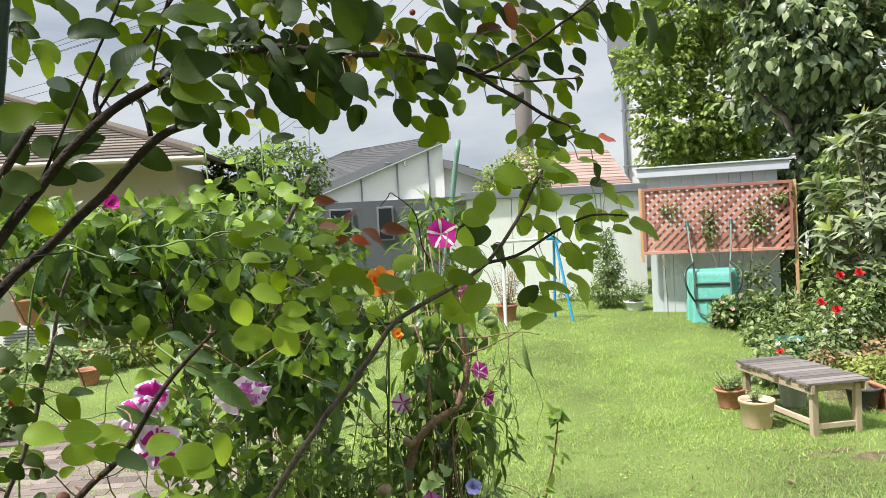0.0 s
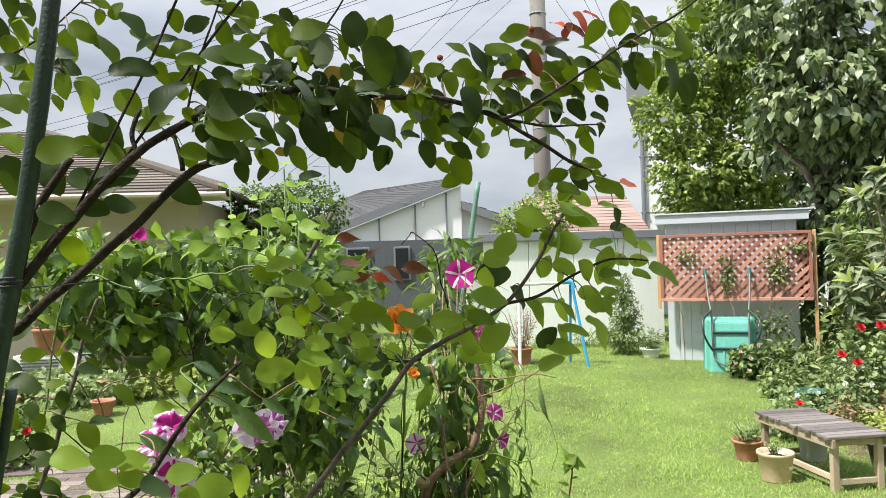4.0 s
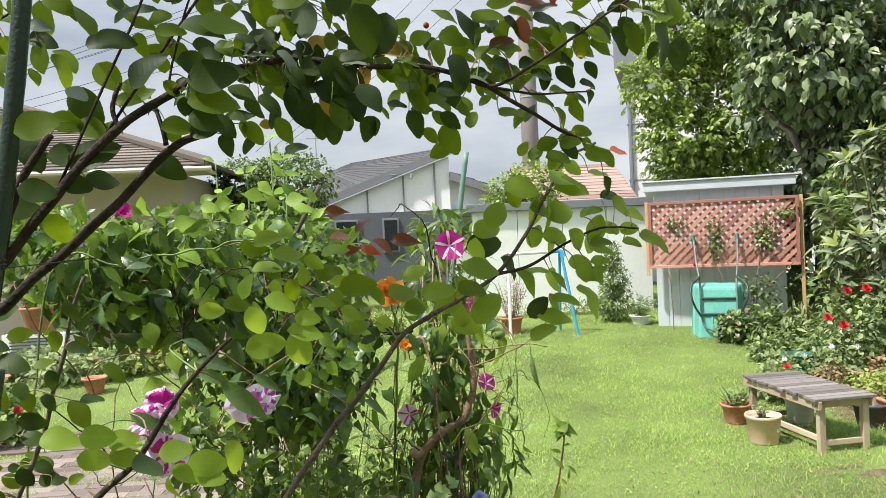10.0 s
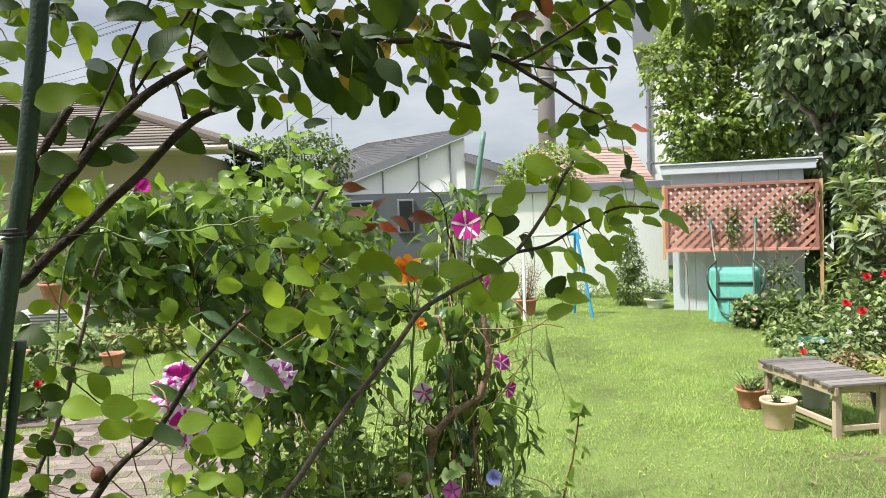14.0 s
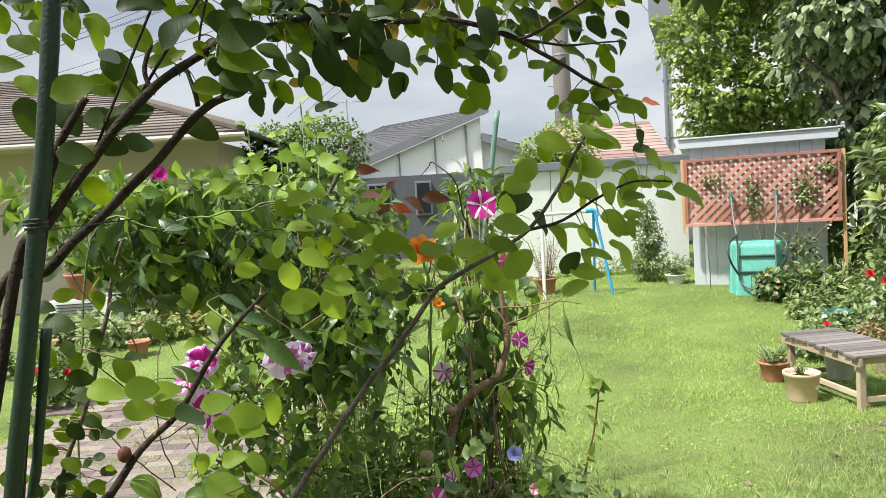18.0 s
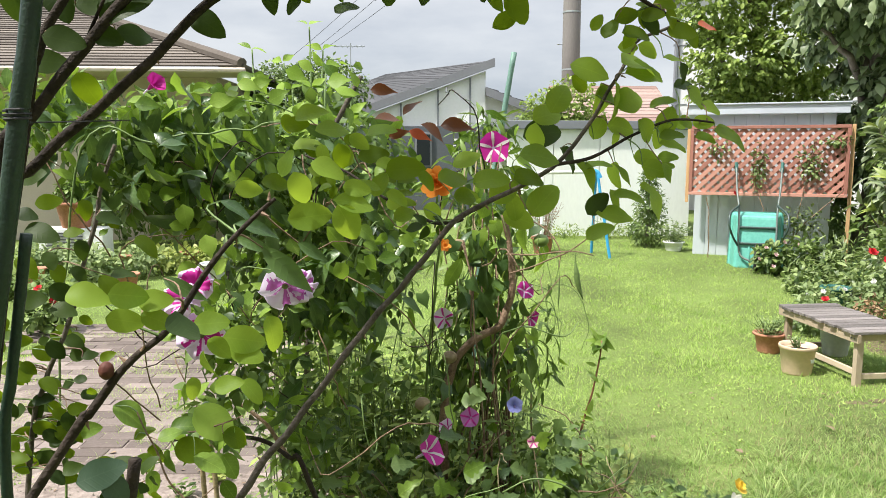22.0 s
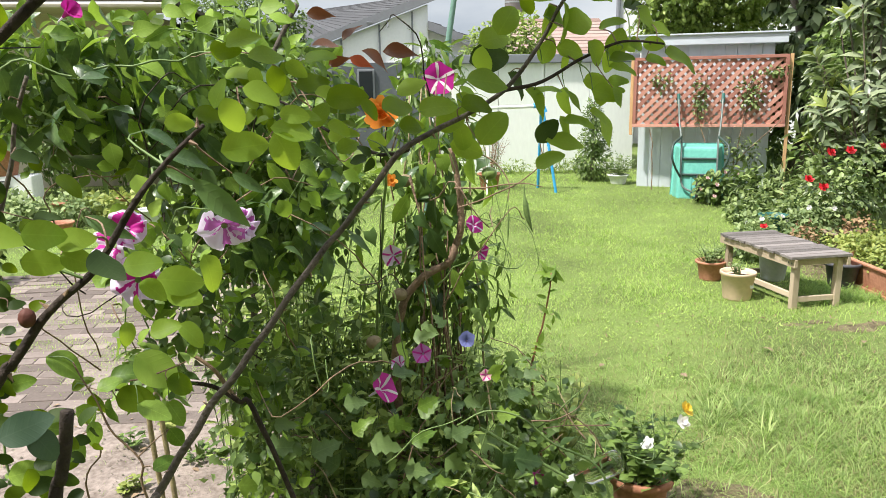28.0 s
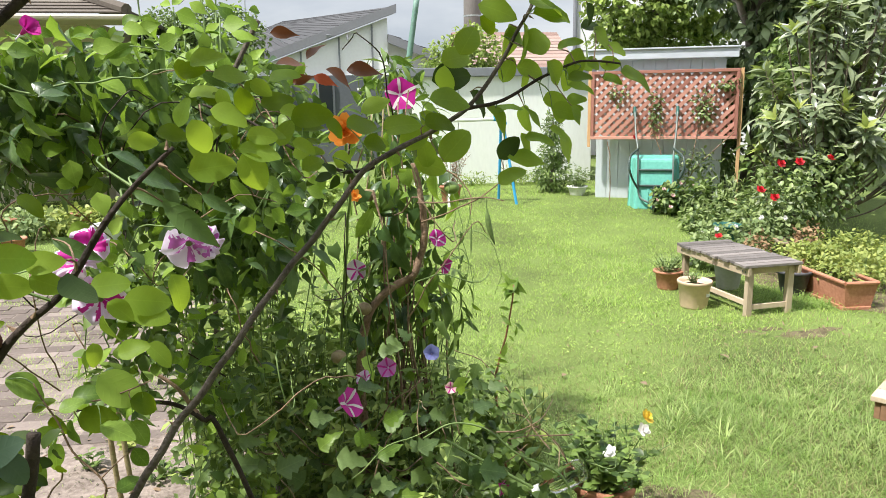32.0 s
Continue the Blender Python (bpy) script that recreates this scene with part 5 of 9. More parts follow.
# ---------- grass ----------
r = rnd(60)
N = 330000
gx = r.normal(size=N) * 2.6 + 0.5
gy = np.where(r.rand(N) < 0.88, 1.3 + 8.8 * r.rand(N) ** 1.5 - 0.5 * r.rand(N) ** 2, r.uniform(-2.0, 2.2, N))
keep = (gx > -5.6 + 0.5 * r.normal(size=N)) & (gx < 5.4) & (gy > -2.0)
for cx, cy, rx, ry in ((-1.2, 1.95, 0.95, 0.92), (0.95, 1.76, 0.26, 0.16)):
    keep &= (((gx - cx) / rx) ** 2 + ((gy - cy) / ry) ** 2 > 1) | (r.rand(N) < (0.1 if cx < 0 else 0.4))
for cx, cy, rx, ry in ((2.5, 3.38, 0.42, 0.2), (2.52, 3.3, 0.16, 0.09)):
    keep &= (((gx - cx) / rx) ** 2 + ((gy - cy) / ry) ** 2 > 0.9 * r.rand(N)) | (r.rand(N) < 0.32)
keep &= ~((np.abs(gx + 1.25 + 0.52 * (gy - 2.62)) < 0.64) & (gy > 2.6) & (gy < 5.3)) | (r.rand(N) < np.where(np.sin(3.1 * gx + 1.7 * gy) + np.sin(5.3 * gy - 2.2 * gx) > 0.9, 0.55, 0.07))
thin = np.array([noise.noise(Vector((a * 4.5, b * 4.5, 7.0))) for a, b in zip(gx, gy)]) < -0.12
keep &= ~thin | (r.rand(N) < 0.7)
gx, gy = gx[keep], gy[keep]
n = len(gx)
gh = np.array([gz(a, b) for a, b in zip(gx, gy)])
tall = np.array([0.5 + 0.5 * noise.noise(Vector((a * 1.3, b * 1.3, 5.0))) + 0.35 * noise.noise(Vector((a * 5.0, b * 5.0, 2.0))) + 0.4 * noise.noise(Vector((a * 13.0, b * 13.0, 4.0))) for a, b in zip(gx, gy)])
near_r = np.exp(-(((gx - 1.9) / 1.0) ** 2 + ((gy - 2.1) / 0.7) ** 2))
S = (0.020 + 0.026 * r.rand(n)) * (0.5 + 1.1 * np.clip(tall, 0, 1.4)) * (1 + 0.6 * near_r * r.rand(n)) * (1 + 0.35 * np.clip((3.2 - gy) / 1.2, 0, 1))
ang = r.uniform(0, math.tau, n)
lean = 0.4 + 1.6 * r.rand(n)
D = np.stack([lean * np.cos(ang), lean * np.sin(ang), np.ones(n)], 1)
U = np.stack([-np.cos(ang), -np.sin(ang), 0.6 * np.ones(n)], 1)
blade = (np.array([(-0.04, 0, 0), (0.04, 0, 0), (-0.03, 0.55, 0.05), (0.03, 0.55, 0.05), (0, 1.0, -0.15)]), [(0, 1, 3, 2), (2, 3, 4)])
P = np.stack([gx, gy, gh - 0.003], 1)
dry = r.rand(n) < 0.025 + 0.06 * (tall < 0.3) + 0.30 * np.clip((3.9 - gy) / 1.2, 0, 1) * (gx > 0.7)
close = ~dry & (gy < 3.3 + 0.25 * r.normal(size=n))
far_off = ~dry & ~close
slim = (blade[0] * np.array([0.5, 1, 1]), blade[1])
tagged(many("grass", blade, P[far_off], D[far_off], U[far_off], S[far_off], M["grass"]), "short bright green lawn grass with longer tufts", "grass", kind="stuff")
tagged(many("coarse_grass", slim, P[close], D[close], U[close], S[close], M["coarse"]), "coarser duller grass at the lawn's near edge", "grass", kind="stuff")
tagged(many("dry_grass", blade, P[dry], D[dry], U[dry], np.minimum(S[dry] * 1.1, 0.05), M["straw"]), "scattered dry straw-coloured grass blades", "grass", kind="stuff")

# longer arching grass in clumps at the lawn's near corner
r = rnd(161)
arch = (np.array([(-0.022, 0, 0), (0.022, 0, 0), (-0.022, 0.4, 0.10), (0.022, 0.4, 0.10), (-0.015, 0.75, 0.07), (0.015, 0.75, 0.07), (0, 1.0, -0.10)]), [(0, 1, 3, 2), (2, 3, 5, 4), (4, 5, 6)])
rows = []
for k in range(120):
    cx, cy = (1.38 + 0.16 * r.normal(), 2.32 + 0.13 * r.normal()) if k < 22 else (r.uniform(1.0, 2.7), r.uniform(1.75, 2.75))
    size = r.uniform(0.06, 0.10) * (1.25 if k < 22 else 1.0)
    for _ in range(r.randint(10, 26)):
        a, out = r.uniform(0, math.tau), 0.03 * abs(r.normal())
        rows.append((cx + out * math.cos(a), cy + out * math.sin(a), a + 0.4 * r.normal(), size * r.uniform(0.6, 1.2), r.uniform(0.5, 1.7)))
rows = np.array(rows)
ca, sa = np.cos(rows[:, 2]), np.sin(rows[:, 2])
P = np.stack([rows[:, 0], rows[:, 1], np.array([gz(a, b) for a, b in rows[:, :2]]) - 0.002], 1)
tagged(many("long_grass", arch, P, np.stack([rows[:, 4] * ca, rows[:, 4] * sa, np.ones(len(rows))], 1), np.stack([-ca, -sa, 0.7 * rows[:, 4]], 1), rows[:, 3] * 0.85, M["coarse"]),
       "longer bright green grass arching in clumps", "grass", kind="stuff")

# moss and short grass creeping over the path
r = rnd(64)
P, D, U, S = [], [], [], []
for k in range(34):
    y = r.uniform(2.6, 5.0)
    x = -1.25 - 0.52 * (y - 2.62) + r.uniform(-0.65, 0.65)
    for q in range(150):
        a, l = r.rand() * math.tau, 0.5 + 1.5 * r.rand()
        P.append((x + 0.11 * r.normal(), y + 0.035 * r.normal(), gz(x, y) + 0.006))
        D.append((l * math.cos(a), l * math.sin(a), 1))
        U.append((-math.cos(a), -math.sin(a), 0.6))
        S.append(0.014 + 0.02 * r.rand())
tagged(many("path_grass", blade, P, D, U, S, M["grass"]), "short grass and moss creeping over the brick path", "grass", kind="stuff")

# longer tufts near the lawn's edge
P, D, U, S = [], [], [], []
r = rnd(61)
for k in range(420):
    x, y = (1.65 + 0.42 * r.normal(), 2.25 + 0.3 * r.normal()) if k < 120 else (r.uniform(0.7, 3.4), r.uniform(1.3, 2.9)) if k < 310 else (r.uniform(0.6, 4.0), r.uniform(3.0, 9.5))
    if k % 3 == 0 and k >= 310:
        x, y = 2.62 + 0.4 * r.rand(), 3.72 + 0.6 * r.rand()
    way = r.rand() * math.tau
    for q in range(38):
        a, l = way + 1.0 * r.normal(), 0.6 + 2.2 * r.rand()
        P.append((x + 0.05 * r.normal(), y + 0.05 * r.normal(), gz(x, y)))
        D.append((l * math.cos(a), l * math.sin(a), 1))
        U.append((-math.cos(a), -math.sin(a), 0.6))
        S.append((0.032 + 0.045 * r.rand()) * (1.0 if k < 310 else 1.5 if k % 3 == 0 else 0.75))
tuft = (np.array([(-0.017, 0, 0), (0.017, 0, 0), (-0.016, 0.4, 0.04), (0.016, 0.4, 0.04), (-0.011, 0.75, -0.06), (0.011, 0.75, -0.06), (0, 1.0, -0.3)]), [(0, 1, 3, 2), (2, 3, 5, 4), (4, 5, 6)])
tagged(many("grass_tufts", tuft, P, D, U, S, M["tuft"]), "long loose tufts of grass in the lawn", "grass", kind="stuff")

# clover and small weeds between the blades
r = rnd(62)
n = 26000
cx, cy = r.uniform(-3.2, 4.2, n), 1.3 + 4.5 * r.rand(n) ** 1.3
lump = np.array([noise.noise(Vector((a * 2.1, b * 2.1, 9.0))) + 0.5 * noise.noise(Vector((a * 7, b * 7, 3.0))) for a, b in zip(cx, cy)]) > 0.12 + 0.2 * r.rand(n)
lump &= ~((np.abs(cx + 1.25 + 0.52 * (cy - 2.62)) < 0.64) & (cy < 5.3)) | (r.rand(n) < 0.2)
cx, cy = cx[lump], cy[lump]
n = len(cx)
P = np.stack([cx, cy, np.array([gz(a, b) for a, b in zip(cx, cy)]) + 0.006 + 0.014 * r.rand(n)], 1)
a = r.uniform(0, math.tau, n)
tagged(many("clover", T_OVAL, P, np.stack([np.cos(a), np.sin(a), 0.5 * r.normal(size=n)], 1), np.stack([0.5 * r.normal(size=n), 0.5 * r.normal(size=n), np.ones(n)], 1), 0.008 + 0.010 * r.rand(n), M["grass"]),
       "small clover leaves and weeds in the lawn", "weeds", kind="stuff")
# twigs and crumbs of dry matter
P = np.stack([r.uniform(0.7, 3.0, 260), r.uniform(2.5, 4.2, 260), np.full(260, 0.02)], 1)
P[90:] = np.stack([2.45 + 0.32 * r.normal(size=170), 3.38 + 0.16 * r.normal(size=170), np.full(170, 0.03)], 1)
a = r.uniform(0, math.tau, 260)
tagged(many("dry_litter", T_LANCE, P, np.stack([np.cos(a), np.sin(a), 0.1 * r.normal(size=260)], 1), np.tile([0.0, 0.0, 1.0], (260, 1)), 0.012 + 0.03 * r.rand(260) ** 3, M["dry"]), "dry leaf litter and crumbs on the lawn", "litter", kind="stuff")
P = np.stack([r.uniform(-2.1, -0.2, 1400), r.uniform(1.2, 2.7, 1400), np.full(1400, 0.012)], 1)
a = r.uniform(0, math.tau, 1400)
peb = (np.array([(-0.5, 0, 0.0), (0, -0.4, 0), (0.5, 0.1, 0), (0.05, 0.5, 0), (0, 0.05, 0.45)]), [(0, 1, 4), (1, 2, 4), (2, 3, 4), (3, 0, 4)])
tagged(many("pebbles", peb, P, np.stack([np.cos(a), np.sin(a), 0 * a], 1), np.tile([0.0, 0.0, 1.0], (1400, 1)), 0.004 + 0.010 * r.rand(1400) ** 3, M["slab"]), "small pale pebbles on the sandy ground", "gravel", kind="stuff")

# fallen leaves and crumbs on the lawn
dl_v = mesh_of("dry_leaf", bmesh.new(), M["dry"])
tv, tf = T_OVAL
dl_v.from_pydata([tuple(0.9 * c for c in v) for v in tv], [], tf)
for k, (x, y, s, a) in enumerate(((1.84, 2.97, 0.07, 30), (1.35, 3.55, 0.04, 120), (1.25, 2.75, 0.05, 200), (2.1, 3.5, 0.045, 70), (1.7, 3.6, 0.035, 10), (0.9, 2.9, 0.04, 300), (2.4, 3.05, 0.05, 140))):
    ob = new("fallen_leaf", dl_v)
    ob.matrix_basis = pose(x, y, gz(x, y) + 0.02, 15, 10, a) @ Matrix.Diagonal((s, s, s, 1))
    tagged(ob, "dry brown fallen leaf on the grass", "leaf", "fallen leaves")


# ---------- foreground: climbing rose, flowering vine and their supports ----------
# control lines of canes, and larger leaves as (x, y, z, length, tilt of the tip in degrees, width as seen from the lawn's edge)
ARCH_LOW = [(-0.907, 0.7, 1.29), (-0.812, 0.7, 1.353), (-0.706, 0.7, 1.444), (-0.608, 0.7, 1.527), (-0.52, 0.7, 1.609), (-0.473, 0.7, 1.631)]
ARCH_HIGH = [(-0.851, 0.67, 1.339), (-0.803, 0.67, 1.411), (-0.737, 0.67, 1.493), (-0.641, 0.67, 1.602), (-0.593, 0.67, 1.643), (-0.498, 0.67, 1.702), (-0.46, 0.67, 1.718), (-0.375, 0.67, 1.736), (-0.299, 0.67, 1.744), (-0.204, 0.67, 1.731), (-0.108, 0.67, 1.726), (-0.022, 0.67, 1.705), (0.064, 0.67, 1.657), (0.162, 0.72, 1.61), (0.236, 0.75, 1.576)]
ARCH_MID = [(-0.789, 0.66, 1.43), (-0.766, 0.66, 1.522), (-0.738, 0.66, 1.577), (-0.7, 0.66, 1.633)]
SPUR_A = [(-0.598, 0.67, 1.64), (-0.605, 0.67, 1.672), (-0.591, 0.67, 1.714)]
SPUR_B = [(-0.534, 0.7, 1.612), (-0.539, 0.7, 1.649), (-0.546, 0.7, 1.68)]
TWIG_UP_A = [(-0.39, 0.7, 1.739), (-0.33, 0.7, 1.8), (-0.297, 0.7, 1.841), (-0.252, 0.7, 1.907), (-0.231, 0.7, 1.956)]
TWIG_UP_B = [(-0.52, 0.68, 1.69), (-0.504, 0.68, 1.752), (-0.485, 0.68, 1.818), (-0.458, 0.68, 1.895), (-0.445, 0.68, 1.942)]
TWIG_UP_C = [(-0.023, 0.66, 1.703), (0.024, 0.66, 1.689), (0.089, 0.66, 1.72), (0.134, 0.66, 1.748), (0.184, 0.66, 1.781), (0.255, 0.66, 1.827), (0.325, 0.66, 1.862), (0.387, 0.66, 1.907)]
TWIG_R = [(0.027, 0.68, 1.688), (0.105, 0.68, 1.675), (0.185, 0.68, 1.678)]
TWIG_LEFT = [(-0.899, 0.75, 1.799), (-0.821, 0.75, 1.837), (-0.771, 0.75, 1.876), (-0.72, 0.75, 1.925)]
LONG_CANE = [(-0.585, 0.7, 0.686), (-0.559, 0.72, 0.722), (-0.484, 0.74, 0.837), (-0.407, 0.76, 0.933), (-0.329, 0.78, 1.04), (-0.251, 0.8, 1.129), (-0.177, 0.8, 1.226), (-0.115, 0.8, 1.281), (-0.044, 0.83, 1.315), (0.041, 0.87, 1.361), (0.108, 0.9, 1.434), (0.159, 0.92, 1.513), (0.197, 0.93, 1.582), (0.276, 0.95, 1.619)]
LONG_CANE_FORK = [(0.036, 0.87, 1.358), (0.114, 0.88, 1.375), (0.188, 0.89, 1.413), (0.264, 0.9, 1.442), (0.339, 0.9, 1.437)]
LONG_CANE_DROP = [(-0.134, 0.8, 1.267), (-0.179, 0.9, 1.251), (-0.271, 1.0, 1.288), (-0.357, 1.05, 1.341), (-0.448, 1.1, 1.375)]
NEAR_CANE = [(-0.607, 0.33, 1.043), (-0.573, 0.33, 1.09), (-0.541, 0.33, 1.13), (-0.514, 0.33, 1.156), (-0.481, 0.33, 1.186), (-0.443, 0.33, 1.237), (-0.412, 0.33, 1.281), (-0.382, 0.33, 1.312), (-0.359, 0.33, 1.332)]
NEAR_STUB = [(-0.564, 0.36, 0.898), (-0.552, 0.36, 0.945), (-0.535, 0.36, 1.024)]
STAKE = [(-0.688, 0.6, 1.963), (-0.715, 0.6, 1.748), (-0.747, 0.6, 1.537), (-0.77, 0.6, 1.421), (-0.804, 0.6, 1.232), (-0.853, 0.6, 0.979), (-0.868, 0.6, 0.905)]
STAKE_B = [(-0.801, 0.66, 1.257), (-0.82, 0.66, 1.144), (-0.84, 0.66, 1.03), (-0.859, 0.66, 0.905)]
CUT = [(-0.549, 1.94, 1.31), (-0.485, 1.94, 1.459), (-0.395, 1.94, 1.625)]
PALE_STAKE = [(0.04, 2.7, 0.827), (0.133, 2.7, 1.454), (0.188, 2.7, 1.802)]
VINE_H = [(-0.977, 1.25, 1.389), (-0.84, 1.25, 1.41), (-0.702, 1.25, 1.426), (-0.585, 1.25, 1.442), (-0.478, 1.25, 1.453)]
TWISTED = [(-0.132, 1.83, 0.519), (-0.109, 1.83, 0.67), (-0.049, 1.83, 0.779), (0.042, 1.83, 0.83), (0.08, 1.83, 0.938), (0.078, 1.83, 1.081), (0.054, 1.83, 1.186)]
CANE_F = [(-0.739, 0.85, 1.395), (-0.766, 0.85, 1.321), (-0.783, 0.85, 1.246), (-0.832, 0.85, 1.095), (-0.886, 0.85, 0.965), (-0.922, 0.85, 0.854)]
CANE_G = [(-0.47, 1.2, 0.607), (-0.517, 1.2, 0.667), (-0.588, 1.2, 0.713), (-0.686, 1.2, 0.719), (-0.796, 1.2, 0.713)]
CANE_H = [(-0.536, 1.3, 0.624), (-0.595, 1.3, 0.715), (-0.668, 1.3, 0.777)]
WEED = [(0.354, 2.0, 0.341), (0.374, 2.0, 0.468), (0.403, 2.0, 0.602), (0.422, 2.0, 0.734)]
ARCHING_STEM = [(0.395, 1.3, 0.351), (0.255, 1.3, 0.459), (0.165, 1.3, 0.537), (0.077, 1.3, 0.559), (0.004, 1.3, 0.525)]
ROSE_SKY_A = [(-0.795, 0.707, 1.916, 0.029, -25, 0.4), (-0.825, 0.784, 1.919, 0.036, -55, 0.45), (-0.799, 0.705, 1.863, 0.043, -50, 0.35), (-0.86, 0.79, 1.858, 0.041, -70, 0.6), (-0.787, 0.739, 1.86, 0.03, -80, 0.5), (-0.802, 0.753, 1.845, 0.04, -10, 0.4), (-0.84, 0.772, 1.818, 0.045, -30, 0.6), (-0.821, 0.742, 1.793, 0.035, 0, 0.5), (-0.784, 0.716, 1.79, 0.031, -80, 0.5), (-0.788, 0.703, 1.758, 0.033, -60, 0.7), (-0.812, 0.69, 1.732, 0.043, -40, 0.5), (-0.831, 0.769, 1.749, 0.04, -45, 0.35), (-0.834, 0.733, 1.821, 0.039, 20, 0.6), (-0.802, 0.699, 1.878, 0.029, 40, 0.4), (-0.758, 0.786, 1.86, 0.051, -80, 0.7), (-0.699, 0.713, 1.86, 0.049, -25, 0.6)]
ROSE_SKY_B = [(-0.683, 0.73, 1.849, 0.025, -60, 0.5), (-0.654, 0.716, 1.83, 0.058, -50, 0.22), (-0.749, 0.755, 1.811, 0.045, -15, 0.6), (-0.75, 0.75, 1.779, 0.05, -85, 0.6), (-0.707, 0.752, 1.778, 0.05, -35, 0.3), (-0.694, 0.712, 1.749, 0.052, -55, 0.25), (-0.743, 0.714, 1.74, 0.029, -55, 0.3), (-0.819, 0.71, 1.669, 0.043, -50, 0.5), (-0.76, 0.719, 1.615, 0.063, -60, 0.6), (-0.814, 0.697, 1.615, 0.057, -70, 0.5), (-0.773, 0.7, 1.518, 0.05, 0, 0.7), (-0.756, 0.796, 1.484, 0.053, -60, 0.8), (-0.889, 0.795, 1.896, 0.051, -40, 0.6), (-0.852, 0.703, 1.78, 0.048, -70, 0.6), (-0.84, 0.683, 1.699, 0.042, 10, 0.6), (-0.816, 0.705, 1.904, 0.038, -80, 0.5)]
ROSE_LEFT_A = [(-0.667, 0.716, 1.91, 0.031, -10, 0.5), (-0.649, 0.722, 1.9, 0.029, 60, 0.8), (-0.595, 0.662, 1.855, 0.052, -50, 0.35), (-0.577, 0.706, 1.841, 0.064, 30, 0.4), (-0.591, 0.66, 1.782, 0.054, 5, 0.6), (-0.62, 0.701, 1.732, 0.052, -50, 0.65), (-0.541, 0.711, 1.877, 0.037, -80, 0.9), (-0.515, 0.739, 1.882, 0.042, 30, 0.8), (-0.469, 0.681, 1.9, 0.04, 0, 0.5), (-0.46, 0.724, 1.855, 0.047, -80, 0.6), (-0.568, 0.73, 1.826, 0.038, -15, 0.5), (-0.54, 0.734, 1.838, 0.038, 5, 0.6), (-0.501, 0.66, 1.795, 0.043, 20, 0.6), (-0.564, 0.698, 1.783, 0.035, -80, 0.9), (-0.553, 0.739, 1.783, 0.042, 20, 0.6), (-0.497, 0.692, 1.76, 0.04, -60, 0.7)]
ROSE_LEFT_B = [(-0.669, 0.725, 1.69, 0.061, -50, 0.7), (-0.694, 0.704, 1.659, 0.05, -5, 0.6), (-0.659, 0.722, 1.65, 0.047, -30, 0.6), (-0.592, 0.699, 1.692, 0.035, 10, 0.6), (-0.505, 0.662, 1.701, 0.03, -40, 0.6), (-0.48, 0.667, 1.68, 0.04, 20, 0.7), (-0.501, 0.669, 1.641, 0.047, 10, 0.6), (-0.462, 0.68, 1.636, 0.044, 20, 0.7), (-0.59, 0.737, 1.719, 0.042, -20, 0.6), (-0.534, 0.711, 1.58, 0.051, -30, 0.75), (-0.466, 0.725, 1.786, 0.034, 0, 0.7)]
ROSE_MIDDLE_A = [(-0.435, 0.695, 1.888, 0.041, 20, 0.7), (-0.411, 0.701, 1.891, 0.033, -45, 0.8), (-0.422, 0.715, 1.861, 0.047, -35, 0.3), (-0.371, 0.724, 1.882, 0.042, 0, 0.5), (-0.352, 0.723, 1.888, 0.028, -45, 0.7), (-0.362, 0.716, 1.84, 0.057, -80, 0.7), (-0.307, 0.658, 1.844, 0.059, 25, 0.6), (-0.331, 0.679, 1.813, 0.044, 10, 0.5), (-0.417, 0.653, 1.762, 0.034, -30, 0.6), (-0.363, 0.694, 1.784, 0.054, 15, 0.6), (-0.391, 0.714, 1.776, 0.049, -60, 0.6), (-0.441, 0.654, 1.753, 0.039, 20, 0.6), (-0.315, 0.665, 1.792, 0.034, -80, 0.6), (-0.249, 0.679, 1.82, 0.04, -65, 0.35), (-0.231, 0.67, 1.846, 0.059, 80, 0.6), (-0.211, 0.714, 1.854, 0.052, 70, 0.6)]
ROSE_MIDDLE_B = [(-0.246, 0.678, 1.776, 0.033, 80, 0.6), (-0.129, 0.701, 1.803, 0.037, 40, 0.6), (-0.096, 0.689, 1.779, 0.035, 20, 0.7), (-0.117, 0.697, 1.762, 0.045, -40, 0.5), (-0.112, 0.725, 1.744, 0.062, -50, 0.6), (-0.15, 0.725, 1.795, 0.032, -80, 0.4), (-0.355, 0.659, 1.718, 0.058, 0, 0.6), (-0.275, 0.717, 1.648, 0.057, -80, 0.6), (-0.158, 0.678, 1.725, 0.044, -50, 0.6), (-0.124, 0.658, 1.719, 0.04, -40, 0.6), (-0.102, 0.681, 1.67, 0.045, -40, 0.6), (-0.111, 0.691, 1.633, 0.045, -65, 0.6), (-0.14, 0.727, 1.674, 0.032, -10, 0.4), (-0.33, 0.68, 1.63, 0.048, -45, 0.5), (-0.422, 0.651, 1.635, 0.039, -45, 0.7), (-0.389, 0.719, 1.633, 0.041, -45, 0.6)]
ROSE_MIDDLE_C = [(-0.396, 0.659, 1.654, 0.039, 20, 0.5)]
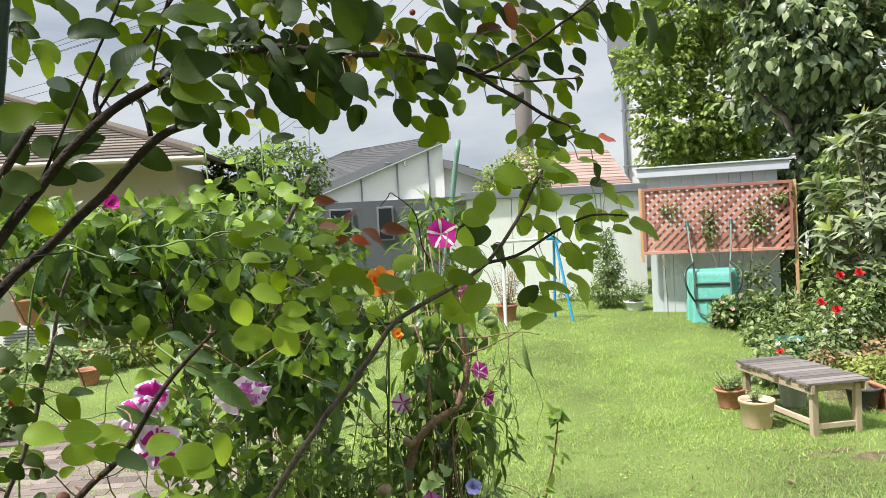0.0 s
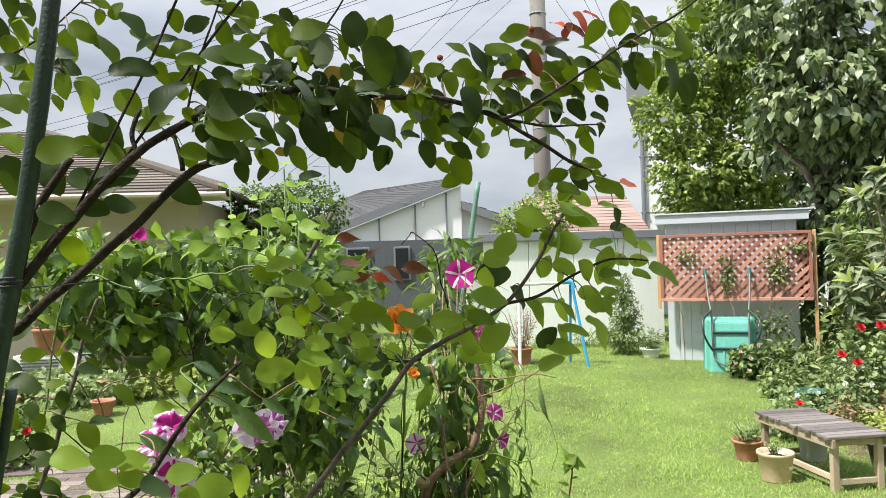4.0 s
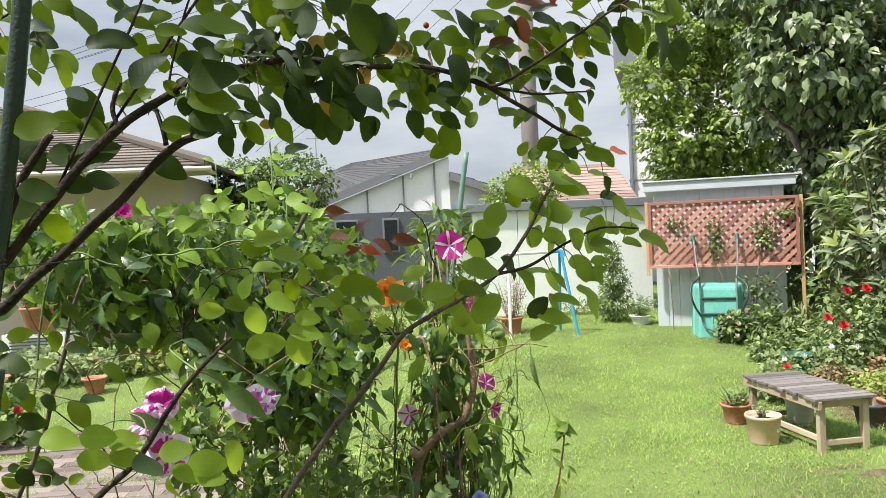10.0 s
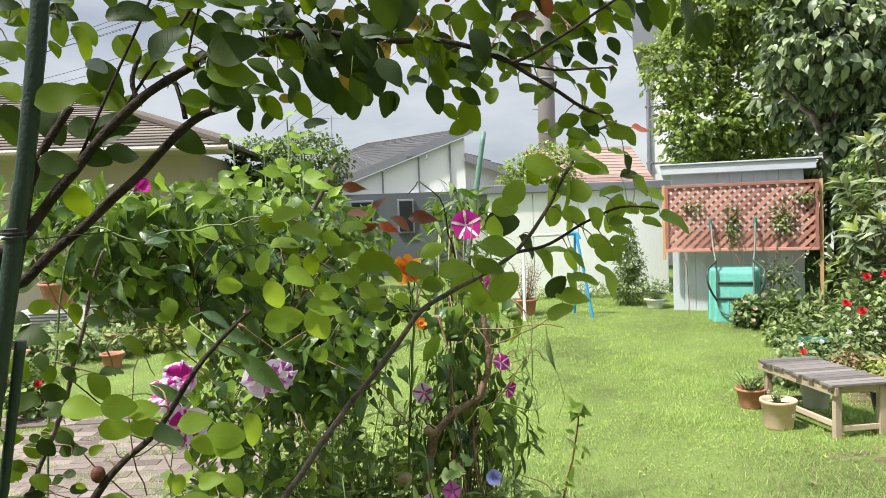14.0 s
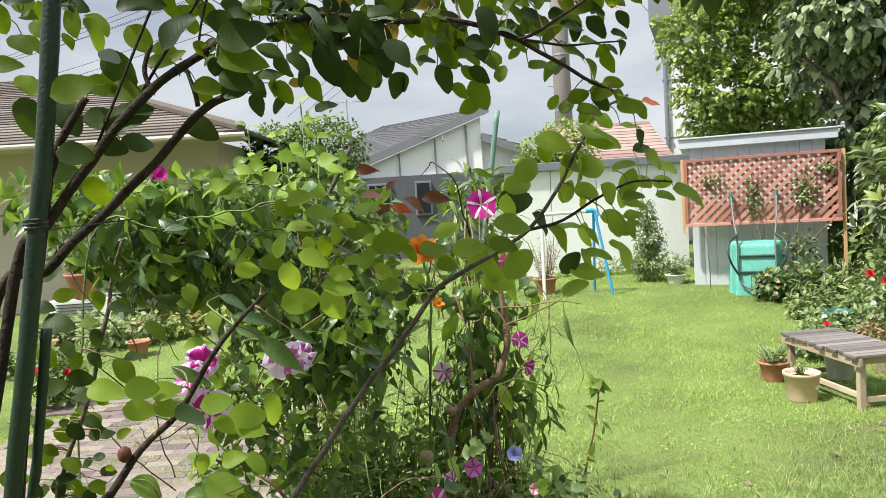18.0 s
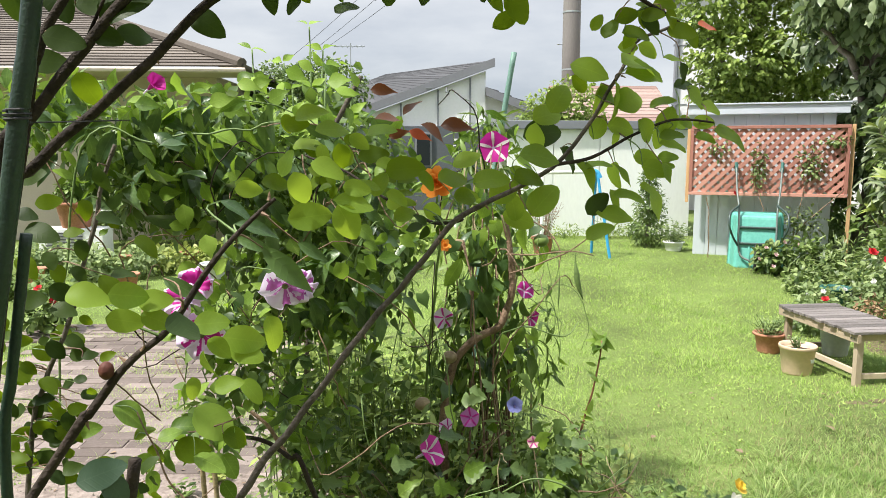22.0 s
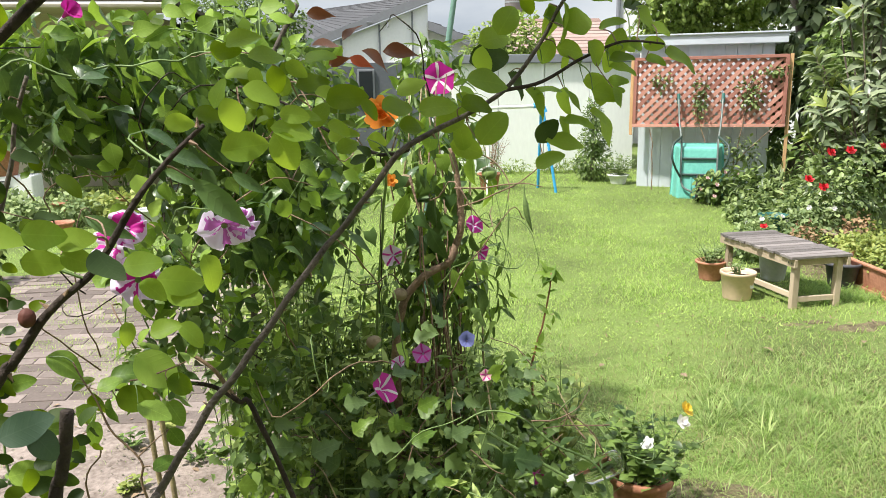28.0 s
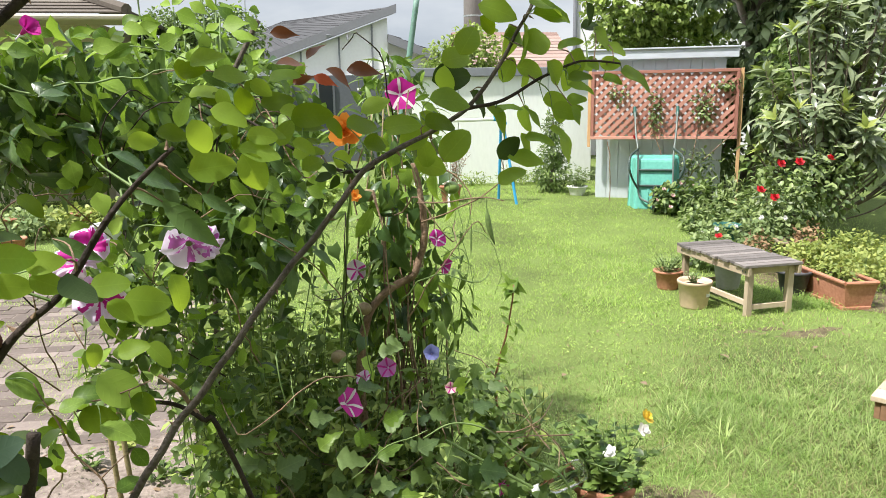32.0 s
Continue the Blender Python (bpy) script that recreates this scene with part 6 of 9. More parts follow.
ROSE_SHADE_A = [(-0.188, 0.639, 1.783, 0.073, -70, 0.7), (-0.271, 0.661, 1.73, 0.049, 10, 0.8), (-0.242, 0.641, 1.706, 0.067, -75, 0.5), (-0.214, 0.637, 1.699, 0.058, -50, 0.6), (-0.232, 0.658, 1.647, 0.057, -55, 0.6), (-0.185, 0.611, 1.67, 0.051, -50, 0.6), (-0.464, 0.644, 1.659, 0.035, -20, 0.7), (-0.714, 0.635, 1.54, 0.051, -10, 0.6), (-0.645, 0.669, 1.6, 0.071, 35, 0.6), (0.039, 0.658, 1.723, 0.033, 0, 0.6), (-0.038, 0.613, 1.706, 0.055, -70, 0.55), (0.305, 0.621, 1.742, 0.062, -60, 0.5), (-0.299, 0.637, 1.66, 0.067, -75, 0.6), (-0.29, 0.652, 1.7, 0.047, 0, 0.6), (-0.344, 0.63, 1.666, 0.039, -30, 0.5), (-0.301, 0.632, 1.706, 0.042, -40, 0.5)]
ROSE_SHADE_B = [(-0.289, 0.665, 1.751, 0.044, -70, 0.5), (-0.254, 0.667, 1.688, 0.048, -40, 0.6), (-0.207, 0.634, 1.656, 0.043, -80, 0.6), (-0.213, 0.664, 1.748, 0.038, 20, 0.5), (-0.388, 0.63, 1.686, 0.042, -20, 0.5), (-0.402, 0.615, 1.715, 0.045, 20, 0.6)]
ROSE_NEAR_TOP = [(-0.431, 0.562, 1.772, 0.055, 0, 0.5), (-0.398, 0.57, 1.774, 0.066, 0, 0.5), (-0.521, 0.584, 1.713, 0.065, 45, 0.55), (-0.444, 0.588, 1.72, 0.057, -10, 0.7), (-0.42, 0.576, 1.699, 0.068, 10, 0.65), (-0.422, 0.576, 1.664, 0.065, 5, 0.6), (-0.681, 0.573, 1.634, 0.059, 20, 0.65), (-0.435, 0.572, 1.633, 0.045, -20, 0.7)]
ROSE_PALE = [(-0.288, 0.681, 1.811, 0.056, -80, 0.75), (-0.118, 0.698, 1.688, 0.051, -40, 0.35), (-0.706, 0.65, 1.805, 0.031, 0, 0.6), (-0.642, 0.627, 1.69, 0.034, -30, 0.5), (-0.36, 0.639, 1.745, 0.046, 5, 0.25), (-0.31, 0.638, 1.735, 0.046, -40, 0.3), (-0.209, 0.649, 1.73, 0.038, 0, 0.3), (0.117, 0.685, 1.825, 0.044, 15, 0.4), (0.275, 0.625, 1.796, 0.038, 5, 0.3), (-0.01, 0.656, 1.705, 0.043, 10, 0.3)]
ROSE_RIGHT_A = [(0.058, 0.725, 1.854, 0.047, 10, 0.75), (0.022, 0.681, 1.812, 0.059, 20, 0.5), (-0.017, 0.665, 1.794, 0.063, -55, 0.4), (-0.043, 0.679, 1.776, 0.045, -10, 0.7), (-0.068, 0.667, 1.753, 0.04, -70, 0.6), (0.085, 0.725, 1.828, 0.043, -10, 0.5), (0.01, 0.674, 1.786, 0.027, 30, 0.4), (0.065, 0.676, 1.794, 0.041, -30, 0.5), (0.135, 0.725, 1.813, 0.061, -5, 0.5), (0.192, 0.725, 1.824, 0.051, 0, 0.35), (0.12, 0.707, 1.781, 0.056, 10, 0.6), (0.183, 0.733, 1.796, 0.051, -10, 0.5), (0.206, 0.665, 1.772, 0.049, -20, 0.55), (0.242, 0.737, 1.813, 0.033, -30, 0.5), (-0.012, 0.706, 1.77, 0.046, -10, 0.5), (0.054, 0.684, 1.758, 0.049, 0, 0.5)]
ROSE_RIGHT_B = [(0.127, 0.726, 1.755, 0.061, -10, 0.7), (0.188, 0.713, 1.762, 0.042, -85, 0.7), (0.161, 0.739, 1.747, 0.043, -20, 0.5), (0.229, 0.669, 1.86, 0.057, -85, 0.7), (0.27, 0.706, 1.88, 0.038, -10, 0.6), (0.284, 0.698, 1.858, 0.05, 45, 0.5), (0.319, 0.712, 1.852, 0.047, 20, 0.7), (0.346, 0.679, 1.821, 0.065, 75, 0.55), (0.318, 0.662, 1.797, 0.041, 20, 0.5), (0.267, 0.704, 1.8, 0.032, 20, 0.8), (0.276, 0.689, 1.771, 0.056, -60, 0.6), (0.396, 0.731, 1.882, 0.052, 0, 0.4), (0.305, 0.697, 1.787, 0.046, -60, 0.5), (0.011, 0.693, 1.757, 0.039, 60, 0.5)]
ROSE_TWIGS_A = [(0.063, 0.751, 1.722, 0.049, -10, 0.6), (0.124, 0.742, 1.723, 0.047, 0, 0.5), (0.174, 0.777, 1.724, 0.049, -50, 0.6), (0.212, 0.763, 1.707, 0.033, -10, 0.5), (0.209, 0.74, 1.676, 0.033, -50, 0.6), (0.15, 0.717, 1.685, 0.046, 0, 0.4), (0.123, 0.748, 1.678, 0.047, -25, 0.4), (-0.071, 0.76, 1.714, 0.043, -60, 0.6), (-0.041, 0.76, 1.69, 0.052, -30, 0.6), (-0.056, 0.779, 1.686, 0.048, -45, 0.5), (-0.021, 0.717, 1.658, 0.042, -10, 0.6), (-0.046, 0.734, 1.645, 0.043, -30, 0.6), (-0.049, 0.734, 1.609, 0.055, -60, 0.92), (0.061, 0.725, 1.656, 0.046, 15, 0.45), (0.179, 0.729, 1.652, 0.043, -80, 0.4), (0.155, 0.738, 1.644, 0.043, -50, 0.4)]
ROSE_TWIGS_B = [(0.191, 0.743, 1.618, 0.037, 0, 0.6), (0.123, 0.721, 1.595, 0.04, 20, 0.8), (0.161, 0.711, 1.594, 0.036, 10, 0.6), (0.164, 0.724, 1.584, 0.036, -40, 0.8), (0.192, 0.711, 1.588, 0.032, -50, 0.6), (0.213, 0.725, 1.574, 0.043, 0, 0.6), (0.15, 0.754, 1.574, 0.048, 0, 0.5), (-0.097, 0.748, 1.723, 0.053, -70, 0.5), (0.029, 0.78, 1.703, 0.042, -20, 0.5), (0.1, 0.745, 1.745, 0.041, 30, 0.6)]
ROSE_OLD = [(-0.257, 0.684, 1.672, 0.037, -85, 0.6), (-0.138, 0.691, 1.761, 0.051, 10, 0.5), (-0.267, 0.698, 1.777, 0.041, 20, 0.6), (-0.192, 0.689, 1.719, 0.029, -70, 0.6), (-0.359, 0.687, 1.64, 0.024, 0, 0.6), (0.184, 0.688, 1.739, 0.022, 0, 0.3)]
ROSE_YOUNG = [(0.123, 0.687, 1.86, 0.032, 20, 0.3), (0.167, 0.696, 1.866, 0.036, -50, 0.5), (0.14, 0.692, 1.846, 0.028, 80, 0.4), (0.185, 0.686, 1.873, 0.032, -10, 0.3), (0.239, 0.685, 1.573, 0.032, -5, 0.4)]
ROSE_BRONZE = [(0.093, 0.681, 1.839, 0.051, 10, 0.5), (0.154, 0.687, 1.847, 0.037, -10, 0.5), (0.08, 0.68, 1.785, 0.041, -80, 0.4), (0.04, 0.683, 1.768, 0.037, 20, 0.5)]
CANE_TIP_A = [(0.099, 0.865, 1.529, 0.069, -15, 0.6), (0.195, 0.882, 1.546, 0.086, 10, 0.45), (0.207, 0.888, 1.523, 0.08, 0, 0.5), (0.186, 0.907, 1.479, 0.076, 20, 0.7), (0.148, 0.922, 1.487, 0.056, 0, 0.6), (0.172, 0.91, 1.43, 0.053, -5, 0.6), (0.209, 0.873, 1.42, 0.054, -45, 0.6), (0.264, 0.932, 1.441, 0.056, 70, 0.75), (0.298, 0.918, 1.439, 0.037, -10, 0.6), (0.322, 0.9, 1.438, 0.039, 5, 0.65), (0.332, 0.911, 1.41, 0.04, -5, 0.45), (0.38, 0.901, 1.414, 0.074, -12, 0.4), (0.254, 0.873, 1.412, 0.045, 10, 0.4), (0.27, 0.911, 1.394, 0.052, -10, 0.35), (0.271, 0.939, 1.373, 0.04, 5, 0.45), (0.225, 0.922, 1.373, 0.049, 0, 0.6)]
CANE_TIP_B = [(0.229, 0.875, 1.352, 0.052, -10, 0.6), (0.25, 0.87, 1.345, 0.041, -50, 0.5), (0.167, 0.934, 1.407, 0.028, -80, 0.6), (0.317, 0.933, 1.485, 0.054, -45, 0.5), (0.269, 0.92, 1.554, 0.042, -5, 0.3), (0.182, 0.921, 1.575, 0.037, 0, 0.7), (0.204, 0.871, 1.562, 0.041, -30, 0.7), (0.131, 0.925, 1.36, 0.054, 20, 0.2), (0.171, 0.875, 1.343, 0.052, -40, 0.3), (0.18, 0.872, 1.304, 0.056, 0, 0.3), (0.16, 0.893, 1.269, 0.068, 0, 0.4), (0.045, 0.86, 1.479, 0.062, 60, 0.7), (0.25, 0.928, 1.477, 0.047, 30, 0.3)]
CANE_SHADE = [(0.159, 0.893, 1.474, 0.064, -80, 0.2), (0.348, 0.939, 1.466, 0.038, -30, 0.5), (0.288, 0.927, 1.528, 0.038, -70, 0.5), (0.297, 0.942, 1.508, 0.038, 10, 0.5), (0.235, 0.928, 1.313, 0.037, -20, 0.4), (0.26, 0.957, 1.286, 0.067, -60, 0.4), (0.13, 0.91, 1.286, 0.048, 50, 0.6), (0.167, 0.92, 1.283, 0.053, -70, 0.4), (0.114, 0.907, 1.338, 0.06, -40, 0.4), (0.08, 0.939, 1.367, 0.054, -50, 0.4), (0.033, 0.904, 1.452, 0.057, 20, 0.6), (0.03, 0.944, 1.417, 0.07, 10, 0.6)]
CANE_MIDDLE_A = [(0.007, 0.819, 1.377, 0.067, 0, 0.5), (0.016, 0.834, 1.299, 0.067, 50, 0.6), (-0.053, 0.854, 1.312, 0.053, 30, 0.7), (-0.01, 0.823, 1.34, 0.056, 10, 0.5), (-0.08, 0.83, 1.337, 0.056, 20, 0.5), (-0.118, 0.894, 1.301, 0.047, 10, 0.6), (-0.231, 0.847, 1.353, 0.061, 10, 0.6), (-0.145, 0.832, 1.335, 0.056, 5, 0.5), (-0.275, 0.895, 1.422, 0.047, 20, 0.4), (-0.313, 0.868, 1.4, 0.035, -30, 0.7), (-0.265, 0.873, 1.361, 0.035, 0, 0.5), (-0.289, 0.899, 1.377, 0.052, 10, 0.5), (-0.232, 0.881, 1.269, 0.04, 30, 0.6), (-0.181, 0.837, 1.277, 0.039, -20, 0.7), (-0.353, 0.811, 1.422, 0.053, 10, 0.5), (-0.425, 0.865, 1.43, 0.039, 10, 0.7)]
CANE_MIDDLE_B = [(-0.337, 0.881, 1.375, 0.036, 80, 0.5), (-0.409, 0.891, 1.395, 0.051, 10, 0.35), (-0.437, 0.829, 1.362, 0.045, 70, 0.5), (-0.464, 0.873, 1.327, 0.046, 0, 0.5), (-0.521, 0.904, 1.313, 0.043, 0, 0.7), (-0.189, 0.836, 1.332, 0.039, -30, 0.5), (-0.244, 0.839, 1.302, 0.037, -20, 0.5), (-0.298, 0.853, 1.325, 0.039, 10, 0.4)]
ROUND_LEAVES = [(-0.353, 0.463, 1.335, 0.039, -70, 0.9), (-0.344, 0.48, 1.299, 0.05, 10, 0.75), (-0.301, 0.464, 1.375, 0.03, -80, 0.8), (-0.326, 0.476, 1.377, 0.024, -80, 0.9), (-0.283, 0.466, 1.336, 0.03, 0, 0.6), (-0.285, 0.459, 1.319, 0.044, -5, 0.45), (-0.293, 0.452, 1.293, 0.044, -60, 0.8), (-0.317, 0.454, 1.359, 0.039, -20, 0.5)]
RED_SHOOT = [(-0.278, 1.011, 1.504, 0.051, 0, 0.45), (-0.263, 0.987, 1.452, 0.067, 15, 0.3), (-0.221, 0.986, 1.471, 0.05, 50, 0.3), (-0.133, 0.989, 1.436, 0.067, 5, 0.4), (-0.175, 1.007, 1.426, 0.061, -20, 0.3), (-0.248, 0.995, 1.418, 0.043, 20, 0.6), (-0.205, 0.988, 1.416, 0.048, -20, 0.5)]
NEAR_GREEN = [(-0.538, 0.267, 1.238, 0.036, 0, 0.5), (-0.493, 0.262, 1.238, 0.034, -5, 0.65), (-0.472, 0.269, 1.232, 0.029, 10, 0.6), (-0.504, 0.276, 1.209, 0.033, -10, 0.8), (-0.469, 0.269, 1.212, 0.029, -20, 0.6)]
NEAR_SHADE = [(-0.42, 0.199, 1.217, 0.037, -80, 0.85), (-0.499, 0.191, 1.084, 0.038, 20, 0.6), (-0.487, 0.196, 1.065, 0.029, -50, 0.5)]
NEAR_GREY = [(-0.353, 0.353, 1.25, 0.065, -42, 0.38), (-0.385, 0.352, 1.299, 0.042, -5, 0.25), (-0.413, 0.385, 1.316, 0.04, -22, 0.2), (-0.479, 0.379, 1.224, 0.047, -25, 0.45), (-0.397, 0.383, 1.276, 0.036, -15, 0.3), (-0.324, 0.355, 1.27, 0.035, -30, 0.4)]
CORNER = [(-0.463, 0.437, 1.169, 0.039, 5, 0.55), (-0.435, 0.491, 1.134, 0.05, -10, 0.6), (-0.456, 0.443, 1.137, 0.03, -30, 0.5), (-0.434, 0.493, 1.115, 0.042, -20, 0.5), (-0.487, 0.496, 1.095, 0.041, -80, 0.4), (-0.435, 0.401, 1.101, 0.032, 20, 0.5), (-0.49, 0.443, 1.083, 0.025, -80, 0.5), (-0.39, 0.458, 1.15, 0.042, -70, 0.4), (-0.414, 0.435, 1.082, 0.033, -40, 0.4)]
LOW_LEFT_A = [(-0.746, 0.805, 1.333, 0.05, -80, 0.6), (-0.775, 0.803, 1.284, 0.037, -70, 0.5), (-0.731, 0.788, 1.268, 0.043, -10, 0.4), (-0.659, 0.763, 1.228, 0.046, -30, 0.35), (-0.735, 0.848, 1.163, 0.045, 5, 0.35), (-0.77, 0.88, 1.131, 0.067, -50, 0.35), (-0.768, 0.765, 1.219, 0.036, -70, 0.5), (-0.889, 0.863, 1.239, 0.064, 0, 0.5), (-0.848, 0.825, 1.295, 0.044, 10, 0.7), (-0.804, 0.762, 1.147, 0.046, -20, 0.7), (-0.856, 0.768, 1.133, 0.05, 10, 0.6), (-0.892, 0.823, 1.183, 0.048, -40, 0.5), (-0.785, 0.773, 1.248, 0.034, 20, 0.5), (-0.837, 0.796, 1.196, 0.037, -60, 0.5), (-0.86, 0.793, 1.341, 0.051, 20, 0.6), (-0.916, 0.876, 1.27, 0.043, -10, 0.5)]
LOW_LEFT_B = [(-0.798, 0.816, 1.169, 0.037, -40, 0.4)]
LOW_FAR = [(-0.939, 0.794, 1.054, 0.042, -30, 0.5), (-0.956, 0.873, 0.985, 0.049, 10, 0.5), (-1.007, 0.876, 0.93, 0.056, -20, 0.6), (-0.892, 0.846, 0.934, 0.039, 20, 0.5), (-0.811, 0.776, 1.115, 0.046, -10, 0.5), (-0.86, 0.867, 1.161, 0.04, -70, 0.5)]
SPRIG_LEAF_A = [(-0.756, 0.894, 0.888, 0.061, -25, 0.35), (-0.664, 0.929, 0.85, 0.053, 10, 0.45), (-0.606, 0.922, 0.857, 0.082, -40, 0.6), (-0.649, 0.915, 0.806, 0.065, 0, 0.7), (-0.72, 0.927, 0.789, 0.048, -80, 0.6), (-0.698, 0.931, 0.775, 0.045, -80, 0.5), (-0.61, 0.896, 0.79, 0.058, -15, 0.3), (-0.73, 0.898, 0.786, 0.043, -50, 0.5), (-0.705, 0.86, 0.764, 0.042, -70, 0.35), (-0.754, 0.887, 0.721, 0.043, -60, 0.5), (-0.858, 0.939, 0.839, 0.044, 10, 0.6), (-0.675, 0.872, 0.854, 0.04, 20, 0.4), (-0.564, 0.925, 0.825, 0.053, -30, 0.5), (-0.581, 0.931, 0.766, 0.047, -50, 0.5), (-0.789, 0.87, 0.777, 0.046, -20, 0.5), (-0.865, 0.926, 0.663, 0.059, 10, 0.6)]
SPRIG_LEAF_B = [(-0.822, 0.916, 0.654, 0.053, -40, 0.5), (-0.753, 0.948, 0.828, 0.038, 30, 0.4), (-0.598, 0.889, 0.685, 0.042, 20, 0.5), (-0.584, 0.926, 0.717, 0.039, -60, 0.6)]
VINE_FRONT_A = [(-0.646, 1.335, 1.481, 0.078, -20, 0.6), (-0.66, 1.261, 1.502, 0.064, 20, 0.6), (-0.481, 1.236, 1.555, 0.061, -20, 0.5), (-0.389, 1.259, 1.545, 0.067, 10, 0.5), (-0.381, 1.304, 1.526, 0.06, -10, 0.4), (-0.525, 1.241, 1.509, 0.061, 30, 0.6), (-0.51, 1.337, 1.475, 0.079, 10, 0.4), (-0.594, 1.247, 1.534, 0.058, 0, 0.5), (-0.576, 1.322, 1.543, 0.055, -60, 0.5), (-0.648, 1.251, 1.419, 0.086, -10, 0.3), (-0.831, 1.281, 1.49, 0.073, 0, 0.5), (-0.903, 1.34, 1.465, 0.063, -30, 0.7), (-0.702, 1.278, 1.281, 0.064, -60, 0.5), (-0.805, 1.3, 1.284, 0.059, 10, 0.7), (-0.844, 1.255, 1.277, 0.055, -70, 0.5), (-0.758, 1.275, 1.228, 0.07, -80, 0.6)]
VINE_FRONT_B = [(-0.687, 1.21, 1.166, 0.067, -70, 0.5), (-0.753, 1.283, 1.101, 0.078, 10, 0.5), (-0.683, 1.272, 1.057, 0.061, -60, 0.5), (-0.328, 1.248, 1.194, 0.061, -30, 0.5), (-0.274, 1.228, 1.139, 0.063, 10, 0.5), (-0.318, 1.255, 1.122, 0.056, -40, 0.5), (-0.232, 1.247, 1.174, 0.056, -20, 0.5), (-0.389, 1.258, 1.098, 0.064, -60, 0.6), (-0.357, 1.329, 1.024, 0.064, -80, 0.5), (-0.285, 1.343, 1.038, 0.059, -70, 0.4), (-0.456, 1.346, 1.114, 0.067, -10, 0.5), (-0.629, 1.267, 1.319, 0.059, -30, 0.5), (-0.589, 1.344, 1.347, 0.061, -70, 0.4), (-0.675, 1.294, 1.376, 0.071, -60, 0.4)]
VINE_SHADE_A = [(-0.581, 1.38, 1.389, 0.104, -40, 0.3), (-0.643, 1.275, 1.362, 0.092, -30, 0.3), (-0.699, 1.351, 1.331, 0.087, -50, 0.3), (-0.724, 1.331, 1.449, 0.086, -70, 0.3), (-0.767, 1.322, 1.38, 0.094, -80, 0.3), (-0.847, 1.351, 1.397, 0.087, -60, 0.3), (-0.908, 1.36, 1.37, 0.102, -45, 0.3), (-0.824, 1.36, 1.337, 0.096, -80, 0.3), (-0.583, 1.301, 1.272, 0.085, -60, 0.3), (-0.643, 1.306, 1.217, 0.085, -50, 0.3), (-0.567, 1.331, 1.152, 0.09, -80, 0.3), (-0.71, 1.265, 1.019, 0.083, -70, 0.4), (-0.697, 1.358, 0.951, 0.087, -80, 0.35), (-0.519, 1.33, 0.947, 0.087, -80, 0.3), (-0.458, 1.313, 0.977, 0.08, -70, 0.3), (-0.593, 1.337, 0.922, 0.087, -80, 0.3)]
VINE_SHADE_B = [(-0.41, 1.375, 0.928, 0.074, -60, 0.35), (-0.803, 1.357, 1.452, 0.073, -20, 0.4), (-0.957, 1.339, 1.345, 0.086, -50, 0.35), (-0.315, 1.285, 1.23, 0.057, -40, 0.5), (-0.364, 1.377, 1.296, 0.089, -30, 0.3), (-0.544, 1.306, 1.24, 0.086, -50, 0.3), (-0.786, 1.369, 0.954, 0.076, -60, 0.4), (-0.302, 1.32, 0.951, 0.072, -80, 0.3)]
VINE_LOW_A = [(-0.446, 1.378, 0.458, 0.094, 5, 0.5), (-0.333, 1.412, 0.432, 0.1, 15, 0.55), (-0.178, 1.279, 0.495, 0.085, -5, 0.5), (-0.139, 1.317, 0.527, 0.072, -20, 0.6), (-0.25, 1.298, 0.605, 0.065, 10, 0.5), (-0.085, 1.277, 0.512, 0.071, 30, 0.5), (-0.065, 1.325, 0.581, 0.066, 20, 0.6), (-0.116, 1.416, 0.632, 0.09, 0, 0.3), (-0.076, 1.31, 0.768, 0.064, 20, 0.5), (0.104, 1.288, 0.661, 0.06, -70, 0.6), (0.111, 1.421, 0.409, 0.087, -10, 0.5), (0.206, 1.349, 0.389, 0.1, -15, 0.5), (0.024, 1.345, 0.486, 0.068, 20, 0.5), (0.011, 1.38, 0.371, 0.076, -30, 0.6), (-0.53, 1.401, 0.339, 0.09, -10, 0.6), (-0.1, 1.306, 0.404, 0.073, -10, 0.5)]
VINE_LOW_B = [(0.165, 1.302, 0.605, 0.066, 20, 0.4), (0.099, 1.338, 0.748, 0.086, -80, 0.3), (0.063, 1.406, 0.536, 0.064, -20, 0.5), (0.158, 1.418, 0.491, 0.065, 10, 0.5), (0.333, 1.3, 0.323, 0.069, 0, 0.6), (0.278, 1.38, 0.299, 0.078, -30, 0.6), (-0.039, 1.341, 0.348, 0.075, 10, 0.5), (-0.217, 1.41, 0.323, 0.071, -20, 0.5)]
LOW_BUSH_A = [(-0.875, 0.835, 0.867, 0.04, -35, 0.52), (-0.938, 0.83, 1.058, 0.032, 15, 0.36), (-0.887, 0.833, 0.884, 0.044, -20, 0.72), (-0.854, 0.848, 0.783, 0.041, -20, 0.63), (-0.896, 0.865, 1.014, 0.046, -35, 0.45), (-0.963, 0.897, 0.957, 0.038, -35, 0.39), (-0.861, 0.843, 0.906, 0.035, -35, 0.58), (-0.838, 0.824, 0.898, 0.043, -80, 0.58), (-0.917, 0.855, 0.983, 0.034, -80, 0.38), (-0.84, 0.854, 0.862, 0.037, -80, 0.65), (-0.858, 0.845, 0.867, 0.043, -50, 0.57), (-0.821, 0.817, 0.925, 0.036, 15, 0.74), (-0.947, 0.878, 0.856, 0.044, 15, 0.72), (-0.931, 0.833, 0.806, 0.034, -20, 0.39), (-0.928, 0.823, 0.917, 0.049, 200, 0.48), (-0.908, 0.851, 0.913, 0.046, -80, 0.64)]
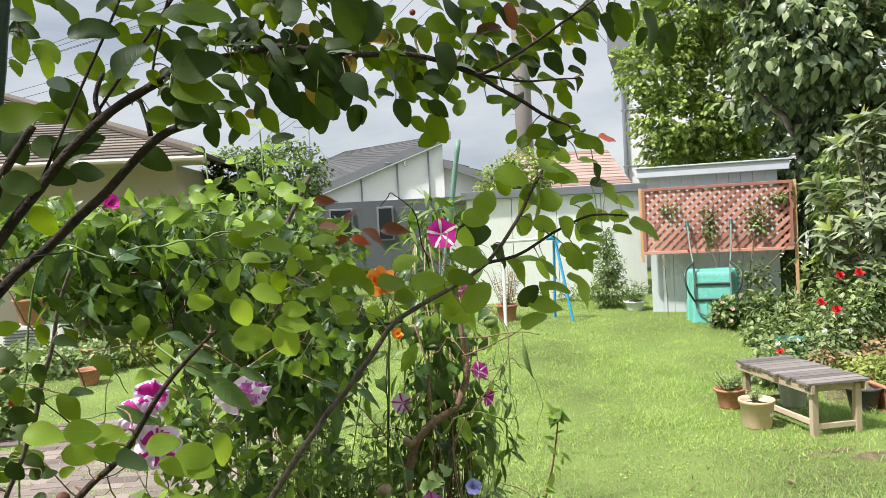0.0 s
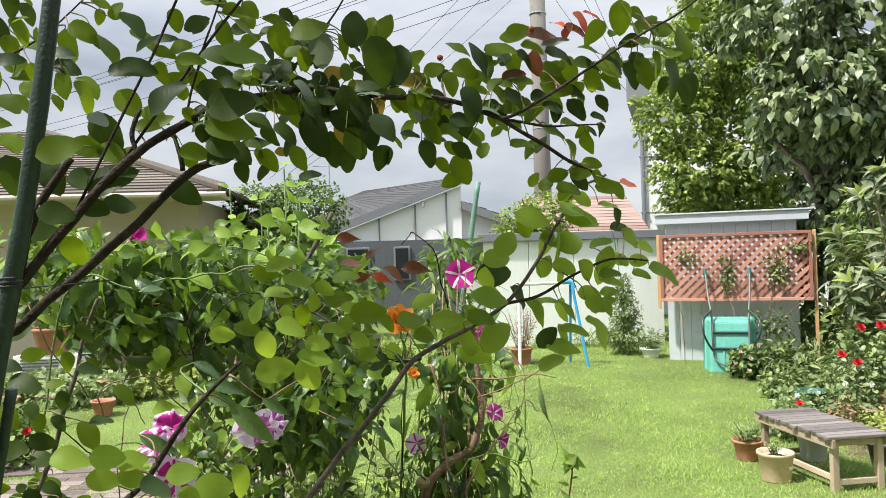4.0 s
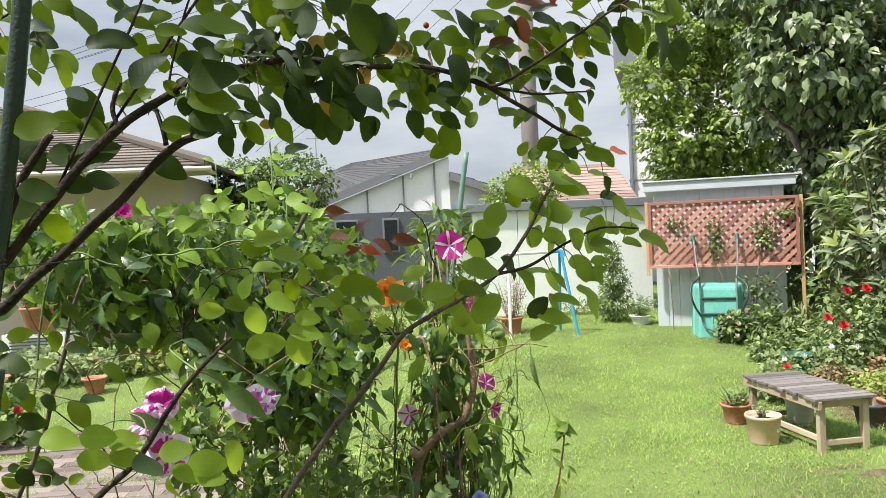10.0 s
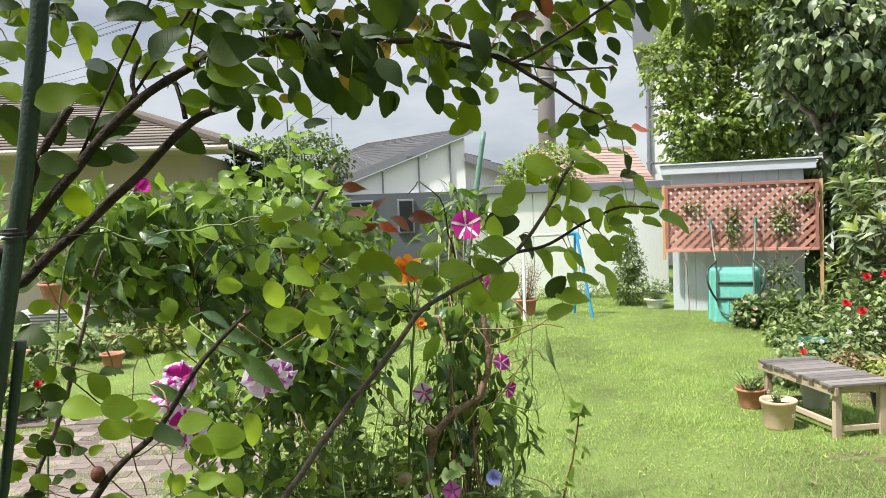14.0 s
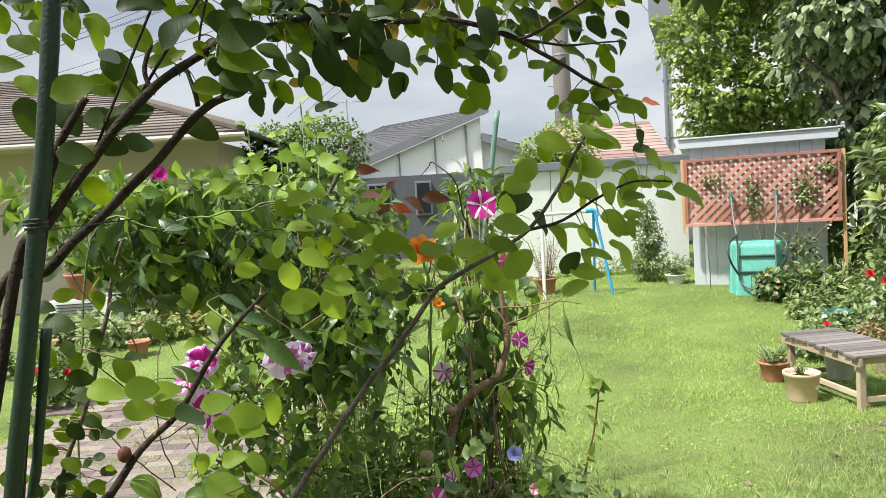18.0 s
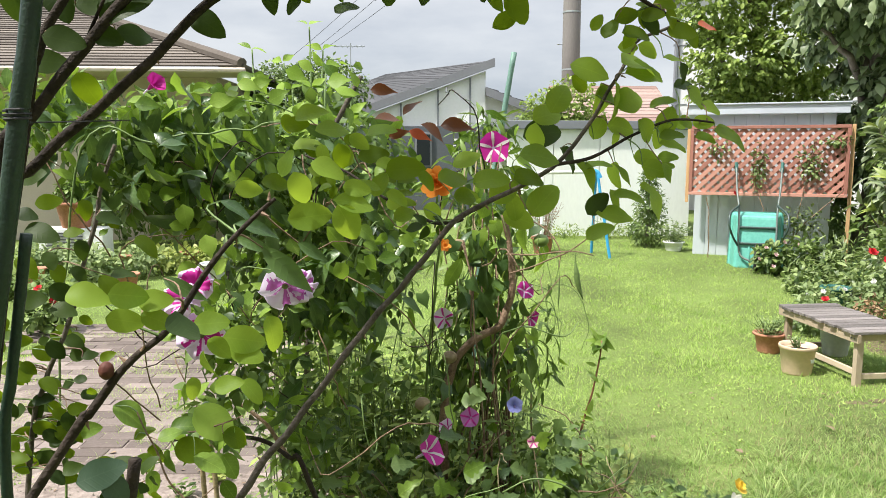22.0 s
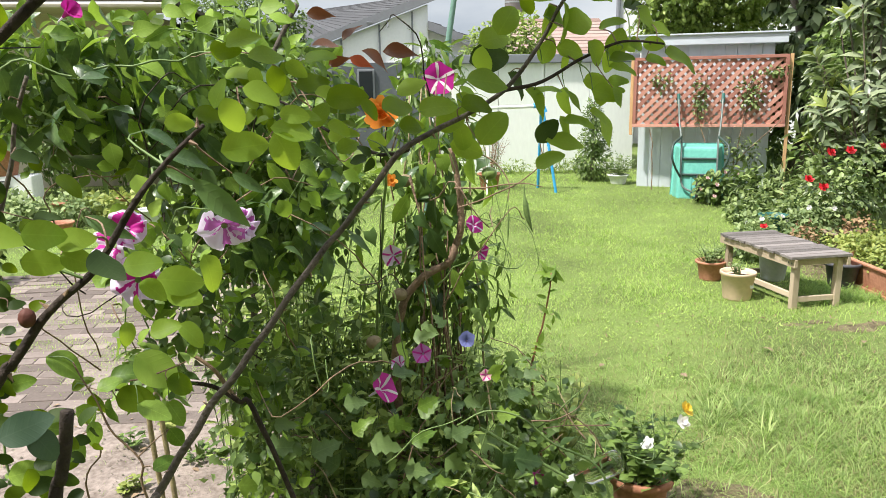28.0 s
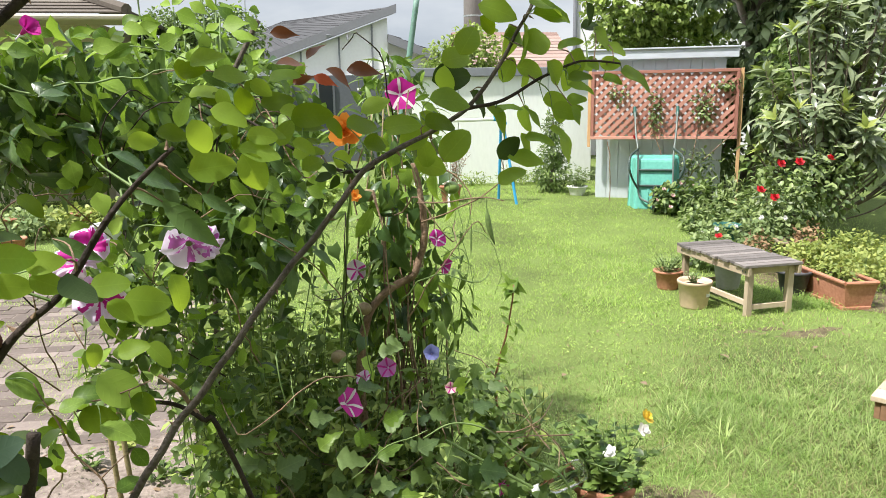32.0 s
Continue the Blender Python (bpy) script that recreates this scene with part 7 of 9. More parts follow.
LOW_BUSH_B = [(-0.917, 0.889, 0.805, 0.043, 15, 0.66), (-0.936, 0.865, 0.805, 0.047, -50, 0.64), (-0.878, 0.902, 0.759, 0.041, -80, 0.55), (-0.922, 0.832, 0.985, 0.048, -35, 0.44), (-0.958, 0.907, 1.027, 0.043, 0, 0.75), (-0.907, 0.833, 0.996, 0.035, -35, 0.54), (-0.959, 0.915, 0.853, 0.039, 15, 0.55), (-0.937, 0.826, 0.829, 0.046, 15, 0.42), (-0.958, 0.907, 0.844, 0.037, -20, 0.63), (-0.88, 0.902, 0.806, 0.032, 200, 0.69), (-0.867, 0.887, 0.948, 0.033, 200, 0.52), (-0.849, 0.906, 1.002, 0.046, 15, 0.6), (-0.798, 0.836, 1.019, 0.032, 15, 0.54), (-0.956, 0.905, 0.802, 0.032, -20, 0.5), (-0.856, 0.872, 0.847, 0.035, 200, 0.57), (-0.963, 0.864, 0.819, 0.045, -35, 0.39)]
LOW_BUSH_C = [(-0.938, 0.916, 0.79, 0.044, -35, 0.37), (-0.951, 0.837, 0.858, 0.04, -35, 0.54), (-0.872, 0.831, 0.964, 0.046, -35, 0.37), (-0.928, 0.809, 0.926, 0.034, -50, 0.52), (-0.87, 0.835, 0.788, 0.039, -35, 0.41), (-0.909, 0.818, 0.849, 0.034, -80, 0.54), (-0.955, 0.855, 1.054, 0.033, -20, 0.46), (-0.822, 0.874, 0.933, 0.034, 0, 0.5), (-0.853, 0.827, 1.03, 0.046, -50, 0.61), (-0.86, 0.864, 1.058, 0.034, 0, 0.58), (-0.86, 0.85, 1.05, 0.03, -20, 0.55), (-0.857, 0.901, 1.028, 0.044, -20, 0.54), (-0.856, 0.856, 0.879, 0.047, -20, 0.69), (-0.932, 0.896, 0.799, 0.032, 15, 0.62), (-0.687, 0.573, 0.832, 0.04, -80, 0.36), (-0.807, 0.715, 0.756, 0.03, 0, 0.37)]
LOW_BUSH_D = [(-0.709, 0.697, 0.82, 0.04, -80, 0.52), (-0.644, 0.591, 0.82, 0.035, -50, 0.71), (-0.789, 0.723, 0.733, 0.04, 15, 0.57), (-0.708, 0.729, 0.775, 0.041, 0, 0.6), (-0.652, 0.605, 0.915, 0.043, 15, 0.38), (-0.714, 0.68, 0.804, 0.041, 0, 0.52), (-0.719, 0.69, 0.86, 0.039, 200, 0.52), (-0.703, 0.55, 0.931, 0.034, 15, 0.56), (-0.711, 0.647, 0.785, 0.048, 15, 0.6), (-0.718, 0.686, 0.752, 0.04, -20, 0.66), (-0.808, 0.749, 0.781, 0.031, -35, 0.61), (-0.688, 0.629, 0.901, 0.038, -50, 0.57), (-0.666, 0.665, 0.843, 0.031, -35, 0.52), (-0.633, 0.578, 0.802, 0.031, 200, 0.48)]
SPRIG_A = [(-0.642, 0.9, 0.61), (-0.646, 0.9, 0.681), (-0.694, 0.9, 0.754), (-0.717, 0.9, 0.822), (-0.744, 0.9, 0.89)]
SPRIG_B = [(-0.697, 0.92, 0.835), (-0.625, 0.92, 0.845), (-0.551, 0.92, 0.872)]
SPRIG_C = [(-0.745, 0.9, 0.618), (-0.717, 0.9, 0.709), (-0.737, 0.9, 0.779)]


LEAF_MESHES = {}


def leaf_mesh(kind, variant, material):
    key = (kind, variant, material)
    if key not in LEAF_MESHES:
        r = rnd(variant + 11)
        if kind == "rose":
            w = np.array([0.0, 0.24, 0.38, 0.45, 0.46, 0.43, 0.34, 0.20, 0.02]) * (0.84 + 0.22 * r.rand())
            tv, tf = leaf_template(list(w), 0.10 + 0.42 * r.rand(), 0.08 + 0.45 * r.rand(), 0.02)
        elif kind == "round":
            q = np.linspace(0, 1, 13)
            w = 0.37 * np.sin(np.pi * q ** 0.92) ** 0.62 * (1 - 0.18 * q) * (0.95 + 0.1 * r.rand())
            w[-1] = 0.0
            tv, tf = leaf_template(list(w), 0.10 + 0.38 * r.rand(), 0.08 + 0.4 * r.rand(), 0.012)
        elif kind == "point":
            w = np.array([0.0, 0.16, 0.24, 0.25, 0.21, 0.13, 0.05, 0.0]) * (0.85 + 0.25 * r.rand())
            tv, tf = leaf_template(list(w), 0.2 + 0.3 * r.rand(), 0.2 + 0.4 * r.rand())
        elif kind == "lobed":
            w = np.array([0.0, 0.26, 0.40, 0.20, 0.30, 0.15, 0.17, 0.06, 0.0]) * (0.85 + 0.25 * r.rand())
            tv, tf = leaf_template(list(w), 0.15 + 0.3 * r.rand(), 0.2 + 0.4 * r.rand())
        elif kind == "ovate":
            w = np.array([0.0, 0.20, 0.30, 0.33, 0.30, 0.22, 0.12, 0.04, 0.0]) * (0.85 + 0.25 * r.rand())
            tv, tf = leaf_template(list(w), 0.15 + 0.3 * r.rand(), 0.15 + 0.4 * r.rand(), 0.03)
        elif kind == "heart":
            w = np.array([0.02, 0.36, 0.42, 0.31, 0.15, 0.05, 0.0]) * (0.9 + 0.2 * r.rand())
            tv, tf = leaf_template(list(w), 0.1 + 0.35 * r.rand(), 0.15 + 0.35 * r.rand(), 0.0, 0.3)
        elif kind == "long":
            w = np.array([0.0, 0.11, 0.165, 0.18, 0.15, 0.08, 0.0]) * (0.9 + 0.2 * r.rand())
            tv, tf = leaf_template(list(w), 0.3 + 0.3 * r.rand(), 0.25 + 0.3 * r.rand())
        elif kind == "oval":
            w = np.array([0.0, 0.13, 0.20, 0.22, 0.19, 0.11, 0.0]) * (0.9 + 0.2 * r.rand())
            tv, tf = leaf_template(list(w), 0.2 + 0.3 * r.rand(), 0.1 + 0.25 * r.rand())
        else:
            w = np.array([0.0, 0.12, 0.17, 0.15, 0.09, 0.0]) * (0.9 + 0.2 * r.rand())
            tv, tf = leaf_template(list(w), 0.2 + 0.2 * r.rand(), 0.2 + 0.35 * r.rand())
        # a slight wave along the margin
        tv = tv + np.stack([0 * tv[:, 0], 0 * tv[:, 0], 0.03 * np.sin(9 * tv[:, 1] + 2 * variant) * np.sign(tv[:, 0])], 1)
        tv[:, 1] -= 0.5
        me = bpy.data.meshes.new(kind + "_leaf")
        me.from_pydata([tuple(v) for v in tv], [], tf)
        me.materials.append(M[material])
        me.shade_smooth()
        LEAF_MESHES[key] = me
    return LEAF_MESHES[key]


def leaf_pose(p, length, d, up):
    d = Vector(d).normalized()
    x = d.cross(Vector(up)).normalized()
    z = x.cross(d)
    m = Matrix((x, d, z)).transposed().to_4x4()
    return Matrix.Translation(p) @ m @ Matrix.Diagonal((length, length, length, 1))


def leaf(parent, kind, material, p, length, tilt, r, lean=0.45):
    a = radians(tilt)
    d = (math.cos(a), 0.5 * r.normal() * lean, math.sin(a))
    up = (0.6 * r.normal() * lean, -0.62, 0.70 + 0.7 * r.normal() * lean)
    return shared("leaf", leaf_mesh(kind, int(r.randint(5)), material), parent, leaf_pose(p, length, d, up))


def set_leaves(parent, rows, material, seed, kind="round", odd=None, lines=(), share=0.2, second=0.0, scale=1.0):
    """Single leaves at given places, turned about their rib until they look as wide as given, each on a thin stalk."""
    r = rnd(seed)
    near = [p for l in lines for p in l]
    full = {"round": 0.72, "heart": 0.8, "ovate": 0.64, "lobed": 0.7, "point": 0.5, "long": 0.36, "oval": 0.44, "lance": 0.34}[kind]
    rows = list(rows)
    for x, y, z, ln, tilt, wide in rows[:]:
        for k in range(int(second + r.rand())):
            rows.append((x + ln * r.uniform(-0.9, 0.9), y + 0.03 + 0.05 * r.rand(), z + ln * r.uniform(-0.6, 0.6), ln * r.uniform(0.7, 0.95), tilt + 70 * r.normal(), wide))
    for x, y, z, ln, tilt, wide in rows:
        ln *= 1.16 * scale
        mt = odd if odd and r.rand() < share else material
        a = radians(tilt)
        d = Vector((math.cos(a), 0.22 * r.normal(), math.sin(a))).normalized()
        side = Vector((-math.sin(a), 0.0, math.cos(a)))
        if side.z < -0.05 or (abs(side.z) < 0.3 and r.rand() < 0.5):
            side = -side
        turn = math.acos(min(0.98, max(0.12, 1.12 * wide / full)))
        up = Vector((0, -math.cos(turn), 0)) + side * math.sin(turn)
        ob = shared("leaf", leaf_mesh(kind, int(r.randint(6)), mt), parent, leaf_pose((x, y, z), ln, d, up))
        if near:
            foot_at = ob.matrix_basis @ Vector((0, -0.47, 0))
            to = min(near, key=lambda p: (p - foot_at).length)
            gap = (to - foot_at).length
            if 0.012 < gap < 0.075:
                mid = foot_at.lerp(to, 0.5) + Vector((0.15 * gap * r.normal(), 0, 0.12 * gap))
                part("leaf_stalk", tube(bmesh.new(), smooth_line([foot_at, mid, to], 3), [0.0008, 0.0009, 0.001, 0.0012, 0.0013, 0.0015, 0.0017], 4), M["green_stem" if r.rand() < 0.5 else "brown_stem"], parent)


def sprays(parent, line, n, size, material, seed, start=0.0, end=1.0, spread=0.07, odd=None, kind="rose", leaflets=5):
    """Compound leaves along a cane: a thin stalk with an end leaflet and pairs at its sides."""
    r = rnd(seed)
    for i in range(n):
        u = (start + (end - start) * (i + r.rand()) / n) * (len(line) - 1)
        k = min(len(line) - 2, int(u))
        p = line[k].lerp(line[k + 1], u - k)
        a = r.rand() * math.tau
        d = Vector((math.cos(a), 0.5 * r.normal(), 0.75 * math.sin(a) - 0.1)).normalized()
        tip = p + d * spread * (0.8 + 0.5 * r.rand())
        part("leaf_stalk", tube(bmesh.new(), [p, p.lerp(tip, 0.5) + Vector((0, 0, 0.006)), tip], 0.0011, 4), M["green_stem"], parent)
        tilt = math.degrees(math.atan2(d.z, d.x))
        mt = odd if odd and r.rand() < 0.2 else material
        s = size * (0.75 + 0.45 * r.rand())
        leaf(parent, kind, mt, tip + d * s * 0.45, s, tilt, r)
        side = Vector((-d.z, 0.2 * r.normal(), d.x))
        for q in range((leaflets - 1) // 2):
            b = p.lerp(tip, 0.95 - 0.48 * q)
            for sg in (-1, 1):
                leaf(parent, kind, mt, b + sg * side * s * 0.42, s * (0.85 - 0.12 * q), tilt + sg * 65, r)


def rod(name, parent, pts, r0, r1, material, sides=8, bumpy=0.004, n=6, label=""):
    line = wobble(smooth_line(pts, n), bumpy, pts[0][0] * 7, 14.0)
    k = len(line) - 1
    part(name, tube(bmesh.new(), line, [(r0 + (r1 - r0) * i / k) * (1 + 0.10 * noise.noise(Vector((i * 0.9, r0 * 900, 0)))) for i in range(k + 1)], sides), M[material], parent, label, True)
    return line


def thorns(parent, line, n, seed, size=0.008):
    r = rnd(seed)
    for i in range(n):
        p = line[int(r.randint(1, len(line) - 1))]
        d = Vector((r.normal(), -0.6 * r.rand(), r.normal())).normalized()
        part("thorn", tube(bmesh.new(), [p + d * 0.004, p + d * (0.006 + size)], [0.0028, 0.0004], 5), M["brown_stem"], parent)


def scatter_leaves(parent, blobs, n, size, kind, material, seed, odd=None, droop=0.35):
    """Single leaves over the near side of a tangle."""
    r = rnd(seed)
    b = np.array(blobs)
    wgt = (b[:, 3] * b[:, 5])
    for i in range(n):
        q = b[r.choice(len(b), p=wgt / wgt.sum())]
        d = unit(r.normal(size=3) * np.array([1, 0.7, 1]) + np.array([0, -0.8, 0.1]))
        p = q[:3] + d * q[3:6] * (0.75 + 0.3 * r.rand())
        tilt = r.uniform(-170, -10) if r.rand() < 0.65 + droop * 0.3 else r.uniform(-10, 190)
        leaf(parent, kind, odd if odd and r.rand() < 0.25 else material, Vector(p), size * (0.6 + 0.7 * r.rand()), tilt, r, 1.1)


# --- the climbing rose that arches overhead ---
arch = thing("climbing_rose", (0, 0, 0), "climbing rose with dark arching canes and round green leaves", "climbing rose")
foot = (-0.98, 0.62, 0.0)
l_low = rod("cane", arch, [foot, (-0.99, 0.66, 0.7)] + ARCH_LOW, 0.010, 0.0065, "cane", 9)
l_high = rod("cane", arch, [(-1.02, 0.6, 0.0), (-0.97, 0.64, 0.75)] + ARCH_HIGH, 0.0105, 0.0025, "cane", 9)
l_mid = rod("cane", arch, [(-0.94, 0.6, 0.0), (-0.87, 0.63, 0.9)] + ARCH_MID, 0.010, 0.006, "cane", 8)
for pts, ra, rb in ((SPUR_A, 0.005, 0.0035), (SPUR_B, 0.0045, 0.0035), (TWIG_UP_A, 0.0028, 0.0013), (TWIG_UP_B, 0.0025, 0.0012), (TWIG_R, 0.0026, 0.0013)):
    rod("twig", arch, pts, ra, rb, "cane", 6)
l_c = rod("twig", arch, TWIG_UP_C, 0.0032, 0.0015, "cane", 6)
l_l = rod("twig", arch, [(-0.98, 0.64, 1.35), (-0.99, 0.7, 1.6)] + TWIG_LEFT, 0.0026, 0.0014, "cane", 6)
thorns(arch, l_high[12:], 14, 1)
thorns(arch, l_low[12:], 8, 2)
ARCH_LINES = (l_low[10:], l_high[10:], l_mid[8:], l_c, l_l, smooth_line(TWIG_UP_A, 5), smooth_line(TWIG_UP_B, 5), smooth_line(TWIG_R, 5))
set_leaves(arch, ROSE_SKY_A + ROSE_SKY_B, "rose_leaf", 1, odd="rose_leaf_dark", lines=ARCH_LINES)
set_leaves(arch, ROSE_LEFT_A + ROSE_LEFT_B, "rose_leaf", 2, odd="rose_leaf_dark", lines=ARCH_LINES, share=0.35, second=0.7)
# leaves deep in the arch take the shaded leaf colour
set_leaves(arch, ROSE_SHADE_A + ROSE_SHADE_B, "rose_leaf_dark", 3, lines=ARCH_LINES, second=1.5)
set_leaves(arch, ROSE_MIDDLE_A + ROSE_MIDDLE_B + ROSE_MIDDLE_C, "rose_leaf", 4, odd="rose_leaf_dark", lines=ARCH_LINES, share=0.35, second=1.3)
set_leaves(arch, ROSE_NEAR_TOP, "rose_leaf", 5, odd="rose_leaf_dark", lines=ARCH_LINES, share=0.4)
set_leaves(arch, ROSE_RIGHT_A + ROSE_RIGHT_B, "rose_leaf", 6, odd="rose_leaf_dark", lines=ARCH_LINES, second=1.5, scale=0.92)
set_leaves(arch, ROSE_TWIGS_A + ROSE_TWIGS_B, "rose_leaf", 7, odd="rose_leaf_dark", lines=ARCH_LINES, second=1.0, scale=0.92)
set_leaves(arch, ROSE_PALE, "rose_leaf_pale", 8, lines=ARCH_LINES)
set_leaves(arch, ROSE_OLD, "rose_leaf_old", 9, lines=ARCH_LINES)
set_leaves(arch, ROSE_YOUNG, "rose_leaf_new", 13, lines=ARCH_LINES)
set_leaves(arch, ROSE_BRONZE, "rose_leaf_red", 14, lines=ARCH_LINES)
# unseen leaves and two twigs added above the view to shade the arch
clump("upper_leaves", [(-0.45, 0.72, 2.2, 0.45, 0.2, 0.12), (0.15, 0.72, 2.22, 0.4, 0.2, 0.12)], 420, 0.05, T_ROSE, M["rose_leaf_mass"], 48, arch, 0.1, 0.3, kind="stuff")
rod("twig", arch, [l_high[30], (-0.3, 0.7, 2.05), (0.0, 0.72, 2.2), (0.4, 0.72, 2.25)], 0.0026, 0.0015, "cane", 6)
rod("twig", arch, [l_high[26], (-0.5, 0.7, 2.05), (-0.8, 0.74, 2.2)], 0.0026, 0.0015, "cane", 6)
sprays(arch, l_high, 7, 0.034, "rose_leaf", 107, 0.45, 0.9, 0.05, "rose_leaf_dark", "round")
for p in ((-0.085, 0.69, 1.80), (0.075, 0.68, 1.845)):
    bm = bmesh.new()
    bmesh.ops.create_icosphere(bm, subdivisions=2, radius=0.0055, matrix=Matrix.Translation(p))
    part("rose_hip", bm, M["hip_red"], arch, "small red rose hip", True)

# --- the rose with a long grey cane crossing the view ---
long_rose = thing("rose_bush", (0, 0, 0), "rose bush with one long grey-brown cane and rounded leaves", "rose bush")
l_long = rod("cane", long_rose, [(-0.95, 0.58, 0.0), (-0.80, 0.66, 0.35)] + LONG_CANE, 0.0078, 0.0028, "cane_light", 9, 0.006)
l_fork = rod("twig", long_rose, LONG_CANE_FORK, 0.004, 0.002, "cane", 6)
l_drop = rod("twig", long_rose, LONG_CANE_DROP, 0.004, 0.0025, "cane", 6)
thorns(long_rose, l_long, 16, 3)
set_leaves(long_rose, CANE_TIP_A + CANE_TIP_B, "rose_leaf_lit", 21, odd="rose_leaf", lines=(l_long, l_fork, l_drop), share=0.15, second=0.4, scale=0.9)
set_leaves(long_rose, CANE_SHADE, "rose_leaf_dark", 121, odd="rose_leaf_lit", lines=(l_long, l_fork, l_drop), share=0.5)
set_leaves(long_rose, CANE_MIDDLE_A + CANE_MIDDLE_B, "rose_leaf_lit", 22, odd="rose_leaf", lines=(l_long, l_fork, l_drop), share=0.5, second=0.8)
set_leaves(long_rose, RED_SHOOT, "rose_leaf_red", 23, "point", odd="rose_leaf_new", lines=(l_long, l_drop), scale=0.85)
sprays(long_rose, l_drop, 4, 0.038, "rose_leaf", 26, 0.0, 1.0, 0.05, "rose_leaf_dark", "round")

# --- the rose nearest the camera ---
near_rose = thing("rose_bush", (0, 0, 0), "rose bush with a thorny dark cane close to the path", "rose bush")
l_near = rod("cane", near_rose, [(-1.05, 0.32, 0.0), (-0.92, 0.32, 0.55)] + NEAR_CANE, 0.0065, 0.0022, "cane", 8)
l_sa = rod("twig", near_rose, [(-0.55, 0.9, 0.3)] + SPRIG_A, 0.003, 0.0015, "brown_stem", 5)
l_sb = rod("twig", near_rose, SPRIG_B, 0.0022, 0.0012, "brown_stem", 5)
l_sc = rod("twig", near_rose, [(-0.6, 0.9, 0.3)] + SPRIG_C, 0.0025, 0.0012, "brown_stem", 5)
set_leaves(near_rose, SPRIG_LEAF_A + SPRIG_LEAF_B, "vine_leaf", 38, "round", odd="rose_leaf", lines=(l_sa, l_sb, l_sc))
rod("pruned_stub", near_rose, [(-0.70, 0.34, 0.0), (-0.62, 0.35, 0.5)] + NEAR_STUB, 0.008, 0.007, "cane", 8)
l_f = rod("cane", near_rose, [(-1.02, 0.85, 0.0), (-0.97, 0.85, 0.4)] + CANE_F[::-1], 0.0055, 0.0035, "cane_light", 7)
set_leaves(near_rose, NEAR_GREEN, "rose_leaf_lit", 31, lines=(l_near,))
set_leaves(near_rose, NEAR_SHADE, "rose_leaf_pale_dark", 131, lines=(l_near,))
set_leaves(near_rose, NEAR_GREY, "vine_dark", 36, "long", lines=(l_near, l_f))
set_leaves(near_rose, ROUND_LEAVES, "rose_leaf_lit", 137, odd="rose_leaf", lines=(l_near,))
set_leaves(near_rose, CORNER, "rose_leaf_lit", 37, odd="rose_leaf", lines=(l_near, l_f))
set_leaves(near_rose, LOW_LEFT_A + LOW_LEFT_B + LOW_FAR, "rose_leaf", 32, odd="rose_leaf_dark", lines=(l_near, l_f), share=0.55, scale=0.85)
set_leaves(near_rose, LOW_BUSH_A + LOW_BUSH_B + LOW_BUSH_C + LOW_BUSH_D, "rose_leaf", 132, odd="rose_leaf_dark", lines=(l_near, l_f), share=0.5, second=0.6, scale=0.78)
thorns(near_rose, l_near, 8, 35)
hip = NEAR_CANE[2]
bm = bmesh.new()
bmesh.ops.create_icosphere(bm, subdivisions=2, radius=0.0085, matrix=Matrix.Translation(Vector(hip) + Vector((-0.006, -0.004, 0.012))) @ Matrix.Diagonal((1, 1, 1.25, 1)))
part("withered_hip", bm, M["hip"], near_rose, "withered reddish brown rose hip", True)

# --- garden stakes and ties ---
stake_a = thing("garden_stake", (0, 0, 0), "dark green plastic-coated steel garden stake", "garden stake")
rod("tube", stake_a, STAKE[:-1] + [(-0.91, 0.6, 0.55), (-0.95, 0.6, 0.0)], 0.0135, 0.0135, "stake", 12, 0.0)
part("tie_wire", tube(bmesh.new(), [Vector(STAKE[3]) + Vector((0.017 * math.cos(k), 0.017 * math.sin(k), 0.001 * k)) for k in range(20)], 0.002, 5), M["cable"], stake_a, "thin black tie wire")
stake_b = thing("garden_stake", (0, 0, 0), "dark green plastic-coated steel garden stake", "garden stake")
rod("tube", stake_b, STAKE_B + [(-0.86, 0.66, 0.5), (-0.87, 0.66, 0.0)], 0.0085, 0.0085, "stake", 10, 0.0)
wire = thing("training_wire", (0, 0, 0), "thin wire strung between the garden stakes", "wire")
part("strand", tube(bmesh.new(), [STAKE[3], (-0.72, 0.66, 1.425), (-0.66, 0.72, 1.43)], 0.0011, 5), M["cable"], wire)
stake_c = thing("garden_stake", (0, 0, 0), "faded green garden stake behind the vine", "garden stake")
rod("tube", stake_c, [(0.02, 2.7, 0.0)] + PALE_STAKE, 0.012, 0.012, "stake_pale", 10, 0.0)
stump = thing("pruned_stem", (0, 0, 0), "pruned grey stem cut off at the top", "stem")
rod("stem", stump, [(-0.62, 1.94, 0.0)] + CUT, 0.010, 0.0075, "cane_light", 8)

# --- the flowering vine ---
vine = thing("morning_glory_vine", (0, 0, 0), "tangled morning glory vine on upright stems", "climbing plant")
rod("stem", vine, [(-1.0, 1.2, 0.0), (-1.05, 1.22, 0.8)] + VINE_H, 0.0032, 0.002, "green_stem", 6, 0.016)
tw = rod("twisted_stem", vine, [(-0.12, 1.83, 0.0)] + TWISTED, 0.016, 0.009, "brown_stem", 8, 0.008)
rod("stem", vine, [(-0.28, 1.22, 0.0)] + CANE_G, 0.007, 0.004, "cane", 7)
rod("stem", vine, CANE_H, 0.006, 0.004, "brown_stem", 7)
rod("stem", vine, [(0.45, 1.3, 0.0)] + ARCHING_STEM, 0.004, 0.002, "green_stem", 6)
r = rnd(70)
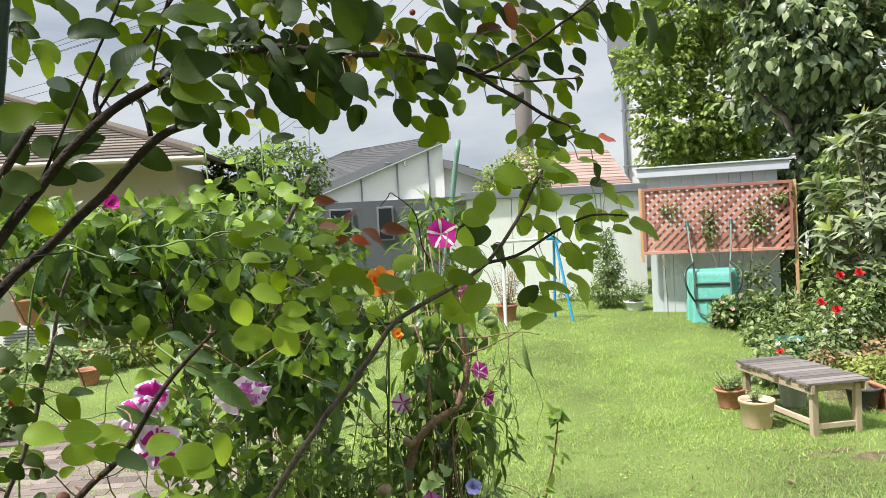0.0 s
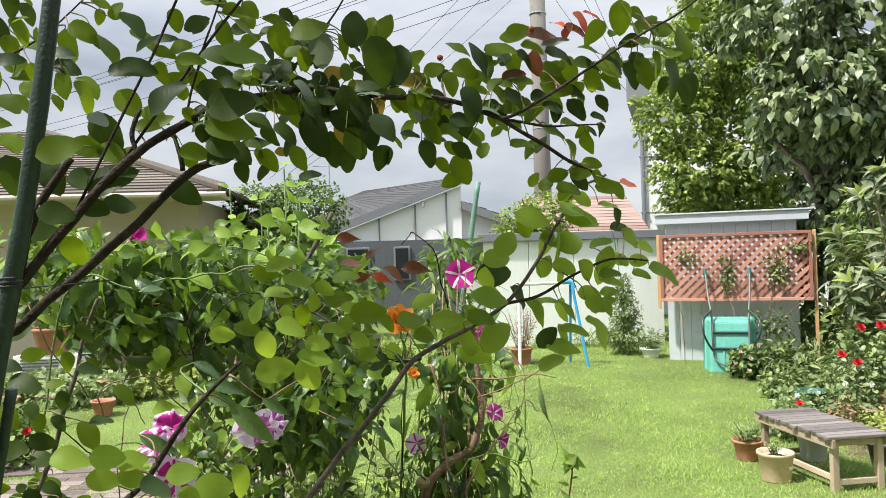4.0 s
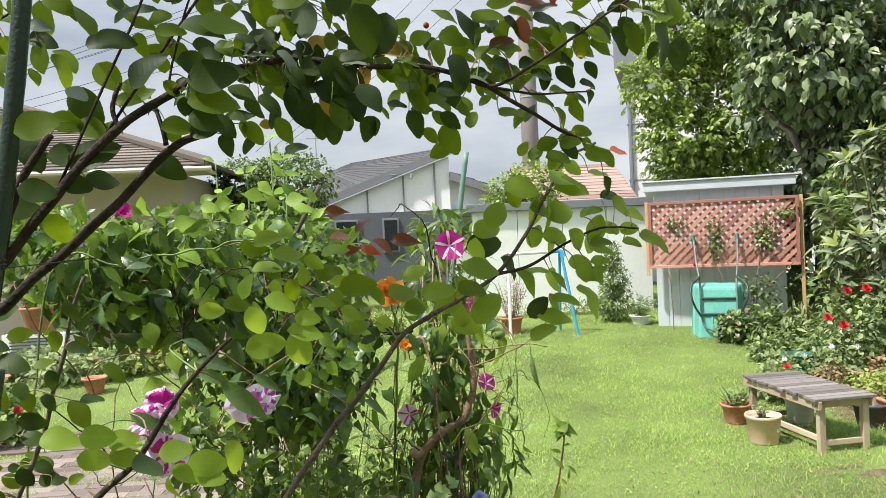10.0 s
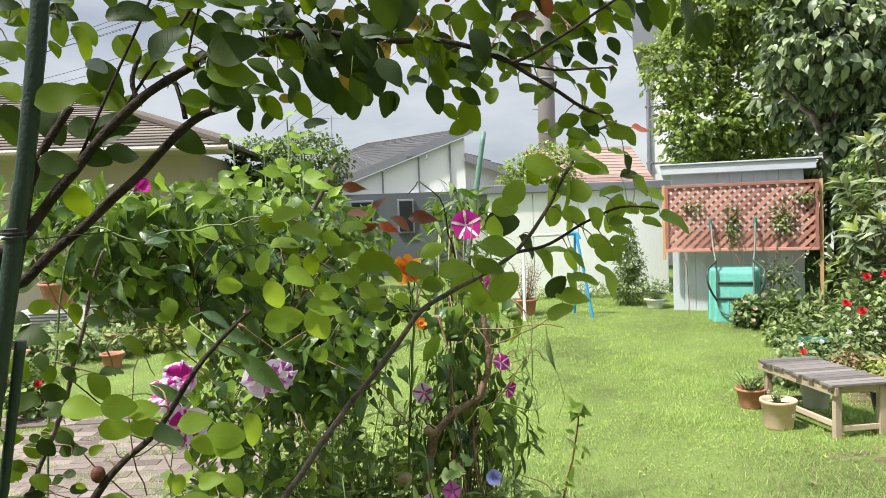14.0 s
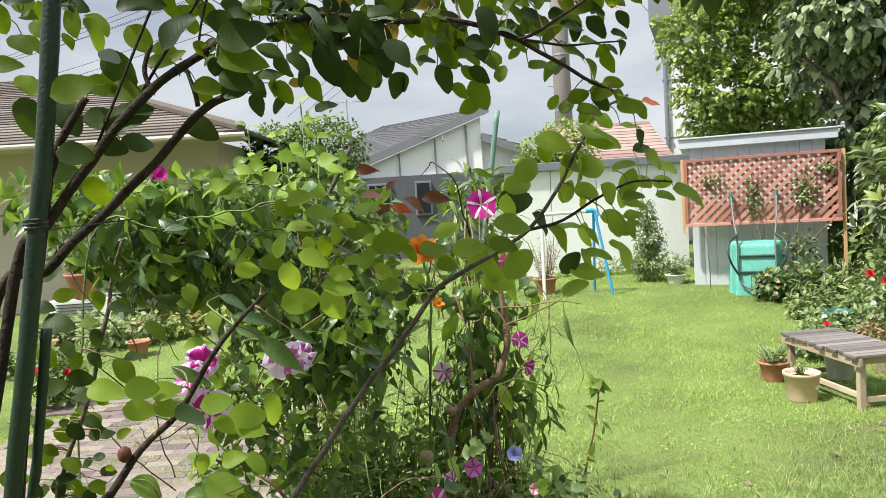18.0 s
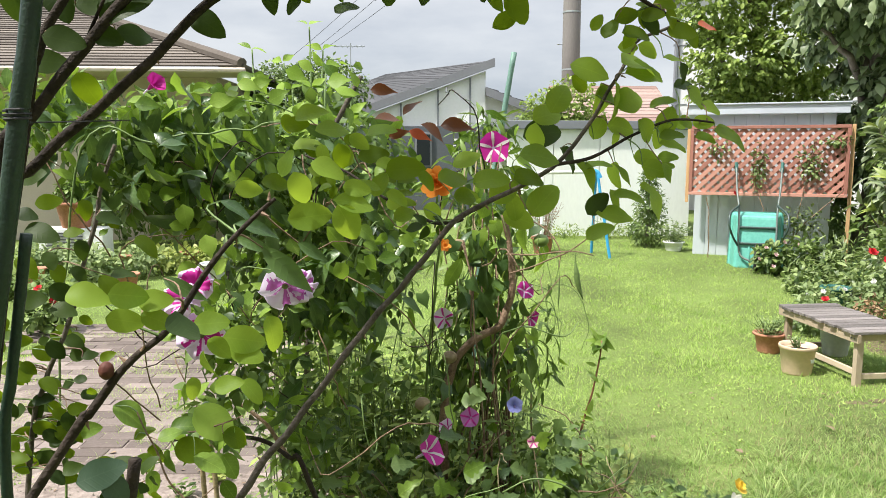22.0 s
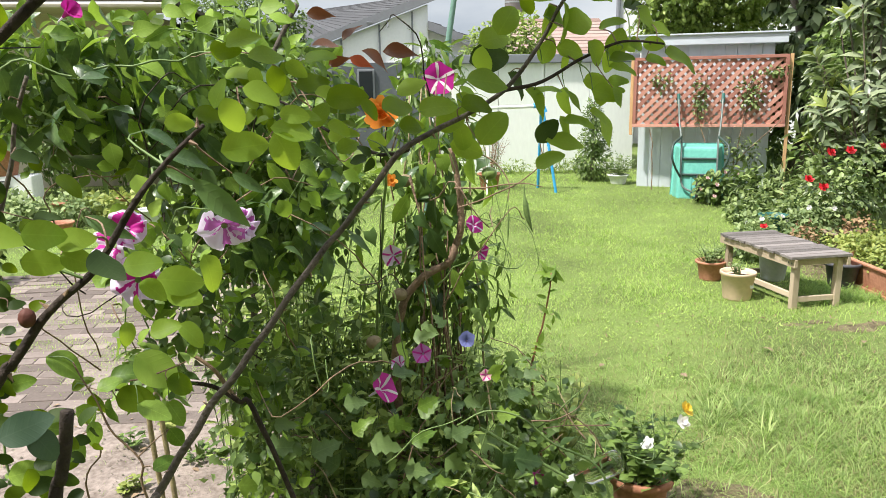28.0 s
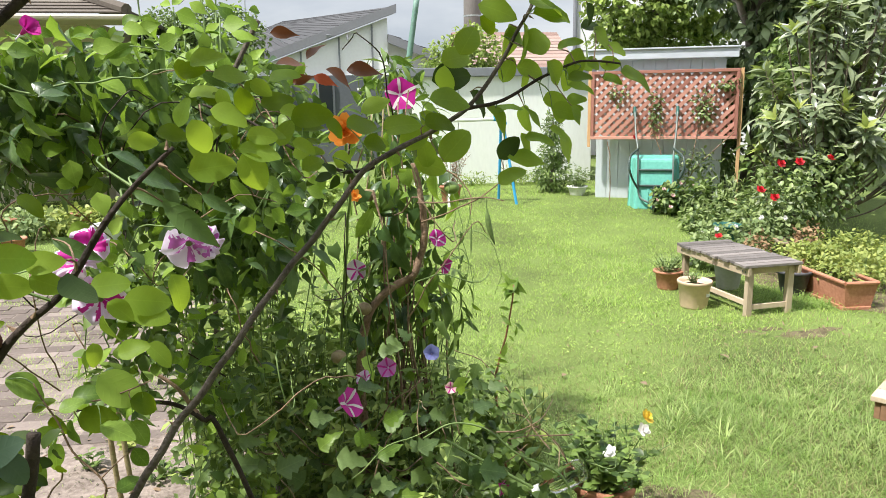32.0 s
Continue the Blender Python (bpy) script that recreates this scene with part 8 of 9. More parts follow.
for k in range(24):
    x, y = 0.02 + 0.08 * r.normal(), 1.98 + 0.08 * r.normal()
    top = 0.85 + 0.55 * r.rand()
    rod("upright_stem", vine, [(x, y, 0.0), (x + 0.03 * r.normal(), y + 0.02 * r.normal(), 0.4 * top), (x + 0.05 * r.normal(), y + 0.03 * r.normal(), top)], 0.0055, 0.0022, "brown_stem" if k % 3 else "straw_stem", 5, 0.035, 5)
# loose thin stems winding through the tangle
for k in range(44):
    x, y, z = r.uniform(-0.95, 0.0), r.uniform(1.15, 1.4), r.uniform(0.75, 1.45)
    dx, dz = r.uniform(-0.25, 0.25), r.uniform(-0.25, 0.3)
    rod("winding_stem", vine, [(x, y + 0.15, z - 0.1), (x + 0.4 * dx, y, z + 0.3 * dz), (x + dx, y + 0.03 * r.normal(), z + dz), (x + 1.3 * dx, y + 0.1, z + 0.8 * dz)], 0.002, 0.0011, ("green_stem", "brown_stem", "brown_stem", "cane")[k % 4], 5, 0.012, 4)
# hanging tendrils and pods
for k in range(12):
    x, y, z = -0.05 + 0.25 * r.rand(), 1.75 + 0.2 * r.rand(), 0.85 + 0.45 * r.rand()
    q = 0.04 + 0.07 * r.rand()
    rod("tendril", vine, [(x, y, z), (x + q, y - 0.03, z + 0.02 * r.normal()), (x + 1.5 * q, y - 0.05, z - 0.10), (x + 1.3 * q, y - 0.05, z - 0.18)], 0.0016, 0.001, "green_stem", 4, 0.008, 4)
for pts, fat in (([(0.236, 1.6, 1.10), (0.238, 1.6, 1.06), (0.246, 1.6, 1.01), (0.262, 1.6, 0.962)], 0.0085), ([(0.192, 1.62, 1.06), (0.196, 1.62, 1.02), (0.195, 1.62, 0.97), (0.194, 1.62, 0.925)], 0.003)):
    part("seed_pod", tube(bmesh.new(), smooth_line(pts, 4), [fat * q for q in (0.15, 0.2, 0.25, 0.3, 0.5, 0.8, 1.0, 1.0, 0.95, 0.8, 0.6, 0.35, 0.1)], 7), M["green_stem"], vine, "long green seed pod", True)
for pts in ([(0.06, 1.7, 1.02), (0.15, 1.65, 1.06), (0.24, 1.62, 1.11), (0.285, 1.6, 1.16), (0.28, 1.6, 1.22)], [(0.05, 1.7, 1.08), (0.14, 1.66, 1.085), (0.23, 1.62, 1.10), (0.29, 1.6, 1.09)], [(0.08, 1.72, 1.2), (0.16, 1.68, 1.16), (0.2, 1.65, 1.10), (0.195, 1.62, 1.05)]):
    rod("tendril", vine, pts, 0.0026, 0.0014, "brown_stem", 5, 0.004, 5)
for x, y, z in ((-0.114, 1.80, 0.738), (-0.082, 1.92, 1.081), (0.17, 1.8, 1.11), (-0.2, 1.7, 0.62)):
    bm = bmesh.new()
    bmesh.ops.create_icosphere(bm, subdivisions=3, radius=0.024, matrix=Matrix.Translation((x, y, z)) @ Matrix.Diagonal((1, 1, 0.85, 1)))
    part("seed_head", bm, M["seed"] if x < 0.1 else M["fruit"], vine, "round dry seed head", True)


VINE_BLOBS = [(-0.60, 1.50, 1.32, 0.30, 0.26, 0.17), (-0.40, 1.58, 1.36, 0.20, 0.24, 0.15), (-0.52, 1.48, 1.06, 0.26, 0.24, 0.24), (-0.37, 1.5, 1.08, 0.18, 0.24, 0.22), (-0.86, 1.4, 1.38, 0.22, 0.22, 0.14), (-0.50, 1.5, 0.78, 0.17, 0.2, 0.24)]
LEFT_BLOBS = [(-0.98, 1.42, 1.42, 0.26, 0.16, 0.13), (-0.74, 1.42, 1.46, 0.2, 0.16, 0.10), (-1.16, 1.5, 1.50, 0.18, 0.14, 0.10), (-0.84, 1.4, 1.26, 0.22, 0.12, 0.10)]
SIDE_BLOBS = [(0.02, 2.26, 1.28, 0.20, 0.14, 0.22), (0.0, 2.1, 0.98, 0.17, 0.15, 0.26), (0.12, 2.05, 0.70, 0.18, 0.16, 0.18), (0.02, 2.3, 1.46, 0.12, 0.12, 0.12)]
scatter_leaves(vine, VINE_BLOBS, 60, 0.042, "ovate", "vine_leaf", 71, "vine_dark")
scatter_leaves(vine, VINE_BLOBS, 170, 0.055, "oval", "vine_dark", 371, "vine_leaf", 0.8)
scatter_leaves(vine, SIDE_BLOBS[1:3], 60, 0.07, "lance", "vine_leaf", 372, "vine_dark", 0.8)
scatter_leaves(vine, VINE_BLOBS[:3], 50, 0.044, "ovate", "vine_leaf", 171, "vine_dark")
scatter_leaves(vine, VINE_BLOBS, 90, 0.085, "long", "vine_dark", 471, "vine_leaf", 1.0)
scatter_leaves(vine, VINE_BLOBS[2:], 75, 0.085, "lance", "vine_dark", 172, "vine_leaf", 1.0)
scatter_leaves(vine, SIDE_BLOBS[:1] + SIDE_BLOBS[3:], 40, 0.075, "lance", "vine_leaf", 72, "vine_dark", 0.8)
scatter_leaves(vine, LEFT_BLOBS, 70, 0.044, "ovate", "vine_leaf", 271, "rose_leaf")
scatter_leaves(vine, LEFT_BLOBS, 90, 0.085, "long", "vine_dark", 272, "vine_leaf", 1.0)
scatter_leaves(vine, LEFT_BLOBS[:3], 90, 0.05, "oval", "vine_leaf", 273)
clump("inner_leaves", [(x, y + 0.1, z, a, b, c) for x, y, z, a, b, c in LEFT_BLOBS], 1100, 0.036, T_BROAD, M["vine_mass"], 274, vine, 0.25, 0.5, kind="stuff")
scatter_leaves(vine, [(0.0, 2.0, 1.05, 0.12, 0.1, 0.22), (0.0, 1.98, 0.72, 0.15, 0.1, 0.22)], 70, 0.085, "long", "vine_leaf", 373, "vine_dark", 1.0)
scatter_leaves(vine, [(0.02, 2.0, 0.95, 0.14, 0.1, 0.3)], 50, 0.06, "oval", "vine_dark", 374, "vine_leaf", 0.6)
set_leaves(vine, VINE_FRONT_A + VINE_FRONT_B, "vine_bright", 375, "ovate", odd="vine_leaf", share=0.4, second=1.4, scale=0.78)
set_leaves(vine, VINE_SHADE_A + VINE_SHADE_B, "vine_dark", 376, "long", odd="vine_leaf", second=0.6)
set_leaves(vine, VINE_LOW_A + VINE_LOW_B, "vine_grey", 377, "lobed", odd="vine_leaf", share=0.15, second=1.6, scale=0.85)
SKIRT = [(-0.66, 1.15, 1.0, 0.10, 0.1, 0.10), (-0.60, 1.2, 0.90, 0.10, 0.1, 0.12), (-0.66, 1.1, 0.80, 0.09, 0.1, 0.09), (-0.55, 1.5, 0.62, 0.10, 0.12, 0.14), (-0.5, 1.5, 0.4, 0.14, 0.14, 0.16)]
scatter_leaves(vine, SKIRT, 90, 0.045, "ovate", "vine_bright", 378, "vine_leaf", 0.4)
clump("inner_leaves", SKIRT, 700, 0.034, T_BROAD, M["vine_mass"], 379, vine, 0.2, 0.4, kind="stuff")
for x in (-0.74, -0.71):
    rod("stem", vine, [(x + 0.02, 1.32, 0.0), (x, 1.31, 0.35), (x - 0.02, 1.3, 0.72)], 0.008, 0.006, "straw_stem", 6, 0.006)
hang = rnd(173)
for k in range(64):
    leaf(vine, "long" if k % 3 else "heart", "vine_dark" if k % 4 else "vine_leaf", (0.02 + 0.13 * hang.normal() * 0.8, 1.86 + 0.08 * hang.normal(), hang.uniform(0.62, 1.24)), hang.uniform(0.06, 0.13) if k % 3 else 0.06, -90 + 28 * hang.normal(), hang, 0.7)
inner = [(x, y + 0.12, z, a * 0.9, b, c * 0.9) for x, y, z, a, b, c in VINE_BLOBS[:5]]
# dark leaves inside the tangle deepen its gaps in place of shade
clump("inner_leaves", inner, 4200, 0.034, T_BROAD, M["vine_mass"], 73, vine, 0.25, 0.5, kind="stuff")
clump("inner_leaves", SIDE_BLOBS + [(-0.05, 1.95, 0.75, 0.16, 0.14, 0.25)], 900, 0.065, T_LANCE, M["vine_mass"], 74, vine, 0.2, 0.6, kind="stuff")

# light green shrub rising behind the vine
bright = thing("bright_shrub", (-0.62, 2.25, 0.0), "light green shrub with pointed leaves behind the vine", "shrub")
for x, y, top in ((0.02, 0.0, 1.83), (0.08, -0.06, 1.68), (-0.08, 0.05, 1.71), (-0.19, 0.0, 1.75), (0.16, 0.02, 1.69), (-0.03, -0.1, 1.60), (-0.14, -0.08, 1.62), (0.05, 0.1, 1.76)):
    line = rod("stem", bright, [(x * 0.4, y, 0.0), (x * 0.8, y, 0.8), (x, y, top)], 0.006, 0.003, "green_stem", 5, 0.01, 5)
    for q in range(13):
        u = 0.62 + 0.38 * q / 12
        p = line[int(u * (len(line) - 1))]
        ln = (0.115 - 0.055 * q / 12) * (0.8 + 0.4 * r.rand())
        for sg in (0, 1):
            tilt = (1.0 - 2 * sg) * r.uniform(-5, 45) + 180 * sg
            a = radians(tilt)
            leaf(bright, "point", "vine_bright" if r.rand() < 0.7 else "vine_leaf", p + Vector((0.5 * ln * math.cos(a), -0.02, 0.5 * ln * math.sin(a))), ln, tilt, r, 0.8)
clump("leaves", [(0, 0.1, 1.22, 0.42, 0.25, 0.25), (0.0, 0.05, 1.45, 0.25, 0.2, 0.16)], 900, 0.06, T_BROAD, M["vine_mass"], 75, bright, 0.3, 0.1)

# fine-leaved bushes filling the ground under the vine
under = thing("fine_leaved_bush", (-0.28, 1.98, 0.0), "dark fine-leaved bush of thin upright stems", "bush")
bm = bmesh.new()
P, D, U, S = [], [], [], []
for k in range(165):
    x, y = r.uniform(-0.42, 0.42), 0.22 * r.normal()
    top = Vector((x + 0.09 * r.normal(), y + 0.06 * r.normal(), (0.5 + 0.5 * r.rand()) * (1.05 if x < -0.12 else 0.78 if x > 0.0 else 0.78 + 2.2 * -x) * (1.0 if x < 0.1 else 0.8)))
    line = smooth_line([(x, y, 0), Vector((x, y, 0)).lerp(top, 0.5) + Vector((0.02 * r.normal(), 0, 0.02)), top], 5)
    tube(bm, line, 0.0017, 4, False)
    for q in range(23):
        p = line[int((0.12 + 0.88 * q / 23) * (len(line) - 1))]
        a = r.rand() * math.tau
        P.append(p + Vector((0, 0, 0.02 * r.normal())))
        D.append((math.cos(a), math.sin(a), 0.35 * r.normal() + 0.1))
        U.append((0.3 * r.normal(), 0.3 * r.normal() - 0.3, 1))
        S.append(0.058 * (0.6 + 0.8 * r.rand()))
tagged(part("stem_tangle", bm, M["green_stem"], under), kind="stuff")
many("leaves", T_FEATHER, P, D, U, S, M["feather"], under, kind="stuff")
clump("small_leaves", [(-0.25, 0, 0.62, 0.2, 0.2, 0.26), (-0.1, 0.05, 0.36, 0.34, 0.22, 0.26), (0.25, 0.0, 0.36, 0.26, 0.2, 0.26), (0.1, 0.05, 0.6, 0.25, 0.15, 0.2)], 1700, 0.036, T_BROAD, M["feather"], 178, under, 0.1, 0.2, kind="stuff")
scatter_leaves(under, [(-0.15, -0.12, 0.42, 0.32, 0.15, 0.34), (0.2, -0.1, 0.32, 0.26, 0.15, 0.26)], 110, 0.05, "lobed", "vine_grey", 175, "vine_leaf", 0.2)
scatter_leaves(under, [(-0.1, -0.2, 0.25, 0.4, 0.15, 0.2)], 90, 0.05, "lobed", "vine_grey", 176, "vine_dark", 0.2)

low = thing("low_leafy_plant", (0.12, 1.45, 0.0), "low leafy plant spreading beside the pot", "plant")
low_blobs = [(-0.12, 0.05, 0.17, 0.25, 0.2, 0.15), (0.12, 0.05, 0.2, 0.22, 0.2, 0.17), (-0.45, 0.0, 0.12, 0.25, 0.2, 0.12), (0.12, 0.35, 0.36, 0.2, 0.2, 0.2)]
scatter_leaves(low, low_blobs, 70, 0.05, "lobed", "vine_grey", 76)
for k in range(70):
    x, y, z = r.uniform(-0.55, 0.4), r.uniform(-0.2, 0.35), r.uniform(0.05, 0.5)
    dx, dz = r.uniform(-0.2, 0.2), r.uniform(-0.1, 0.2)
    rod("winding_stem", low, [(x, y, z), (x + 0.5 * dx, y + 0.05 * r.normal(), z + 0.7 * dz), (x + dx, y + 0.05 * r.normal(), z + dz)], 0.0022, 0.0012, ("brown_stem", "straw_stem", "green_stem", "brown_stem")[k % 4], 4, 0.01, 4)
clump("leaves", low_blobs, 1500, 0.04, T_BROAD, M["vine_mass"], 77, low, 0.15, 0.25, kind="stuff")

weed = thing("tall_weed", (0, 0, 0), "tall reddish weed with narrow leaves", "weed")
wl_line = rod("stem", weed, [(0.40, 2.0, 0.0)] + WEED, 0.0048, 0.0028, "red_stem", 6, 0.006)
for k in range(13):
    p = wl_line[int((0.25 + 0.75 * k / 14) * (len(wl_line) - 1))]
    leaf(weed, "lance", "vine_leaf", p + Vector((0.02 * r.normal(), -0.01, 0.01)), 0.05 * (0.6 + 0.6 * r.rand()), r.uniform(-40, 220), r, 0.7)
for k in range(9):
    leaf(weed, "lance", "vine_leaf", wl_line[-1] + Vector((0.004 * r.normal(), 0.004 * r.normal(), -0.004 * (k % 3))), 0.085 * (0.7 + 0.5 * r.rand()), -25 + 29 * k, r, 1.0)
yel = sprigs("yellow_weed", (0.46, 2.05, 0.0), 22, 0.36, 0.14, 0.05, T_OVAL, M["lime_plant"], 78, "yellowing weed at the lawn's edge", leaves=9)

# --- flowers of the vine ---
def star_flower(parent, p, radius, face, main="magenta", star="white_petal", depth=0.45):
    """An open trumpet of five lobes, with pale rays from its throat, and a pale tube behind."""
    f = Vector(face).normalized()
    a = f.cross(Vector((0.2, 0.1, 1))).normalized()
    b = f.cross(a)
    p = Vector(p)

    def at(rad, w, lift):
        ruff = 1 + 0.05 * math.cos(5 * w) + 0.07 * noise.noise(Vector((2 * math.cos(w), 2 * math.sin(w), 30 * p.x)))
        return p + rad * ruff * (math.cos(w) * a + math.sin(w) * b) + f * lift

    for name, mat, pick in (("corolla", main, 0), ("star_ray", star, 1)):
        bm = bmesh.new()
        for k in range(5):
            w0 = k * math.tau / 5
            spans = ((w0, w0 + math.tau / 5),) if pick == 0 else ((w0 - 0.17, w0 + 0.17),)
            for s0, s1 in spans:
                m = 7 if pick == 0 else 2
                rows = []
                for rr, lf in ((0.10, -depth), (0.35, -0.35 * depth), (0.7, -0.08 * depth), (1.0, 0.03 + 0.05 * math.sin(3 * k))):
                    sh = 1.0 if pick == 0 else 1.0
                    mid = 0.5 * (s0 + s1)
                    narrow = 1.0 if pick == 0 else (1.9 - 1.5 * rr)
                    rows.append([bm.verts.new(at(radius * rr, mid + (s0 + (s1 - s0) * q / m - mid) * narrow, radius * lf + (0.002 if pick else 0.0))) for q in range(m + 1)])
                for r0, r1 in zip(rows, rows[1:]):
                    for q in range(m):
                        bm.faces.new((r0[q], r0[q + 1], r1[q + 1], r1[q]))
        part(name, bm, M[mat], parent, "", True)
    part("flower_tube", tube(bmesh.new(), [p - f * radius * depth * 0.9, p - f * radius * (depth + 0.9)], [radius * 0.12, radius * 0.06], 7), M["lilac"], parent)


def ruffled_flower(parent, p, radius, face, seed, frills=7, broad=0.42, flash_mat="magenta"):
    """A frilled, drooping funnel: white and lilac with magenta flashes from the throat."""
    f = Vector(face).normalized()
    a = f.cross(Vector((0.2, 0.1, 1))).normalized()
    b = f.cross(a)
    p = Vector(p)
    nw, nr = 72, 9
    pts = []
    for i in range(nr + 1):
        q = i / nr
        row = []
        for k in range(nw):
            w = k * math.tau / nw
            fr = math.sin(frills * w + seed) + 0.45 * math.sin((2 * frills + 1) * w + 2 * seed) + 0.5 * noise.noise(Vector((3 * math.cos(w), 3 * math.sin(w), seed)))
            rad = radius * (0.10 + 0.92 * q) * (1 + 0.13 * q * noise.noise(Vector((2.5 * math.cos(w), 2.5 * math.sin(w), seed + 5))))
            lift = radius * (-0.62 * (1 - q) ** 2 + 0.26 * fr * q * q - 0.38 * q ** 4)
            row.append(p + rad * (math.cos(w + 0.10 * fr * q) * a + math.sin(w + 0.10 * fr * q) * b) + f * lift)
        pts.append(row)
    bms = {"corolla": bmesh.new(), "corolla_flash": bmesh.new()}
    grids = {n: [[None] * nw for _ in range(nr + 1)] for n in bms}
    for i in range(nr):
        for k in range(nw):
            u = ((k + 0.5) / nw * frills + 0.2 * noise.noise(Vector((i * 0.8, k * 0.5, seed)))) % 1.0
            q = (i + 0.5) / nr
            lobe = int((k + 0.5) / nw * frills)
            mine = broad * (0.35 + 1.5 * abs(math.sin(12.9 * lobe + 3.1 * seed)))
            flash = abs(u - 0.5) < mine * (0.62 - 0.5 * q * q) and q < 0.80 + 0.25 * noise.noise(Vector((k * 0.7, seed, 0)))
            nm = "corolla_flash" if flash else "corolla"
            vs = []
            for ii, kk in ((i, k), (i, (k + 1) % nw), (i + 1, (k + 1) % nw), (i + 1, k)):
                if grids[nm][ii][kk] is None:
                    grids[nm][ii][kk] = bms[nm].verts.new(pts[ii][kk])
                vs.append(grids[nm][ii][kk])
            bms[nm].faces.new(vs)
    part("corolla", bms["corolla"], M["lilac"], parent, "frilled white and lilac petals", True)
    part("corolla_flash", bms["corolla_flash"], M[flash_mat], parent, "magenta flashes on the petals", True)
    part("flower_tube", tube(bmesh.new(), [p - f * radius * 0.5, p - f * radius * 1.1], [radius * 0.13, radius * 0.09], 8), M["green_stem"], parent)


star_flower(vine, (0.047, 2.08, 1.40), 0.054, (0.05, -1, 0.15), depth=0.3)
star_flower(vine, (-0.174, 1.56, 0.532), 0.048, (0.75, -0.45, 0.6))
star_flower(vine, (-0.132, 1.60, 0.587), 0.024, (-0.5, -0.6, 0.8), "lilac", "magenta", 0.9)
star_flower(vine, (-0.062, 1.60, 0.612), 0.028, (-0.2, -0.8, 0.3), "violet", "magenta", 0.7)
star_flower(vine, (0.102, 1.45, 0.596), 0.016, (-0.2, -0.8, 0.3), "pink_petal", "magenta", 0.7)
star_flower(vine, (0.10, 1.83, 1.21), 0.03, (0.2, -1, -0.3), depth=0.8)
star_flower(vine, (-0.133, 1.86, 0.85), 0.034, (-0.3, -1, 0.1), "lilac", "magenta")
star_flower(vine, (0.133, 1.86, 0.942), 0.03, (0.4, -1, 0.6), "magenta", "lilac")
star_flower(vine, (0.159, 1.86, 0.847), 0.028, (0.7, -0.7, -0.2), "magenta", "lilac", 0.9)
star_flower(vine, (0.25, 1.45, 0.279), 0.026, (0.5, -0.8, -0.2), "magenta", "lilac", 0.9)
star_flower(vine, (-0.744, 1.34, 1.275), 0.015, (0.7, -0.4, 0.5), "magenta", "lilac", 1.6)
star_flower(vine, (-0.783, 1.20, 1.535), 0.022, (0.75, -0.5, 0.45), "magenta", "magenta", 1.6)
star_flower(vine, (0.051, 1.46, 0.699), 0.022, (-0.1, -0.8, 0.5), "blue_petal", "blue_petal", 0.9)
ruffled_flower(vine, (-0.462, 0.92, 1.112), 0.045, (0.15, -0.8, -0.45), 1, 5, 0.62, "orchid")
ruffled_flower(vine, (-0.428, 0.95, 1.128), 0.03, (0.6, -0.7, 0.3), 2, 6, 0.4, "orchid")
ruffled_flower(vine, (-0.670, 0.92, 1.105), 0.042, (-0.5, -0.8, 0.5), 3, 6, 0.62)
ruffled_flower(vine, (-0.630, 0.92, 1.135), 0.034, (0.4, -0.8, 0.5), 4, 5, 0.8)
ruffled_flower(vine, (-0.625, 0.92, 1.025), 0.044, (0.2, -1, -0.1), 5, 6, 0.62)
rod("stem", vine, [(-0.52, 1.45, 0.95), (-0.48, 1.2, 1.05), (-0.462, 0.95, 1.10)], 0.003, 0.002, "green_stem", 5)
rod("stem", vine, [(-0.75, 1.4, 0.9), (-0.70, 1.15, 1.02), (-0.65, 0.95, 1.09)], 0.003, 0.002, "green_stem", 5)

orange = thing("orange_rose", (0, 0, 0), "orange double rose on a leafy stem", "rose")
rod("stem", orange, [(-0.20, 1.9, 0.0), (-0.19, 1.8, 0.6), (-0.16, 1.3, 1.15), (-0.168, 1.12, 1.29)], 0.005, 0.003, "green_stem", 6)
blossoms(orange, [(-0.168, 1.10, 1.312)], 0.074, M["orange_petal"], 15, 8, "bloom", 0.0, 3, True, (-0.1, -1.0, 0.35))
blossoms(orange, [(-0.137, 1.62, 1.118)], 0.038, M["orange_petal"], 12, 6, "bloom", 0.1, 2, True)


# --- small weeds and litter on the sand ---
for k, (x, y, s) in enumerate(((-1.17, 2.35, 0.07), (-1.06, 2.02, 0.06), (-0.86, 2.2, 0.08), (-1.05, 2.5, 0.06), (-1.45, 2.1, 0.07))):
    sprigs("sand_weed", (x, y, 0.008), 9, s, s, 0.035, T_OVAL, M["lime_plant" if k % 2 else "vine_mass"], 180 + k, "small green weed sprouting in the sand", "weed", 5, 0.0015, group="weeds in the sand")
r = rnd(190)
n_lit = 90
a = r.uniform(0, math.tau, n_lit)
tagged(many("sand_litter", T_OVAL, np.stack([r.uniform(-1.9, -0.4, n_lit), r.uniform(1.3, 2.8, n_lit), np.full(n_lit, 0.016)], 1), np.stack([np.cos(a), np.sin(a), 0.2 * r.normal(size=n_lit)], 1), np.tile([0.0, 0.0, 1.0], (n_lit, 1)), 0.012 + 0.03 * r.rand(n_lit) ** 2, M["dry"]),
       "dry leaf litter on the sandy ground", "litter", kind="stuff")

